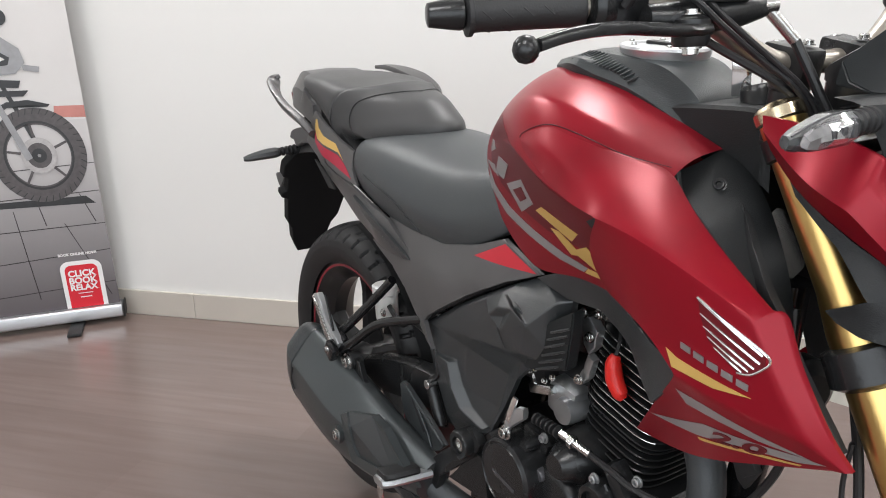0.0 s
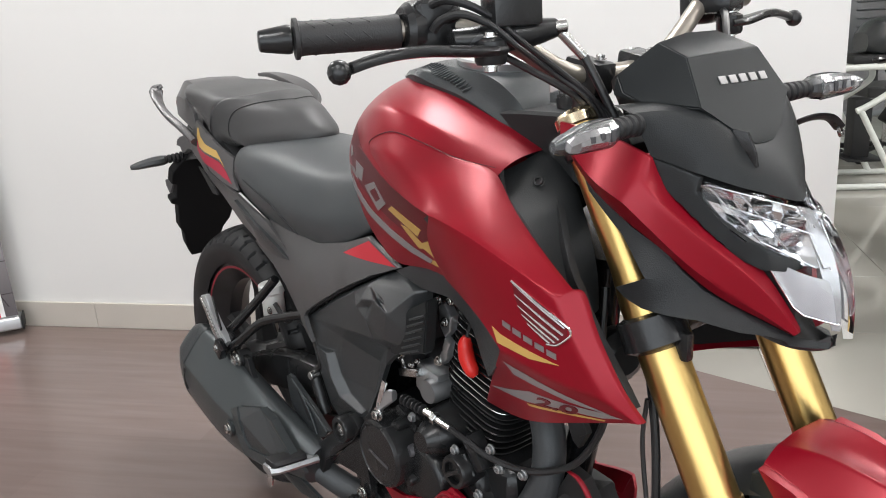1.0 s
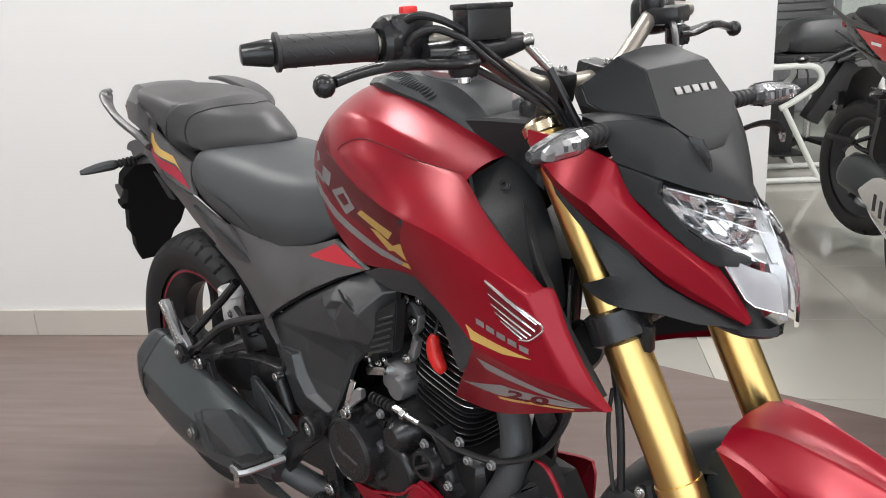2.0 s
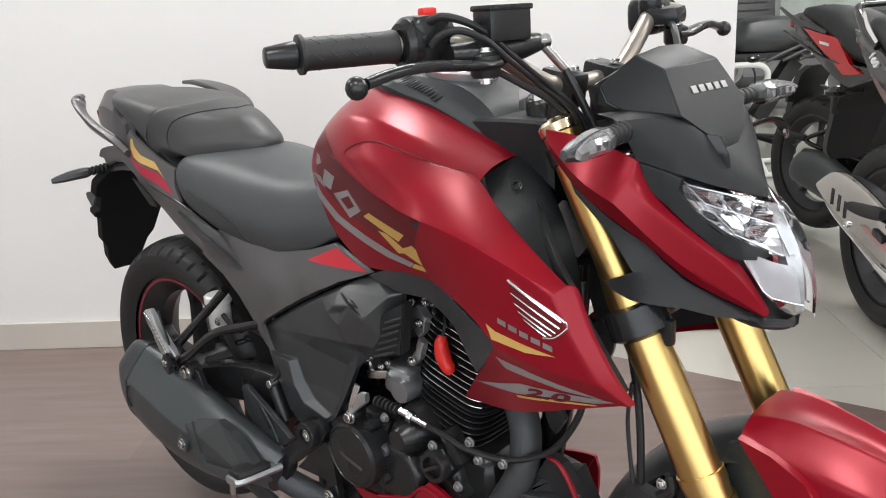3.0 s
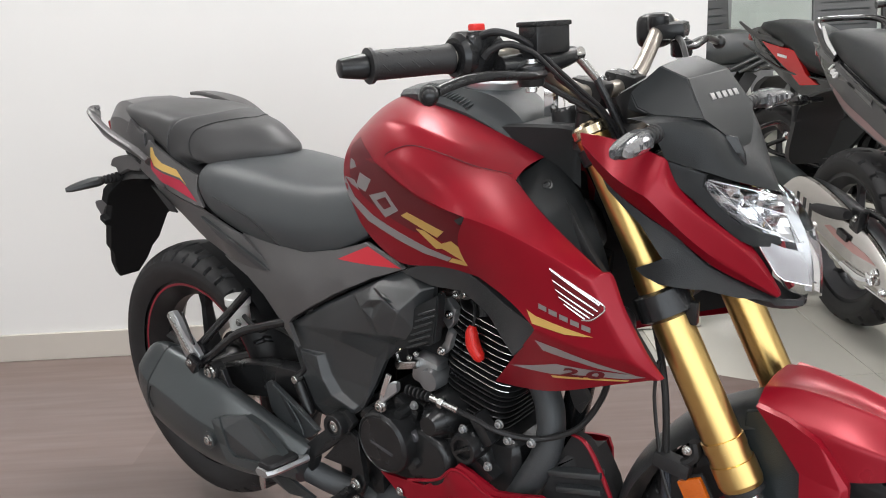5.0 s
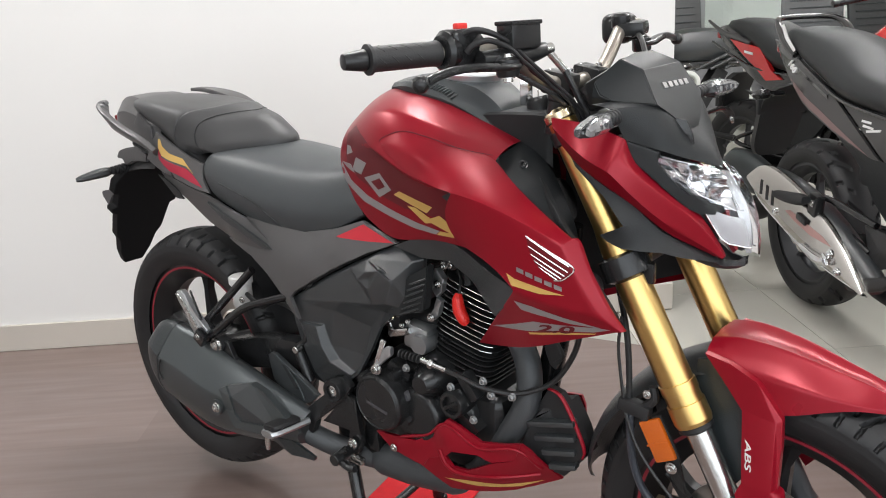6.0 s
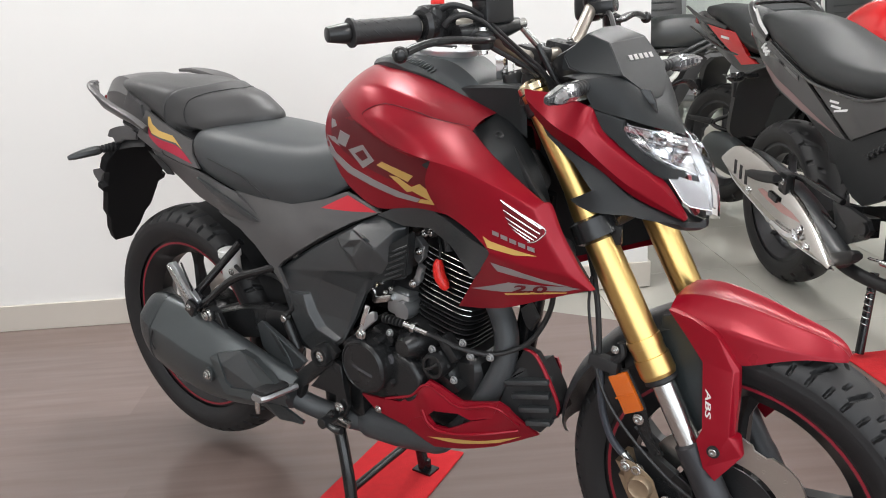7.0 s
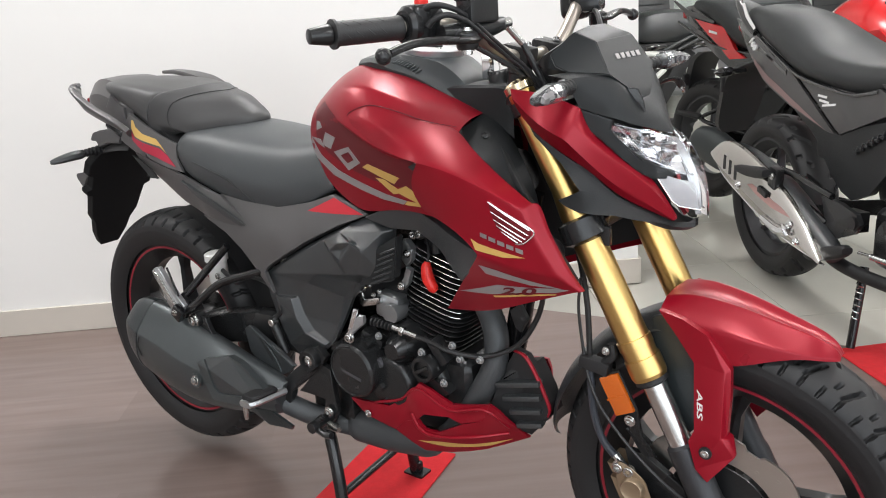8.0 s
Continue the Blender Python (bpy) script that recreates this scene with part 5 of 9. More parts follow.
bracket_up = part("mount_bracket", panel([(0.764, -0.092, 0.676), (0.780, -0.094, 0.680), (0.794, -0.094, 0.664), (0.788, -0.094, 0.640), (0.776, -0.093, 0.628), (0.766, -0.092, 0.640)], 0.014, cell=0.03, bevel=0.003), CAST, cyl, "cast silver mounting bracket")
part("mount_bracket", panel([(0.776, -0.094, 0.628), (0.786, -0.094, 0.622), (0.776, -0.093, 0.594), (0.764, -0.092, 0.582), (0.756, -0.092, 0.590), (0.768, -0.093, 0.606)], 0.012, cell=0.03, bevel=0.003), CAST, cyl, "cast silver mounting bracket")
for x, z in ((0.772, 0.684), (0.784, 0.655), (0.764, 0.590), (0.800, 0.690), (0.815, 0.694)):
    part("bracket_bolt", bolt((x, -0.096, z), (0, -1, 0), 0.0055, 0.006), STEEL, cyl)
part("head_hose", tube([(0.80, -0.09, 0.70), (0.815, -0.095, 0.69), (0.835, -0.09, 0.70), (0.86, -0.08, 0.705)], 0.006, 8, 4), HOSE, cyl)
# red warning tag
tag = part("tag", tube([(0.828, -0.095, 0.645), (0.827, -0.098, 0.635), (0.829, -0.098, 0.615), (0.838, -0.097, 0.598), (0.843, -0.096, 0.592)], [0.006, 0.010, 0.0115, 0.010, 0.005], 12, 4), TAGRED, moto, "red plastic protective cap")
part("tag_wire", tube([(0.828, -0.095, 0.645), (0.825, -0.085, 0.665), (0.80, -0.06, 0.69)], 0.0025, 6, 4), DARK, tag)
# throttle body, starter lever and clutch cable
tb = part("throttle_body", box((0.055, 0.05, 0.05), 0.01, pose(0.712, -0.06, 0.535, 0, 10)), CAST, moto, "cast silver injector body")
part("throttle_arm", box((0.05, 0.012, 0.014), 0.003, pose(0.682, -0.09, 0.545, 0, -15)), STEEL, tb)
part("throttle_drum", lathe([(0.0, -0.095), (0.018, -0.095), (0.02, -0.085), (0.02, -0.05)], "y", 20, (0.728, 0, 0.528)), CAST, tb)
part("intake", tube([(0.64, -0.02, 0.56), (0.70, -0.03, 0.555), (0.77, -0.02, 0.60)], 0.03, 14, 4), DARK, moto, "black rubber intake")
part("breather_pipe", tube([(0.64, -0.075, 0.575), (0.648, -0.08, 0.565), (0.652, -0.08, 0.545), (0.648, -0.078, 0.53)], 0.006, 10, 4), STEEL, moto)
part("clutch_arm", loft([[(x, y - 0.004, z + h), (x, y + 0.004, z + h), (x, y + 0.004, z - h), (x, y - 0.004, z - h)] for x, y, z, h in ((0.665, -0.142, 0.488, 0.012), (0.672, -0.142, 0.505, 0.010), (0.690, -0.138, 0.522, 0.010), (0.70, -0.135, 0.527, 0.007))], 3, 2, True, True), CAST, moto, "silver clutch release arm")
part("clutch_bolt", bolt((0.668, -0.144, 0.489), (0, -1, 0), 0.008, 0.01), STEEL, moto)
cable = part("clutch_cable", tube([(0.805, -0.115, 0.506), (0.84, -0.112, 0.498), (0.872, -0.105, 0.486), (0.93, -0.085, 0.480), (0.985, -0.065, 0.503), (1.018, -0.055, 0.549), (1.035, -0.055, 0.60), (1.04, -0.07, 0.66), (1.03, -0.05, 0.75)], 0.0048, 8, 6), HOSE, moto, "black clutch cable")
part("cable_adjuster", rod((0.755, -0.122, 0.518), (0.805, -0.115, 0.506), 0.0055, 10), STEEL, cable)
part("cable_nut", lathe([(0.008, 0), (0.009, 0.001), (0.009, 0.008), (0.008, 0.009)], (0.95, 0, -0.23), 6, (0.772, -0.120, 0.514)), STEEL, cable)
bell = bmesh.new()
for k in range(6):
    lathe([(0.004, 0), (0.0085, 0.001), (0.0085, 0.004), (0.004, 0.005)], (0.97, 0, -0.1), 12, (0.712 + 0.0075 * k, -0.128 + 0.001 * k, 0.524 - 0.001 * k), bell)
part("cable_bellows", bell, RUBBER, cable)

part("clutch_plate", panel([(0.664, -0.1465, 0.500), (0.676, -0.1465, 0.506), (0.694, -0.1445, 0.548), (0.684, -0.1445, 0.550), (0.672, -0.1465, 0.520)], 0.003, cell=0.05, bevel=0.0008), CHROME, eng, "bright clutch lever plate")
for k in range(5):
    part("small_clip", bolt((0.655 + 0.012 * k, -0.088 - 0.004 * (k % 2), 0.560 + 0.008 * ((k * 7) % 3)), (0, -1, 0.4), 0.0035, 0.006), STEEL, eng)
part("brass_union", rod((0.668, -0.096, 0.588), (0.676, -0.098, 0.572), 0.005, 10), CHAMPAGNE, eng, "brass hose union")

# exhaust
pipe = part("exhaust_pipe", tube([(0.88, -0.02, 0.575), (0.905, -0.035, 0.560), (0.934, -0.05, 0.515), (0.936, -0.06, 0.46), (0.915, -0.068, 0.41), (0.875, -0.07, 0.35), (0.82, -0.07, 0.29), (0.75, -0.062, 0.255), (0.66, -0.06, 0.243), (0.58, -0.075, 0.245), (0.50, -0.115, 0.27), (0.43, -0.155, 0.315)], 0.0225, 20, 6), PIPE, moto, "matt grey exhaust pipe")
part("catalyser", tube([(0.80, -0.066, 0.262), (0.77, -0.063, 0.256), (0.68, -0.06, 0.246), (0.60, -0.068, 0.246), (0.57, -0.075, 0.247)], [0.021, 0.033, 0.037, 0.034, 0.021], 20, 5), PIPE, pipe, "grey catalyser can")
part("pipe_flange", lathe([(0.0195, 0), (0.03, 0.001), (0.03, 0.007), (0.0195, 0.008)], (0.5, -0.3, -0.6), 20, (0.89, -0.026, 0.572)), STEEL, pipe)


def oval(c, hh, hw, tiltx=0.0, p=2.8):
    pts = []
    for k in range(20):
        w = 2 * math.pi * k / 20
        cx, sx = math.cos(w), math.sin(w)
        a = abs(cx) ** (2 / p) * (1 if cx > 0 else -1)
        b = abs(sx) ** (2 / p) * (1 if sx > 0 else -1)
        pts.append((c[0] + b * hh * math.sin(tiltx), c[1] + a * hw, c[2] + b * hh * math.cos(tiltx)))
    return pts


def can_section(x, cy, cz, h, w, fold=0.42):
    """A rounded section of the muffler with a fold along its outer top edge."""
    half = [(0.55, 0.86), (0.12, 1.0), (-0.20, 0.93), (-0.62, 0.62), (-0.93, fold - 0.08), (-0.99, fold - 0.18), (-1.0, -0.10), (-0.90, -0.50), (-0.55, -0.88), (0.0, -1.0), (0.6, -0.85), (1.0, -0.2), (0.95, 0.4)]
    return [(x + z * h * 0.24, cy + y * w, cz + z * h) for y, z in half]


can = loft([can_section(0.082, -0.186, 0.404, 0.078, 0.046), can_section(0.090, -0.187, 0.402, 0.084, 0.050), can_section(0.16, -0.187, 0.386, 0.090, 0.052), can_section(0.24, -0.184, 0.362, 0.085, 0.052),
            can_section(0.32, -0.178, 0.345, 0.074, 0.048), can_section(0.39, -0.168, 0.332, 0.058, 0.042), can_section(0.47, -0.150, 0.318, 0.036, 0.032)], 5, 3, True, True)
muf = part("muffler", can, MUFFLER, moto, "satin dark grey stubby muffler", sharp=30)
part("end_cap", loft([can_section(0.026, -0.182, 0.428, 0.030, 0.022), can_section(0.032, -0.184, 0.424, 0.052, 0.034), can_section(0.056, -0.186, 0.414, 0.074, 0.044), can_section(0.086, -0.186, 0.403, 0.0855, 0.0515), can_section(0.094, -0.187, 0.401, 0.0855, 0.0515)], 4, 3, True, True), SLATE, muf, "dark end cap", sharp=30)
part("outlet", rod((0.04, -0.178, 0.40), (0.012, -0.178, 0.407), 0.016), DARK, muf)
part("cap_slot", tube([(0.112, -0.2405, 0.420), (0.103, -0.2415, 0.396), (0.106, -0.2385, 0.372)], 0.0016, 6, 4), DARK, muf)
SHIELD = dict(a=(0.296, -0.226, 0.392), b=(0.318, -0.230, 0.352), c=(0.331, -0.226, 0.315), d=(0.420, -0.212, 0.312), e=(0.423, -0.212, 0.334), f=(0.332, -0.229, 0.384), g=(0.336, -0.224, 0.344), h=(0.348, -0.222, 0.330),
              i=(0.373, -0.202, 0.412), j=(0.408, -0.200, 0.402), k=(0.470, -0.196, 0.350), l=(0.440, -0.204, 0.338), m=(0.316, -0.222, 0.402), n=(0.480, -0.184, 0.320))
for names, mat, label in ((["a b g f", "b c h g", "c d e h", "a f m"], MUFFLER, "raised frame of the heat shield"), (["i j k l"], MUFFLER, "raised fin of the heat shield"), (["f g h e", "f e l i", "f i m", "e d n k l"], BLACK, "black plastic heat shield")):
    keep = {q for f in names for q in f.split()}
    lift = 0.004 if mat is MUFFLER else 0.0
    part("heat_shield", moulding({q: (SHIELD[q][0], SHIELD[q][1] - lift, SHIELD[q][2]) for q in SHIELD if q in keep}, names, 0.014 if mat is MUFFLER else 0.006, 0.0016, 2), mat, muf, label, sharp=9)
part("shield_fin", moulding(dict(a=(0.421, -0.196, 0.300), b=(0.440, -0.186, 0.304), c=(0.494, -0.165, 0.262), d=(0.490, -0.165, 0.254), e=(0.435, -0.176, 0.256), f=(0.398, -0.196, 0.296), g=(0.465, -0.170, 0.256), h=(0.452, -0.180, 0.296)), ["f a e", "a h g e", "h b c d g"], 0.006, 0.0016, 2), SLATE, muf, "lower fin of the heat shield")
part("muffler_bolt", bolt((0.288, -0.2350, 0.351), (0, -1, 0.1), 0.0085, 0.007), STEEL, muf)
part("bolt_well", lathe([(0.011, 0), (0.0155, -0.001), (0.0165, -0.003), (0.0165, 0.004), (0.011, 0.004)], (0, -1, 0.1), 24, (0.288, -0.2335, 0.351), closed=True), MUFFLER, muf)

# foot rests
bracket = part("rest_bracket", panel([(0.530, -0.128, 0.432), (0.556, -0.128, 0.440), (0.575, -0.128, 0.420), (0.560, -0.130, 0.395), (0.520, -0.140, 0.360), (0.49, -0.15, 0.335), (0.478, -0.152, 0.305), (0.455, -0.152, 0.315), (0.447, -0.152, 0.335), (0.475, -0.148, 0.365), (0.515, -0.135, 0.398)], 0.016, cell=0.05, bevel=0.004), ENGINE, moto, "black cast foot rest bracket")
part("rest_bracket_lower", panel([(0.555, -0.122, 0.40), (0.575, -0.12, 0.39), (0.585, -0.12, 0.30), (0.565, -0.12, 0.26), (0.545, -0.12, 0.27), (0.555, -0.122, 0.32), (0.50, -0.14, 0.335), (0.51, -0.138, 0.345)], 0.012, cell=0.06, bevel=0.003), ENGINE, bracket)
part("pivot_ring", lathe([(0.014, -0.145), (0.022, -0.145), (0.024, -0.141), (0.024, -0.115), (0.014, -0.115)], "y", 28, (0.540, 0, 0.411), closed=True), ENGINE, bracket)
for x, y, z, r in ((0.540, -0.136, 0.411, 0.011), (0.466, -0.158, 0.331, 0.008), (0.567, -0.126, 0.297, 0.009), (0.463, -0.158, 0.322, 0.003)):
    part("bracket_bolt", bolt((x, y, z), (0, -1, 0), r, 0.007), STEEL, bracket)
peg = part("foot_peg", loft([[(x - w, y, z + 0.006), (x + w, y, z + 0.006), (x + w, y, z - 0.006), (x - w, y, z - 0.006)] for x, y, z, w in ((0.472, -0.158, 0.338, 0.011), (0.467, -0.175, 0.338, 0.013), (0.452, -0.225, 0.337, 0.017), (0.447, -0.240, 0.336, 0.013))], 3, 2, True, True), CAST, moto, "silver rider foot peg with rubber top")
part("peg_rubber", loft([[(x - w, y, z + 0.012), (x + w, y, z + 0.012), (x + w * 1.1, y, z + 0.002), (x - w * 1.1, y, z + 0.002)] for x, y, z, w in ((0.466, -0.178, 0.342, 0.010), (0.462, -0.19, 0.343, 0.014), (0.452, -0.228, 0.342, 0.015), (0.449, -0.236, 0.341, 0.010))], 3, 2, True, True), RUBBER, peg, "ribbed black rubber")
part("peg_feeler", tube([(0.440, -0.232, 0.33), (0.438, -0.232, 0.312), (0.437, -0.232, 0.298)], [0.006, 0.006, 0.0045], 10, 3), STEEL, peg)
left_peg = part("foot_peg", rod((0.46, 0.15, 0.338), (0.45, 0.24, 0.337), 0.012), CAST, moto)
heel = part("heel_guard", panel([(0.355, -0.140, 0.447), (0.368, -0.141, 0.456), (0.383, -0.141, 0.455), (0.452, -0.141, 0.420), (0.498, -0.140, 0.390), (0.475, -0.140, 0.370), (0.445, -0.140, 0.357), (0.418, -0.140, 0.355), (0.364, -0.140, 0.394)], 0.006, cell=0.03, bevel=0.002), BLACK, moto, "black heel guard plate")
part("heel_slot", panel([(0.400, -0.1435, 0.436), (0.410, -0.1435, 0.436), (0.440, -0.1435, 0.396), (0.434, -0.1435, 0.388)], 0.003, cell=0.06, bevel=0), DARK, heel)
part("heel_rib", tube([(0.384, -0.143, 0.453), (0.45, -0.143, 0.417), (0.495, -0.142, 0.389)], 0.003, 8, 4), SLATE, heel)
part("heel_rib", tube([(0.41, -0.143, 0.437), (0.443, -0.143, 0.398), (0.455, -0.142, 0.37)], 0.0022, 8, 4), SLATE, heel)
pedal = part("brake_pedal", tube([(0.56, -0.14, 0.29), (0.545, -0.15, 0.272), (0.575, -0.155, 0.262), (0.595, -0.155, 0.264)], 0.007, 10, 5), ENGINE, moto, "black rear brake pedal")
part("pedal_pivot", rod((0.548, -0.10, 0.272), (0.548, -0.165, 0.272), 0.012), ENGINE, pedal)
part("pedal_clevis", box((0.03, 0.014, 0.014), 0.003, pose(0.585, -0.135, 0.272, 0, 10)), STEEL, pedal)
# rear master cylinder
mc = part("rear_master_cylinder", rod((0.452, -0.118, 0.40), (0.425, -0.118, 0.465), 0.010), ENGINE, moto, "rear brake master cylinder")
part("banjo", rod((0.428, -0.13, 0.468), (0.428, -0.105, 0.468), 0.008), STEEL, mc)
part("brake_hose", tube([(0.428, -0.12, 0.475), (0.455, -0.12, 0.50), (0.43, -0.115, 0.545), (0.36, -0.11, 0.555), (0.30, -0.10, 0.53), (0.25, -0.095, 0.55)], 0.005, 8, 5), HOSE, mc)

# passenger rests on their tubular hangers
for s in (-1, 1):
    hang = part("passenger_hanger", tube([(0.305, s * 0.115, 0.618), (0.262, s * 0.13, 0.575), (0.225, s * 0.165, 0.525), (0.205, s * 0.185, 0.497), (0.222, s * 0.188, 0.482), (0.252, s * 0.18, 0.498), (0.31, s * 0.155, 0.545), (0.37, s * 0.135, 0.566), (0.425, s * 0.122, 0.582)], 0.0085, 12, 5), FRAME, moto, "gloss black passenger foot rest hanger")
    part("hanger_plate", box((0.035, 0.012, 0.045), 0.004, pose(0.215, s * 0.182, 0.49, 0, 25)), FRAME, hang)
    part("peg_hinge", box((0.030, 0.016, 0.030), 0.004, pose(0.226, s * 0.206, 0.484, 0, 35)), FRAME, hang, "black peg hinge")
    part("hinge_screw", bolt((0.224, s * 0.213, 0.487), (0, s, 0), 0.0055, 0.005), STEEL, hang)
    part("peg_spring", rod((0.196, s * 0.196, 0.580), (0.228, s * 0.200, 0.520), 0.0022), FRAME, hang)
    pg = part("passenger_peg", panel([(0.150, -0.204, 0.566), (0.158, -0.204, 0.575), (0.172, -0.203, 0.578), (0.180, -0.203, 0.570), (0.236, -0.198, 0.498), (0.232, -0.196, 0.484), (0.196, -0.196, 0.470), (0.188, -0.197, 0.480), (0.172, -0.202, 0.528)], 0.012, cell=0.03, bevel=0.003), CAST, hang, "silver serrated passenger peg")
    teeth = bmesh.new()
    for k in range(11):
        f = k / 10
        join(teeth, box((0.026 + 0.016 * f, 0.006, 0.0032), 0.001, pose(0.170 + 0.036 * f, -0.205 + 0.005 * f, 0.564 - 0.066 * f, 0, 35)))
    peg_parts = [pg, part("teeth", teeth, STEEL, pg)]
    if s > 0:
        for o in peg_parts:
            for v in o.data.vertices:
                v.co.y = -v.co.y
            o.data.flip_normals()
    part("rest_bolt", bolt((0.246, s * 0.184, 0.463), (0, s, 0), 0.012, 0.01), STEEL, hang)
    part("bush", rod((0.246, s * 0.16, 0.463), (0.246, s * 0.183, 0.463), 0.016), RUBBER, hang)
part("muffler_stay", panel([(0.19, -0.178, 0.47), (0.225, -0.178, 0.475), (0.275, -0.178, 0.47), (0.295, -0.178, 0.43), (0.27, -0.178, 0.415), (0.21, -0.178, 0.44)], 0.01, cell=0.05), ENGINE, moto, "black muffler bracket")

# centre stand
stand = part("centre_stand", tube([(0.50, -0.085, 0.27), (0.53, -0.10, 0.235), (0.555, -0.115, 0.18), (0.575, -0.128, 0.10), (0.582, -0.135, 0.03), (0.582, -0.137, 0.012)], 0.0135, 14, 5), FRAME, moto, "gloss black tubular centre stand")
part("stand_leg", tube([(0.50, 0.085, 0.27), (0.53, 0.10, 0.235), (0.548, 0.115, 0.18), (0.556, 0.128, 0.10), (0.56, 0.135, 0.03), (0.56, 0.137, 0.012)], 0.0135, 14, 5), FRAME, stand)
part("stand_bar", rod((0.572, -0.126, 0.10), (0.553, 0.126, 0.10), 0.009), FRAME, stand)
for y, x in ((-0.138, 0.582), (0.138, 0.56)):
    part("stand_foot", box((0.055, 0.04, 0.008), 0.003, pose(x + 0.004, y, 0.008)), FRAME, stand)
    part("stand_gusset", box((0.03, 0.014, 0.03), 0.005, pose(x + 0.004, y, 0.024)), FRAME, stand)

# belly pan
BELLY = [(0.634, -0.126, 0.345), (0.733, -0.126, 0.353), (0.773, -0.122, 0.378), (0.806, -0.121, 0.415), (0.829, -0.120, 0.408), (0.874, -0.116, 0.386), (0.950, -0.110, 0.402), (0.963, -0.100, 0.388), (0.989, -0.040, 0.313), (0.918, -0.078, 0.288), (0.855, -0.098, 0.274), (0.799, -0.110, 0.268), (0.742, -0.122, 0.302), (0.671, -0.126, 0.318)]
HOLE = [(0.800, 0.342), (0.818, 0.358), (0.868, 0.362), (0.893, 0.351), (0.843, 0.324), (0.814, 0.324)]
bs = Sheet(BELLY + [(0.80, -0.130, 0.39), (0.87, -0.122, 0.34), (0.93, -0.104, 0.35)])
run = [(q[0], q[2]) for q in BELLY]
upper = run[:7] + [(0.935, 0.365), (0.893, 0.353)] + [HOLE[2], HOLE[1], HOLE[0]] + [(0.76, 0.325), (0.742, 0.302), (0.671, 0.318)]
lower = [run[7], run[8], run[9], run[10], run[11], (0.7425, 0.3015), (0.76, 0.3245), HOLE[0], HOLE[5], HOLE[4], HOLE[3], (0.935, 0.3645), (0.951, 0.4015)]
pan_bm = bmesh.new()
for r in (upper, lower):
    piece = flat_cells(r, 0.014)
    join(pan_bm, piece)
bmesh.ops.remove_doubles(pan_bm, verts=pan_bm.verts, dist=0.0012)
for v in pan_bm.verts:
    v.co.y = bs.y(v.co.x, v.co.z)
belly, belly_l = both("belly_pan", thicken(pan_bm, 0.006, 0.0), RED, moto, "satin red engine belly pan with opening")
bsk = skin(belly)
part("belly_stripe", decal([(0.79, 0.291), (0.85, 0.289), (0.93, 0.299), (0.965, 0.313), (0.90, 0.303), (0.84, 0.300)], [bsk]), GOLD2, belly)
part("belly_ridge", tube([(q[0], bs.y(q[0], q[2]) - 0.001, q[2]) for q in ((0.788, 0, 0.352), (0.80, 0, 0.325), (0.83, 0, 0.313), (0.90, 0, 0.322), (0.965, 0, 0.331))], 0.0035, 8, 5), RED, belly)
part("belly_ridge", tube([(q[0], bs.y(q[0], q[2]) - 0.001, q[2]) for q in ((0.70, 0, 0.353), (0.76, 0, 0.372), (0.805, 0, 0.406), (0.87, 0, 0.376), (0.94, 0, 0.39), (0.97, 0, 0.345))], 0.003, 8, 5), RED, belly)
part("belly_screw", bolt((0.679, -0.129, 0.324), (0, -1, 0), 0.006, 0.004), STEEL, belly)
for s in (-1,):
    q = panel([(0.928, -0.075, 0.375), (0.945, -0.070, 0.425), (0.965, -0.060, 0.452), (1.004, -0.055, 0.463), (1.026, -0.05, 0.411), (1.036, -0.048, 0.37), (0.998, -0.05, 0.325), (0.96, -0.065, 0.345)], 0.05, cell=0.03, bevel=0.004)
    part("louvre_box", q if s < 0 else mirrored(q), DARK, moto, "black louvred duct ahead of the engine")
    for k in range(4):
        f = k / 3
        b = box((0.085 - 0.012 * k, 0.022, 0.010), 0.003, pose(0.985 + 0.006 * k, -0.064 + 0.002 * k, 0.432 - 0.026 * k, 0, -10, 8))
        part("duct_slat", b if s < 0 else mirrored(b), BLACK, moto)
    if s < 0:
        part("duct_trim", tube([(0.977, -0.062, 0.492), (0.999, -0.062, 0.486), (1.017, -0.060, 0.457), (1.041, -0.058, 0.398), (1.038, -0.058, 0.376)], [0.002, 0.0035, 0.004, 0.0035, 0.002], 10, 4, flat=0.6), RED, moto, "thin red trim of the duct")
        part("duct_side", panel([(0.951, -0.058, 0.445), (0.977, -0.060, 0.490), (0.999, -0.060, 0.484), (1.015, -0.058, 0.457), (1.040, -0.056, 0.398), (1.037, -0.056, 0.378), (1.0, -0.058, 0.340), (0.985, -0.060, 0.36)], 0.02, cell=0.03), DARK, moto, "black duct side")
part("duct_core", box((0.05, 0.08, 0.10), 0.01, pose(0.945, 0, 0.385, 0, 8)), DARK, moto, "dark duct middle")
part("duct_bracket", panel([(0.965, -0.05, 0.560), (0.985, -0.05, 0.575), (1.0, -0.05, 0.548), (0.985, -0.05, 0.522), (0.975, -0.05, 0.530)], 0.01, cell=0.05), DARK, moto)
part("horn", lathe([(0.0, -0.02), (0.03, -0.018), (0.034, -0.01), (0.034, 0.01), (0.02, 0.02)], (1, -0.3, 0), 24, (1.03, -0.03, 0.66)), ENGINE, moto, "black horn")
part("downtube", tube([(0.99, 0, 0.76), (0.97, 0, 0.60), (0.93, 0, 0.42)], 0.022, 12, 4), FRAME, moto)

# decals on shroud and knee
both_skins = [shroud_skin, tank_skin]
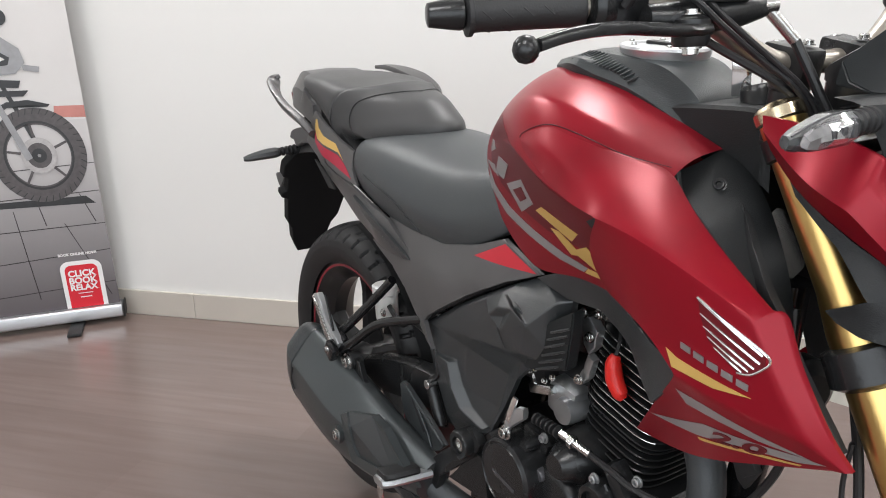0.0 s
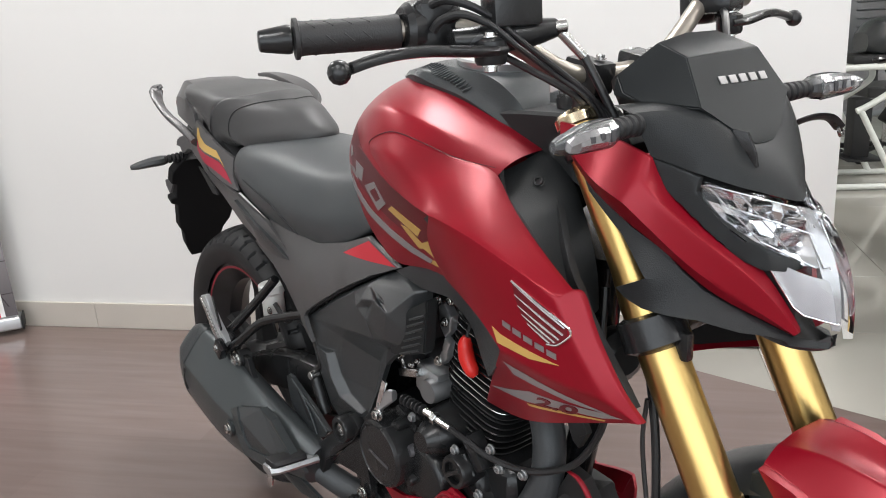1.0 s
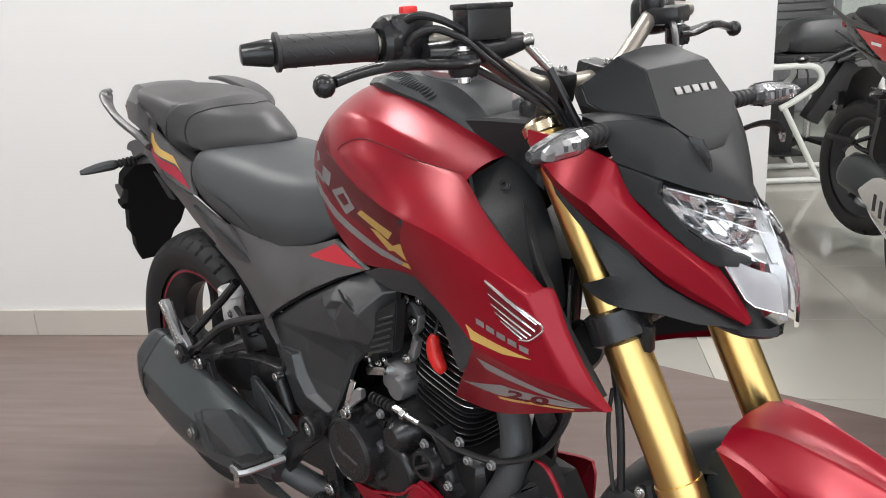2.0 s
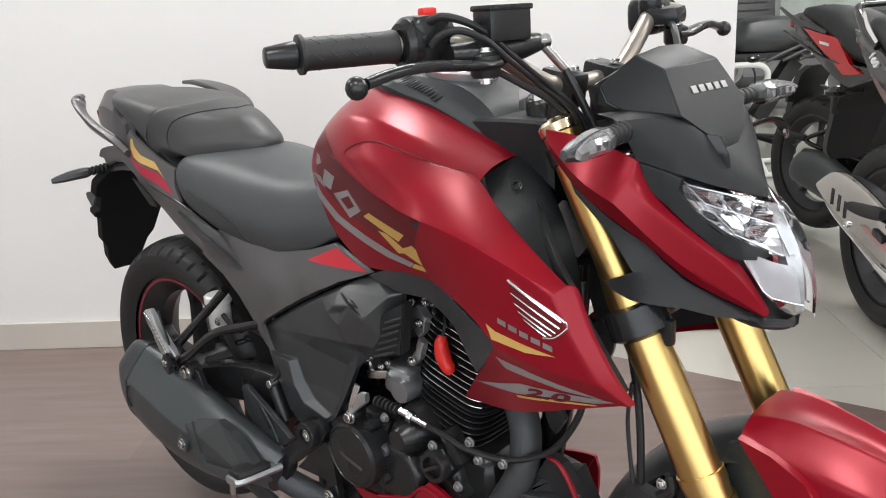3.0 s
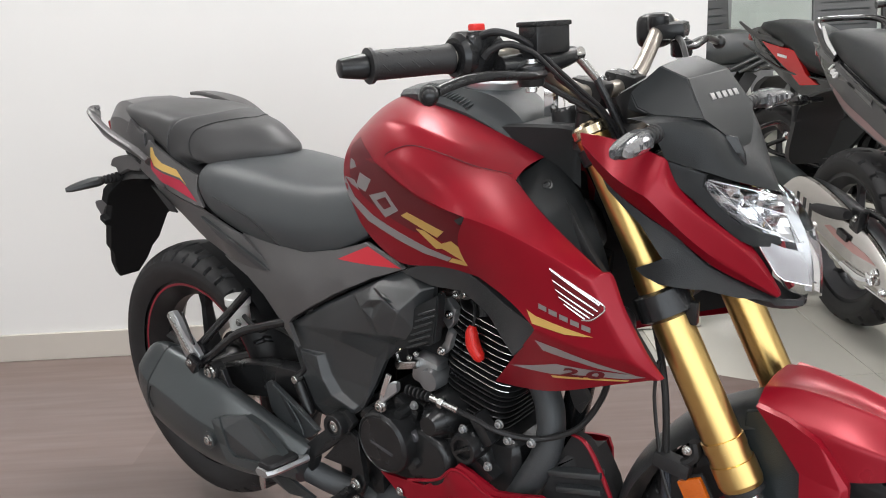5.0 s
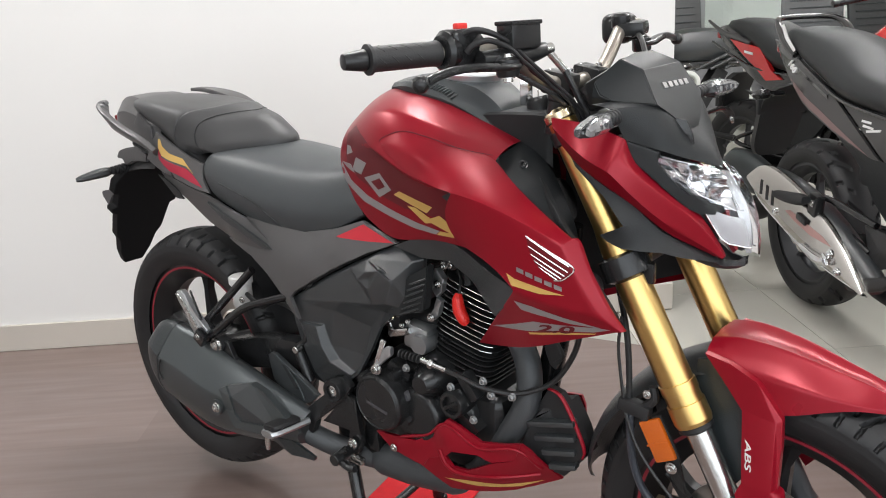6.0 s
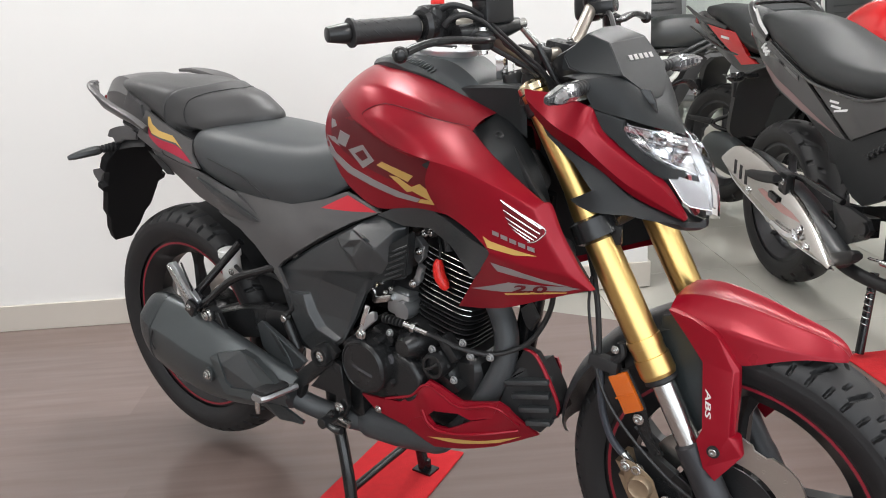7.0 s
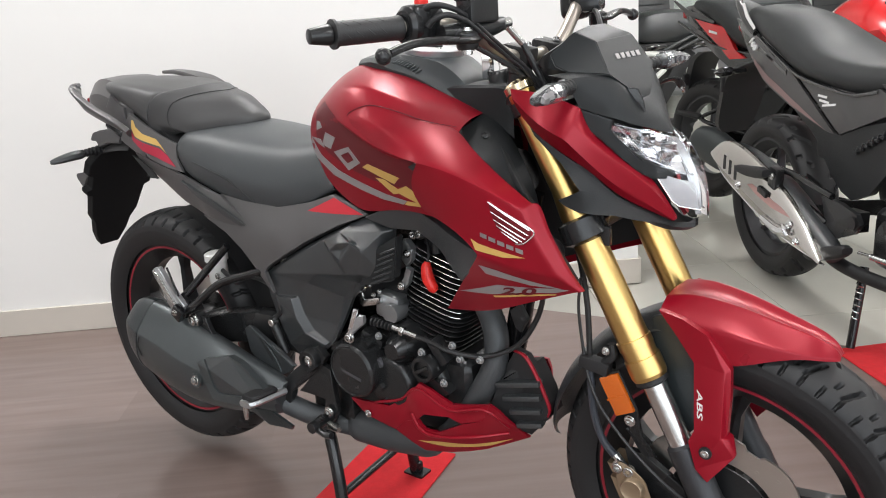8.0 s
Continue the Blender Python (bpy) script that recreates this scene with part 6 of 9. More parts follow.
# gold and silver edging of the dart
part("emblem_stripe", decal([(0.995, 0.688), (1.027, 0.6826), (1.079, 0.668), (1.120, 0.657), (1.076, 0.660), (1.051, 0.6655), (1.002, 0.6725)], [shroud_skin], 0.0009), SILVER, shroud)
part("emblem_stripe", decal([(0.925, 0.621), (0.975, 0.638), (1.016, 0.653), (1.112, 0.657), (1.132, 0.655), (1.107, 0.6478), (1.058, 0.644), (0.999, 0.631)], [shroud_skin], 0.0009), SILVER, shroud)
part("emblem_stripe", decal([(1.000, 0.6285), (1.060, 0.641), (1.110, 0.646), (1.108, 0.6435), (1.056, 0.6365), (1.002, 0.6255)], [shroud_skin], 0.0009), GOLD2, shroud)
mark = words("2.0", 0.0185, Matrix.Translation((1.047, 0, 0.6445)) @ SIDE @ Matrix.Rotation(radians(6), 4, "Z") @ Matrix.Diagonal((2.6, 1, 1, 1)), DEEP_RED, shroud, "marking", "dark red 2.0 lettering", shear=0.3, bold=0.0005, depth=0.001)
for v in mark.data.vertices:
    hit = shroud_skin.ray_cast(Vector((v.co.x, -1, v.co.z)), Vector((0, 1, 0)))[0]
    v.co.y = (hit.y if hit else -0.15) - (0.0022 if v.co.y < 0 else 0.0008)
# winged emblem: bars of metal, no mark
part("emblem_ground", decal([(1.0305, 0.794), (1.090, 0.756), (1.090, 0.742), (1.078, 0.733), (1.066, 0.731), (1.040, 0.755), (1.033, 0.776)], [shroud_skin], 0.0010), DEEP_RED, shroud, "dark red emblem ground")
wing = [((1.0315, 0.7925), (1.0880, 0.7530)), ((1.0325, 0.7800), (1.0860, 0.7450)), ((1.0352, 0.7682), (1.0810, 0.7390)), ((1.0390, 0.7590), (1.0760, 0.7350)), ((1.0450, 0.7500), (1.0700, 0.7330))]
for a, b in wing:
    pts = []
    for f in (0, 0.33, 0.66, 1):
        x, z = a[0] + (b[0] - a[0]) * f, a[1] + (b[1] - a[1]) * f
        hit = shroud_skin.ray_cast(Vector((x, -1, z)), Vector((0, 1, 0)))[0]
        pts.append((x, (hit.y if hit else -0.18) - 0.001, z))
    part("wing_bar", tube(pts, [0.0007, 0.0012, 0.0016, 0.0013], 8, 3), CHROME, shroud, "chrome emblem bar")
border = []
for x, z in ((1.0300, 0.7950), (1.0600, 0.7750), (1.0890, 0.7560), (1.0935, 0.7480), (1.0900, 0.7420), (1.0780, 0.7325), (1.0660, 0.7310)):
    hit = shroud_skin.ray_cast(Vector((x, -1, z)), Vector((0, 1, 0)))[0]
    border.append((x, (hit.y if hit else -0.18) - 0.001, z))
part("wing_border", tube(border, 0.0013, 8, 4), CHROME, shroud, "chrome emblem border")
for k in range(5):
    x, z = 1.0105 + k * 0.0138, 0.7455 - k * 0.0051
    part("name_bar", decal([(x, z), (x + 0.0105, z - 0.0034), (x + 0.0100, z - 0.0100), (x - 0.0005, z - 0.0066)], [shroud_skin], 0.0016), CAST, shroud, "dull silver lettering block")
# tank lettering as plain slanted blocks, with a two-tone stripe under it
def block(outline, mat, lift=0.0014):
    part("letter_block", decal(outline, both_skins, lift, 0.008), mat, tank)


block([(0.626, 0.894), (0.642, 0.893), (0.648, 0.884), (0.623, 0.877)], SILVER)
block([(0.597, 0.862), (0.632, 0.861), (0.641, 0.846), (0.619, 0.852)], SILVER)
block([(0.657, 0.876), (0.688, 0.869), (0.663, 0.846), (0.635, 0.852)], SILVER)
block([(0.672, 0.842), (0.724, 0.856), (0.747, 0.829), (0.706, 0.811)], SILVER)
block([(0.693, 0.8375), (0.721, 0.8465), (0.731, 0.833), (0.710, 0.825)], DEEP_RED, 0.0022)
block([(0.751, 0.822), (0.769, 0.830), (0.845, 0.813), (0.826, 0.800)], GOLD2)
block([(0.780, 0.806), (0.801, 0.806), (0.842, 0.786), (0.815, 0.780)], GOLD2)
block([(0.819, 0.787), (0.855, 0.800), (0.890, 0.778), (0.872, 0.770)], GOLD2)
part("tank_stripe", decal([(0.595, 0.861), (0.621, 0.831), (0.670, 0.808), (0.733, 0.792), (0.795, 0.777), (0.844, 0.771), (0.832, 0.763), (0.783, 0.766), (0.719, 0.780), (0.651, 0.796), (0.601, 0.823), (0.590, 0.846)], [tank_skin], 0.0011), SILVER, tank, "silver stripe under the lettering")
part("tank_stripe", decal([(0.845, 0.771), (0.872, 0.771), (0.892, 0.7705), (0.892, 0.763), (0.873, 0.764), (0.835, 0.763)], [tank_skin], 0.0011), GOLD2, tank, "gold end of the stripe")
part("shroud_stripe", decal([(0.992, 0.7335), (1.004, 0.727), (1.044, 0.717), (1.078, 0.709), (1.043, 0.708), (0.999, 0.716)], [shroud_skin], 0.0011), GOLD2, shroud, "gold stripe on the shroud")

# everything from here to the turn of the bars belongs to the steered front
before_front = set(bpy.data.objects)

# head lamp cowl
COWL_TOP = [(1.030, -0.122, 0.949), (1.077, -0.124, 0.944), (1.112, -0.122, 0.934), (1.139, -0.116, 0.921), (1.143, -0.106, 0.890), (1.180, -0.083, 0.853), (1.221, -0.053, 0.817), (1.251, -0.026, 0.753)]
COWL_MID = [(1.032, -0.124, 0.944), (1.075, -0.133, 0.928), (1.105, -0.134, 0.915), (1.134, -0.129, 0.901), (1.151, -0.120, 0.881), (1.186, -0.099, 0.844), (1.226, -0.068, 0.806), (1.253, -0.031, 0.750)]
COWL_FOLD = [(1.034, -0.126, 0.936), (1.072, -0.141, 0.911), (1.098, -0.146, 0.895), (1.128, -0.142, 0.880), (1.150, -0.119, 0.846), (1.180, -0.099, 0.811), (1.214, -0.069, 0.780), (1.250, -0.033, 0.747)]
COWL_LOW = [(1.040, -0.118, 0.914), (1.068, -0.120, 0.884), (1.092, -0.119, 0.868), (1.118, -0.117, 0.851), (1.149, -0.105, 0.829), (1.180, -0.086, 0.792), (1.212, -0.060, 0.768), (1.247, -0.029, 0.745)]
bm = cage([[COWL_TOP, COWL_MID, COWL_FOLD, COWL_LOW]], [(COWL_MID[3:], 0.9), (COWL_FOLD, 1.0), (COWL_TOP, 1.0), (COWL_LOW, 1.0), ([COWL_TOP[3], COWL_MID[3], COWL_FOLD[3]], 0.5)])
cowl_r, cowl_l = both("cowl_side", thicken(bm, 0.004, 0.0), RED, moto, "satin red headlamp side cowl")
CB = [(1.136, -0.109, 0.919), (1.178, -0.093, 0.902), (1.175, -0.094, 0.888), (1.192, -0.084, 0.864), (1.216, -0.068, 0.842), (1.233, -0.046, 0.827), (1.247, -0.026, 0.821), (1.248, -0.022, 0.813), (1.242, -0.032, 0.809), (1.224, -0.057, 0.812), (1.207, -0.071, 0.824), (1.174, -0.093, 0.862), (1.142, -0.105, 0.895)]
both("lamp_surround", panel(CB, 0.006, cell=0.012, bevel=0.002), COWLB, moto, "black headlamp surround")
LB = [(1.058, -0.117, 0.893), (1.092, -0.117, 0.866), (1.118, -0.115, 0.849), (1.149, -0.103, 0.828), (1.180, -0.085, 0.790), (1.212, -0.060, 0.766), (1.247, -0.028, 0.744), (1.276, -0.006, 0.742), (1.275, -0.008, 0.735), (1.250, -0.044, 0.739), (1.215, -0.075, 0.752), (1.185, -0.100, 0.764), (1.136, -0.122, 0.770), (1.118, -0.127, 0.779), (1.107, -0.127, 0.787), (1.127, -0.126, 0.796), (1.141, -0.124, 0.803), (1.127, -0.122, 0.819), (1.109, -0.120, 0.842), (1.088, -0.120, 0.860), (1.066, -0.119, 0.880)]
both("lower_cowl", panel(LB, 0.005, cell=0.012, bevel=0.0), INNERP, moto, "black lower headlamp cowl")
# chin between the lower cowls
part("chin", loft([[(x, -w, z + 0.01), (x, -w * 0.7, z), (x, 0, z - 0.003), (x, w * 0.7, z), (x, w, z + 0.01)] for x, z, w in ((1.276, 0.739, 0.008), (1.262, 0.731, 0.022), (1.235, 0.732, 0.042), (1.19, 0.748, 0.06), (1.14, 0.765, 0.082))], 4, 3), BLACK, moto, "black cowl underside")
# upper black cowl under the screen
rows = [
    [(1.084, -0.104, 0.966), (1.120, -0.122, 0.962), (1.128, -0.118, 0.945), (1.136, -0.111, 0.921)],
    [(1.120, -0.098, 0.970), (1.150, -0.098, 0.963), (1.158, -0.100, 0.938), (1.160, -0.098, 0.911)],
    [(1.165, -0.072, 0.965), (1.176, -0.076, 0.950), (1.182, -0.084, 0.925), (1.182, -0.088, 0.903)],
    [(1.182, -0.035, 0.938), (1.192, -0.042, 0.930), (1.206, -0.050, 0.905), (1.211, -0.054, 0.887)],
    [(1.190, 0.0, 0.930), (1.202, 0.0, 0.920), (1.225, 0.0, 0.895), (1.238, 0.0, 0.874)],
]
full = rows + [[(x, -y, z) for x, y, z in r] for r in reversed(rows[:-1])]
part("upper_cowl", loft(full, 4, 3), COWLB, moto, "black upper headlamp cowl", sharp=30)
# fly screen: flat facets
def facets(polys, thick=0.003):
    bm = bmesh.new()
    seen = {}
    for poly in polys:
        vs = []
        for q in poly:
            if q not in seen:
                seen[q] = bm.verts.new(q)
            vs.append(seen[q])
        bm.faces.new(vs)
    bmesh.ops.recalc_face_normals(bm, faces=bm.faces)
    bmesh.ops.solidify(bm, geom=bm.faces[:], thickness=thick)
    crease = [e for e in bm.edges if len(e.link_faces) == 2 and e.calc_face_angle(0) > 0.3]
    bmesh.ops.bevel(bm, geom=crease, offset=0.0012, segments=2, affect="EDGES")
    return bm


def visor_side(s):
    return [(x, s * y, z) for x, y, z in ((1.084, 0.104, 0.976), (1.086, 0.100, 0.996), (1.104, 0.060, 1.024), (1.118, 0.030, 1.031), (1.143, 0.068, 1.010), (1.096, 0.103, 0.979), (1.115, 0.101, 0.970), (1.170, 0.082, 0.964), (1.189, 0.045, 0.937), (1.1965, 0.020, 0.9255))]


ra, rb, rt, ru, rc, re, rg, rd, rf, rh = visor_side(-1)
la, lb, lt, lu, lc, le, lg, ld, lf, lh = visor_side(1)
polys = [(ra, rb, re), (rb, rt, rc, re), (ra, re, rg), (re, rc, rd, rg), (rc, rf, rd), (rt, ru, lu, lc, rc), (lu, lt, lc), (rc, lc, lf, rf), (rf, lf, lh, rh), (lb, le, lc, lt), (la, le, lb), (la, lg, le), (lg, ld, lc, le), (ld, lf, lc)]
vis_ob = part("fly_screen", facets(polys), VISOR, moto, "dark grey plastic fly screen", sharp=26)
vs = skin(vis_ob)
tab = part("screen_bracket", panel([(1.180, -0.052, 0.944), (1.197, -0.046, 0.940), (1.206, -0.046, 0.922), (1.208, -0.045, 0.908), (1.200, -0.046, 0.900), (1.190, -0.048, 0.904), (1.188, -0.050, 0.922)], 0.004, cell=0.03, bevel=0.001), FRAME, moto, "black bracket tab")
part("tab_hole", lathe([(0.003, -0.001), (0.005, -0.001), (0.005, 0.001), (0.003, 0.001)], (0.3, -1, 0.1), 14, (1.1985, -0.0475, 0.909), closed=True), STEEL, tab)
tabs = part("mirror_tab", tube([(1.165, 0.085, 0.925), (1.178, 0.11, 0.932), (1.182, 0.135, 0.928), (1.184, 0.15, 0.915)], 0.006, 8, 4, flat=0.4), FRAME, moto, "bent black bracket tab")
part("tab_eye", lathe([(0.004, -0.0015), (0.008, -0.0015), (0.008, 0.0015), (0.004, 0.0015)], (1, 0.3, 0.2), 16, (1.184, 0.152, 0.912), closed=True), STEEL, tabs)

# lamp unit: silvered bowl, inner ribs, clear lens that wraps the nose
lens_rows = []
for f, pts in ((0, [(1.178, -0.088, 0.898), (1.206, -0.056, 0.886), (1.236, -0.022, 0.876), (1.255, 0.0, 0.872)]),
               (1, [(1.181, -0.088, 0.878), (1.224, -0.052, 0.862), (1.253, -0.026, 0.850), (1.274, 0.0, 0.846)]),
               (2, [(1.204, -0.073, 0.850), (1.238, -0.046, 0.834), (1.264, -0.026, 0.822), (1.287, 0.0, 0.818)]),
               (3, [(1.226, -0.052, 0.818), (1.248, -0.038, 0.802), (1.278, -0.022, 0.790), (1.293, 0.0, 0.786)]),
               (4, [(1.258, -0.029, 0.757), (1.266, -0.024, 0.754), (1.285, -0.014, 0.751), (1.294, 0.0, 0.750)])):
    lens_rows.append(pts + [(x, -y, z) for x, y, z in reversed(pts[:-1])])
lens_bm = loft(lens_rows, 4, 4)
lamp_ob = part("head_lamp", lens_bm, LENS, moto, "clear led headlamp lens")
lamp_ob.visible_shadow = False


def lens_at(u, v, back):
    """A place behind the lens: u from its right end to its left, v from its top down."""
    i, j = min(int(v * 4), 3), min(int(u * 6), 5)
    f, g = v * 4 - i, u * 6 - j
    p = (Vector(lens_rows[i][j]) * (1 - g) + Vector(lens_rows[i][j + 1]) * g) * (1 - f) + (Vector(lens_rows[i + 1][j]) * (1 - g) + Vector(lens_rows[i + 1][j + 1]) * g) * f
    return p + Vector((-back, -back * 0.35 * (1 if p.y > 0 else -1) * min(1, abs(p.y) / 0.03), -back * 0.15))


rng = random.Random(5)
for s in (-1, 1):
    side = (lambda u: u) if s < 0 else (lambda u: 1 - u)
    rows = []
    for i in range(7):
        row = []
        for j in range(8):
            back = 0.006 + 0.020 * math.sin(math.pi * (i + 0.6) / 7.4) * math.sin(math.pi * (j + 0.7) / 8.4) + rng.uniform(0, 0.007)
            row.append(lens_at(side(0.02 + 0.44 * j / 7), 0.03 + 0.50 * i / 6, back))
        rows.append(row)
    bowl = bmesh.new()
    grid_faces(bowl, rows)
    part("lamp_bowl", bowl, LAMPCHROME, lamp_ob, "silvered faceted lamp bowl", sharp=4)
    for a, b in (((0.02, 0.03), (0.36, 0.05)), ((0.03, 0.06), (0.10, 0.50)), ((0.10, 0.50), (0.34, 0.54)), ((0.14, 0.06), (0.22, 0.50)), ((0.05, 0.22), (0.36, 0.26)), ((0.36, 0.06), (0.38, 0.54))):
        part("lamp_rib", rod(lens_at(side(a[0]), a[1], 0.004), lens_at(side(b[0]), b[1], 0.004), 0.0009, 8, 0.0003), LAMPCHROME, lamp_ob)
    for k, (u, v) in enumerate(((0.20, 0.16), (0.27, 0.34), (0.33, 0.20))):
        c = lens_at(side(u), v, 0.012)
        part("lamp_cell", box((0.012, 0.022, 0.017), 0.003, Matrix.Translation(c) @ pose(0, 0, 0, 0, 20, s * 35)), LAMPCHROME, lamp_ob, "silvered led cell")
    low = loft([[lens_at(side(u), v, 0.005 + 0.004 * math.sin(math.pi * (u - 0.03) / 0.4)) for u in (0.06, 0.16, 0.28, 0.40)] for v in (0.62, 0.72, 0.82, 0.91)], 3, 3)
    part("running_light", low, DRL, lamp_ob, "pale frosted daytime running light")
    part("drl_frame", tube([lens_at(side(u), v, 0.0035) for u, v in ((0.06, 0.62), (0.05, 0.91), (0.22, 0.92), (0.40, 0.915))], 0.0010, 6, 2), CHROME, lamp_ob)
part("lamp_middle", loft([[lens_at(u, v, 0.012) for u in (0.40, 0.45, 0.5, 0.55, 0.60)] for v in (0.03, 0.3, 0.55, 0.8, 0.96)], 3, 2), SILVERLENS, lamp_ob, "pale lamp middle")
part("bowl_shell", loft([[(x - 0.045 - 0.014 * (1 - abs(y) / 0.09), y * 0.88, z) for x, y, z in r] for r in lens_rows], 2, 2), DARK, lamp_ob)
for s in (-1, 1):
    part("lamp_stay", tube([(1.03, s * 0.06, 0.90), (1.10, s * 0.07, 0.86), (1.16, s * 0.05, 0.82)], 0.010, 8, 3), FRAME, moto)
part("cowl_core", box((0.08, 0.12, 0.13), 0.02, pose(1.13, 0, 0.86, 0, -25)), DARK, moto)

# instrument and handlebar
dash = part("instrument", box((0.045, 0.13, 0.075), 0.012, pose(1.085, 0, 0.985, 0, 62)), ENGINE, moto, "black digital instrument")
part("dash_screen", box((0.004, 0.105, 0.05), 0.002, pose(1.068, 0, 1.0, 0, 62 - 90 + 90)), LAMPDARK, dash)
bar = part("handlebar", tube([(0.905, 0.36, 1.047), (0.945, 0.24, 1.056), (0.968, 0.20, 1.058), (0.984, 0.155, 1.038), (0.998, 0.09, 1.000), (1.003, 0.05, 0.990), (1.003, -0.05, 0.990), (0.998, -0.09, 1.000), (0.986, -0.155, 1.036), (0.965, -0.20, 1.050), (0.94, -0.24, 1.049), (0.897, -0.341, 1.047)], 0.0112, 16, 5), material("champagne_bar_paint", (0.33, 0.30, 0.26), 0.32, 0.7), moto, "champagne steel handlebar")
for s in (-1, 1):
    riser = lathe([(0.018, 0), (0.018, 0.05), (0.02, 0.052), (0.02, 0.07), (0.016, 0.073)], (0.15, 0, 1), 20, (0.994, s * 0.045, 0.915))
    join(riser, box((0.05, 0.034, 0.036), 0.006, pose(1.003, s * 0.045, 0.990, 0, 12)))
    part("bar_clamp", riser, ENGINE, bar, "black handlebar clamp")
    for d in (-0.016, 0.016):
        part("clamp_bolt", bolt((1.003 + d, s * 0.045, 1.007), (0.1, 0, 1), 0.005, 0.005), STEEL, bar)
    a, b = Vector((0.934, s * 0.25, 1.048)), Vector((0.896, s * 0.3425, 1.047))
    d = (b - a).normalized()
    g = lathe([(0.0165, 0), (0.0175, 0.003), (0.0165, 0.010), (0.0163, 0.03), (0.0163, 0.094), (0.0170, 0.099), (0.0198, 0.100), (0.0198, 0.104), (0.014, 0.105)], d, 28, a)
    grip = part("grip", g, GRIP, bar, "black rubber hand grip")
    for k in range(4):
        c = a + d * (0.03 + 0.018 * k)
        for q in range(6):
            w = q * math.pi / 3 + k
            u = d.orthogonal().normalized()
            v = d.cross(u)
            e = u * math.cos(w) + v * math.sin(w)
            f = u * math.cos(w + 0.5) + v * math.sin(w + 0.5)
            part("grip_rib", rod(c + e * 0.0163, c + d * 0.009 + f * 0.0160, 0.0009, 6, 0.0003), GRIP, grip)
    part("bar_end", lathe([(0.010, 0), (0.0135, 0.001), (0.0140, 0.004), (0.0127, 0.014), (0.0106, 0.028), (0.0100, 0.031), (0.008, 0.032)], d, 24, a + d * 0.106), ENGINE, bar, "tapered black bar end weight")
# right switch housing, throttle cables
sw = box((0.046, 0.05, 0.052), 0.012, pose(0.947, -0.218, 1.052, 0, 0, -14), segments=3)
join(sw, lathe([(0.014, 0), (0.026, 0.001), (0.027, 0.012), (0.022, 0.018), (0.014, 0.018)], (-0.25, -0.97, 0), 28, (0.943, -0.232, 1.049)))
swr = part("switch_housing", sw, ENGINE, bar, "black throttle and switch housing")
part("kill_switch", box((0.012, 0.018, 0.011), 0.003, pose(0.942, -0.208, 1.080, 0, 0, -14)), TAGRED, swr, "red engine stop switch")
for run in ([(0.961, -0.232, 1.07), (0.98, -0.226, 1.075), (0.998, -0.212, 1.069), (1.009, -0.19, 1.056), (1.023, -0.16, 1.028), (1.035, -0.12, 0.997), (1.048, -0.09, 0.969), (1.058, -0.07, 0.932)],
            [(0.972, -0.236, 1.047), (0.981, -0.233, 1.056), (0.998, -0.222, 1.061), (1.013, -0.2, 1.051), (1.023, -0.175, 1.029), (1.03, -0.13, 0.998), (1.044, -0.095, 0.97), (1.054, -0.075, 0.932)]):
    part("throttle_cable", tube(run, 0.0029, 8, 6), HOSE, bar, "black throttle cable")
    part("cable_boot", tube(run[:4], [0.0046, 0.0044, 0.0040, 0.0036], 10, 5), RUBBER, bar, "black rubber cable boot")
part("cable_elbow", tube([(0.955, -0.222, 1.052), (0.968, -0.214, 1.058), (0.975, -0.205, 1.064)], 0.0068, 10, 3), RUBBER, swr)
# front master cylinder with reservoir
mcf = part("front_master_cylinder", tube([(0.985, -0.225, 1.036), (1.0, -0.18, 1.036), (1.012, -0.14, 1.040), (1.018, -0.115, 1.043)], [0.012, 0.015, 0.014, 0.010], 14, 4), ENGINE, bar, "black front brake master cylinder")
part("reservoir", box((0.032, 0.054, 0.034), 0.004, pose(1.008, -0.165, 1.064, 0, 0, -14)), ENGINE, mcf, "square black fluid reservoir")
part("reservoir_lid", box((0.035, 0.057, 0.006), 0.002, pose(1.008, -0.165, 1.081, 0, 0, -14)), ENGINE, mcf)
part("banjo_union", rod((1.017, -0.128, 1.042), (1.024, -0.106, 1.044), 0.008), STEEL, mcf)
part("hose_union", rod((1.022, -0.112, 1.040), (1.034, -0.088, 1.012), 0.0055), STEEL, mcf)
part("lid_bars", box((0.001, 0.026, 0.007), 0.0002, pose(0.990, -0.163, 1.058, 0, 0, -14)), SLATE, mcf)
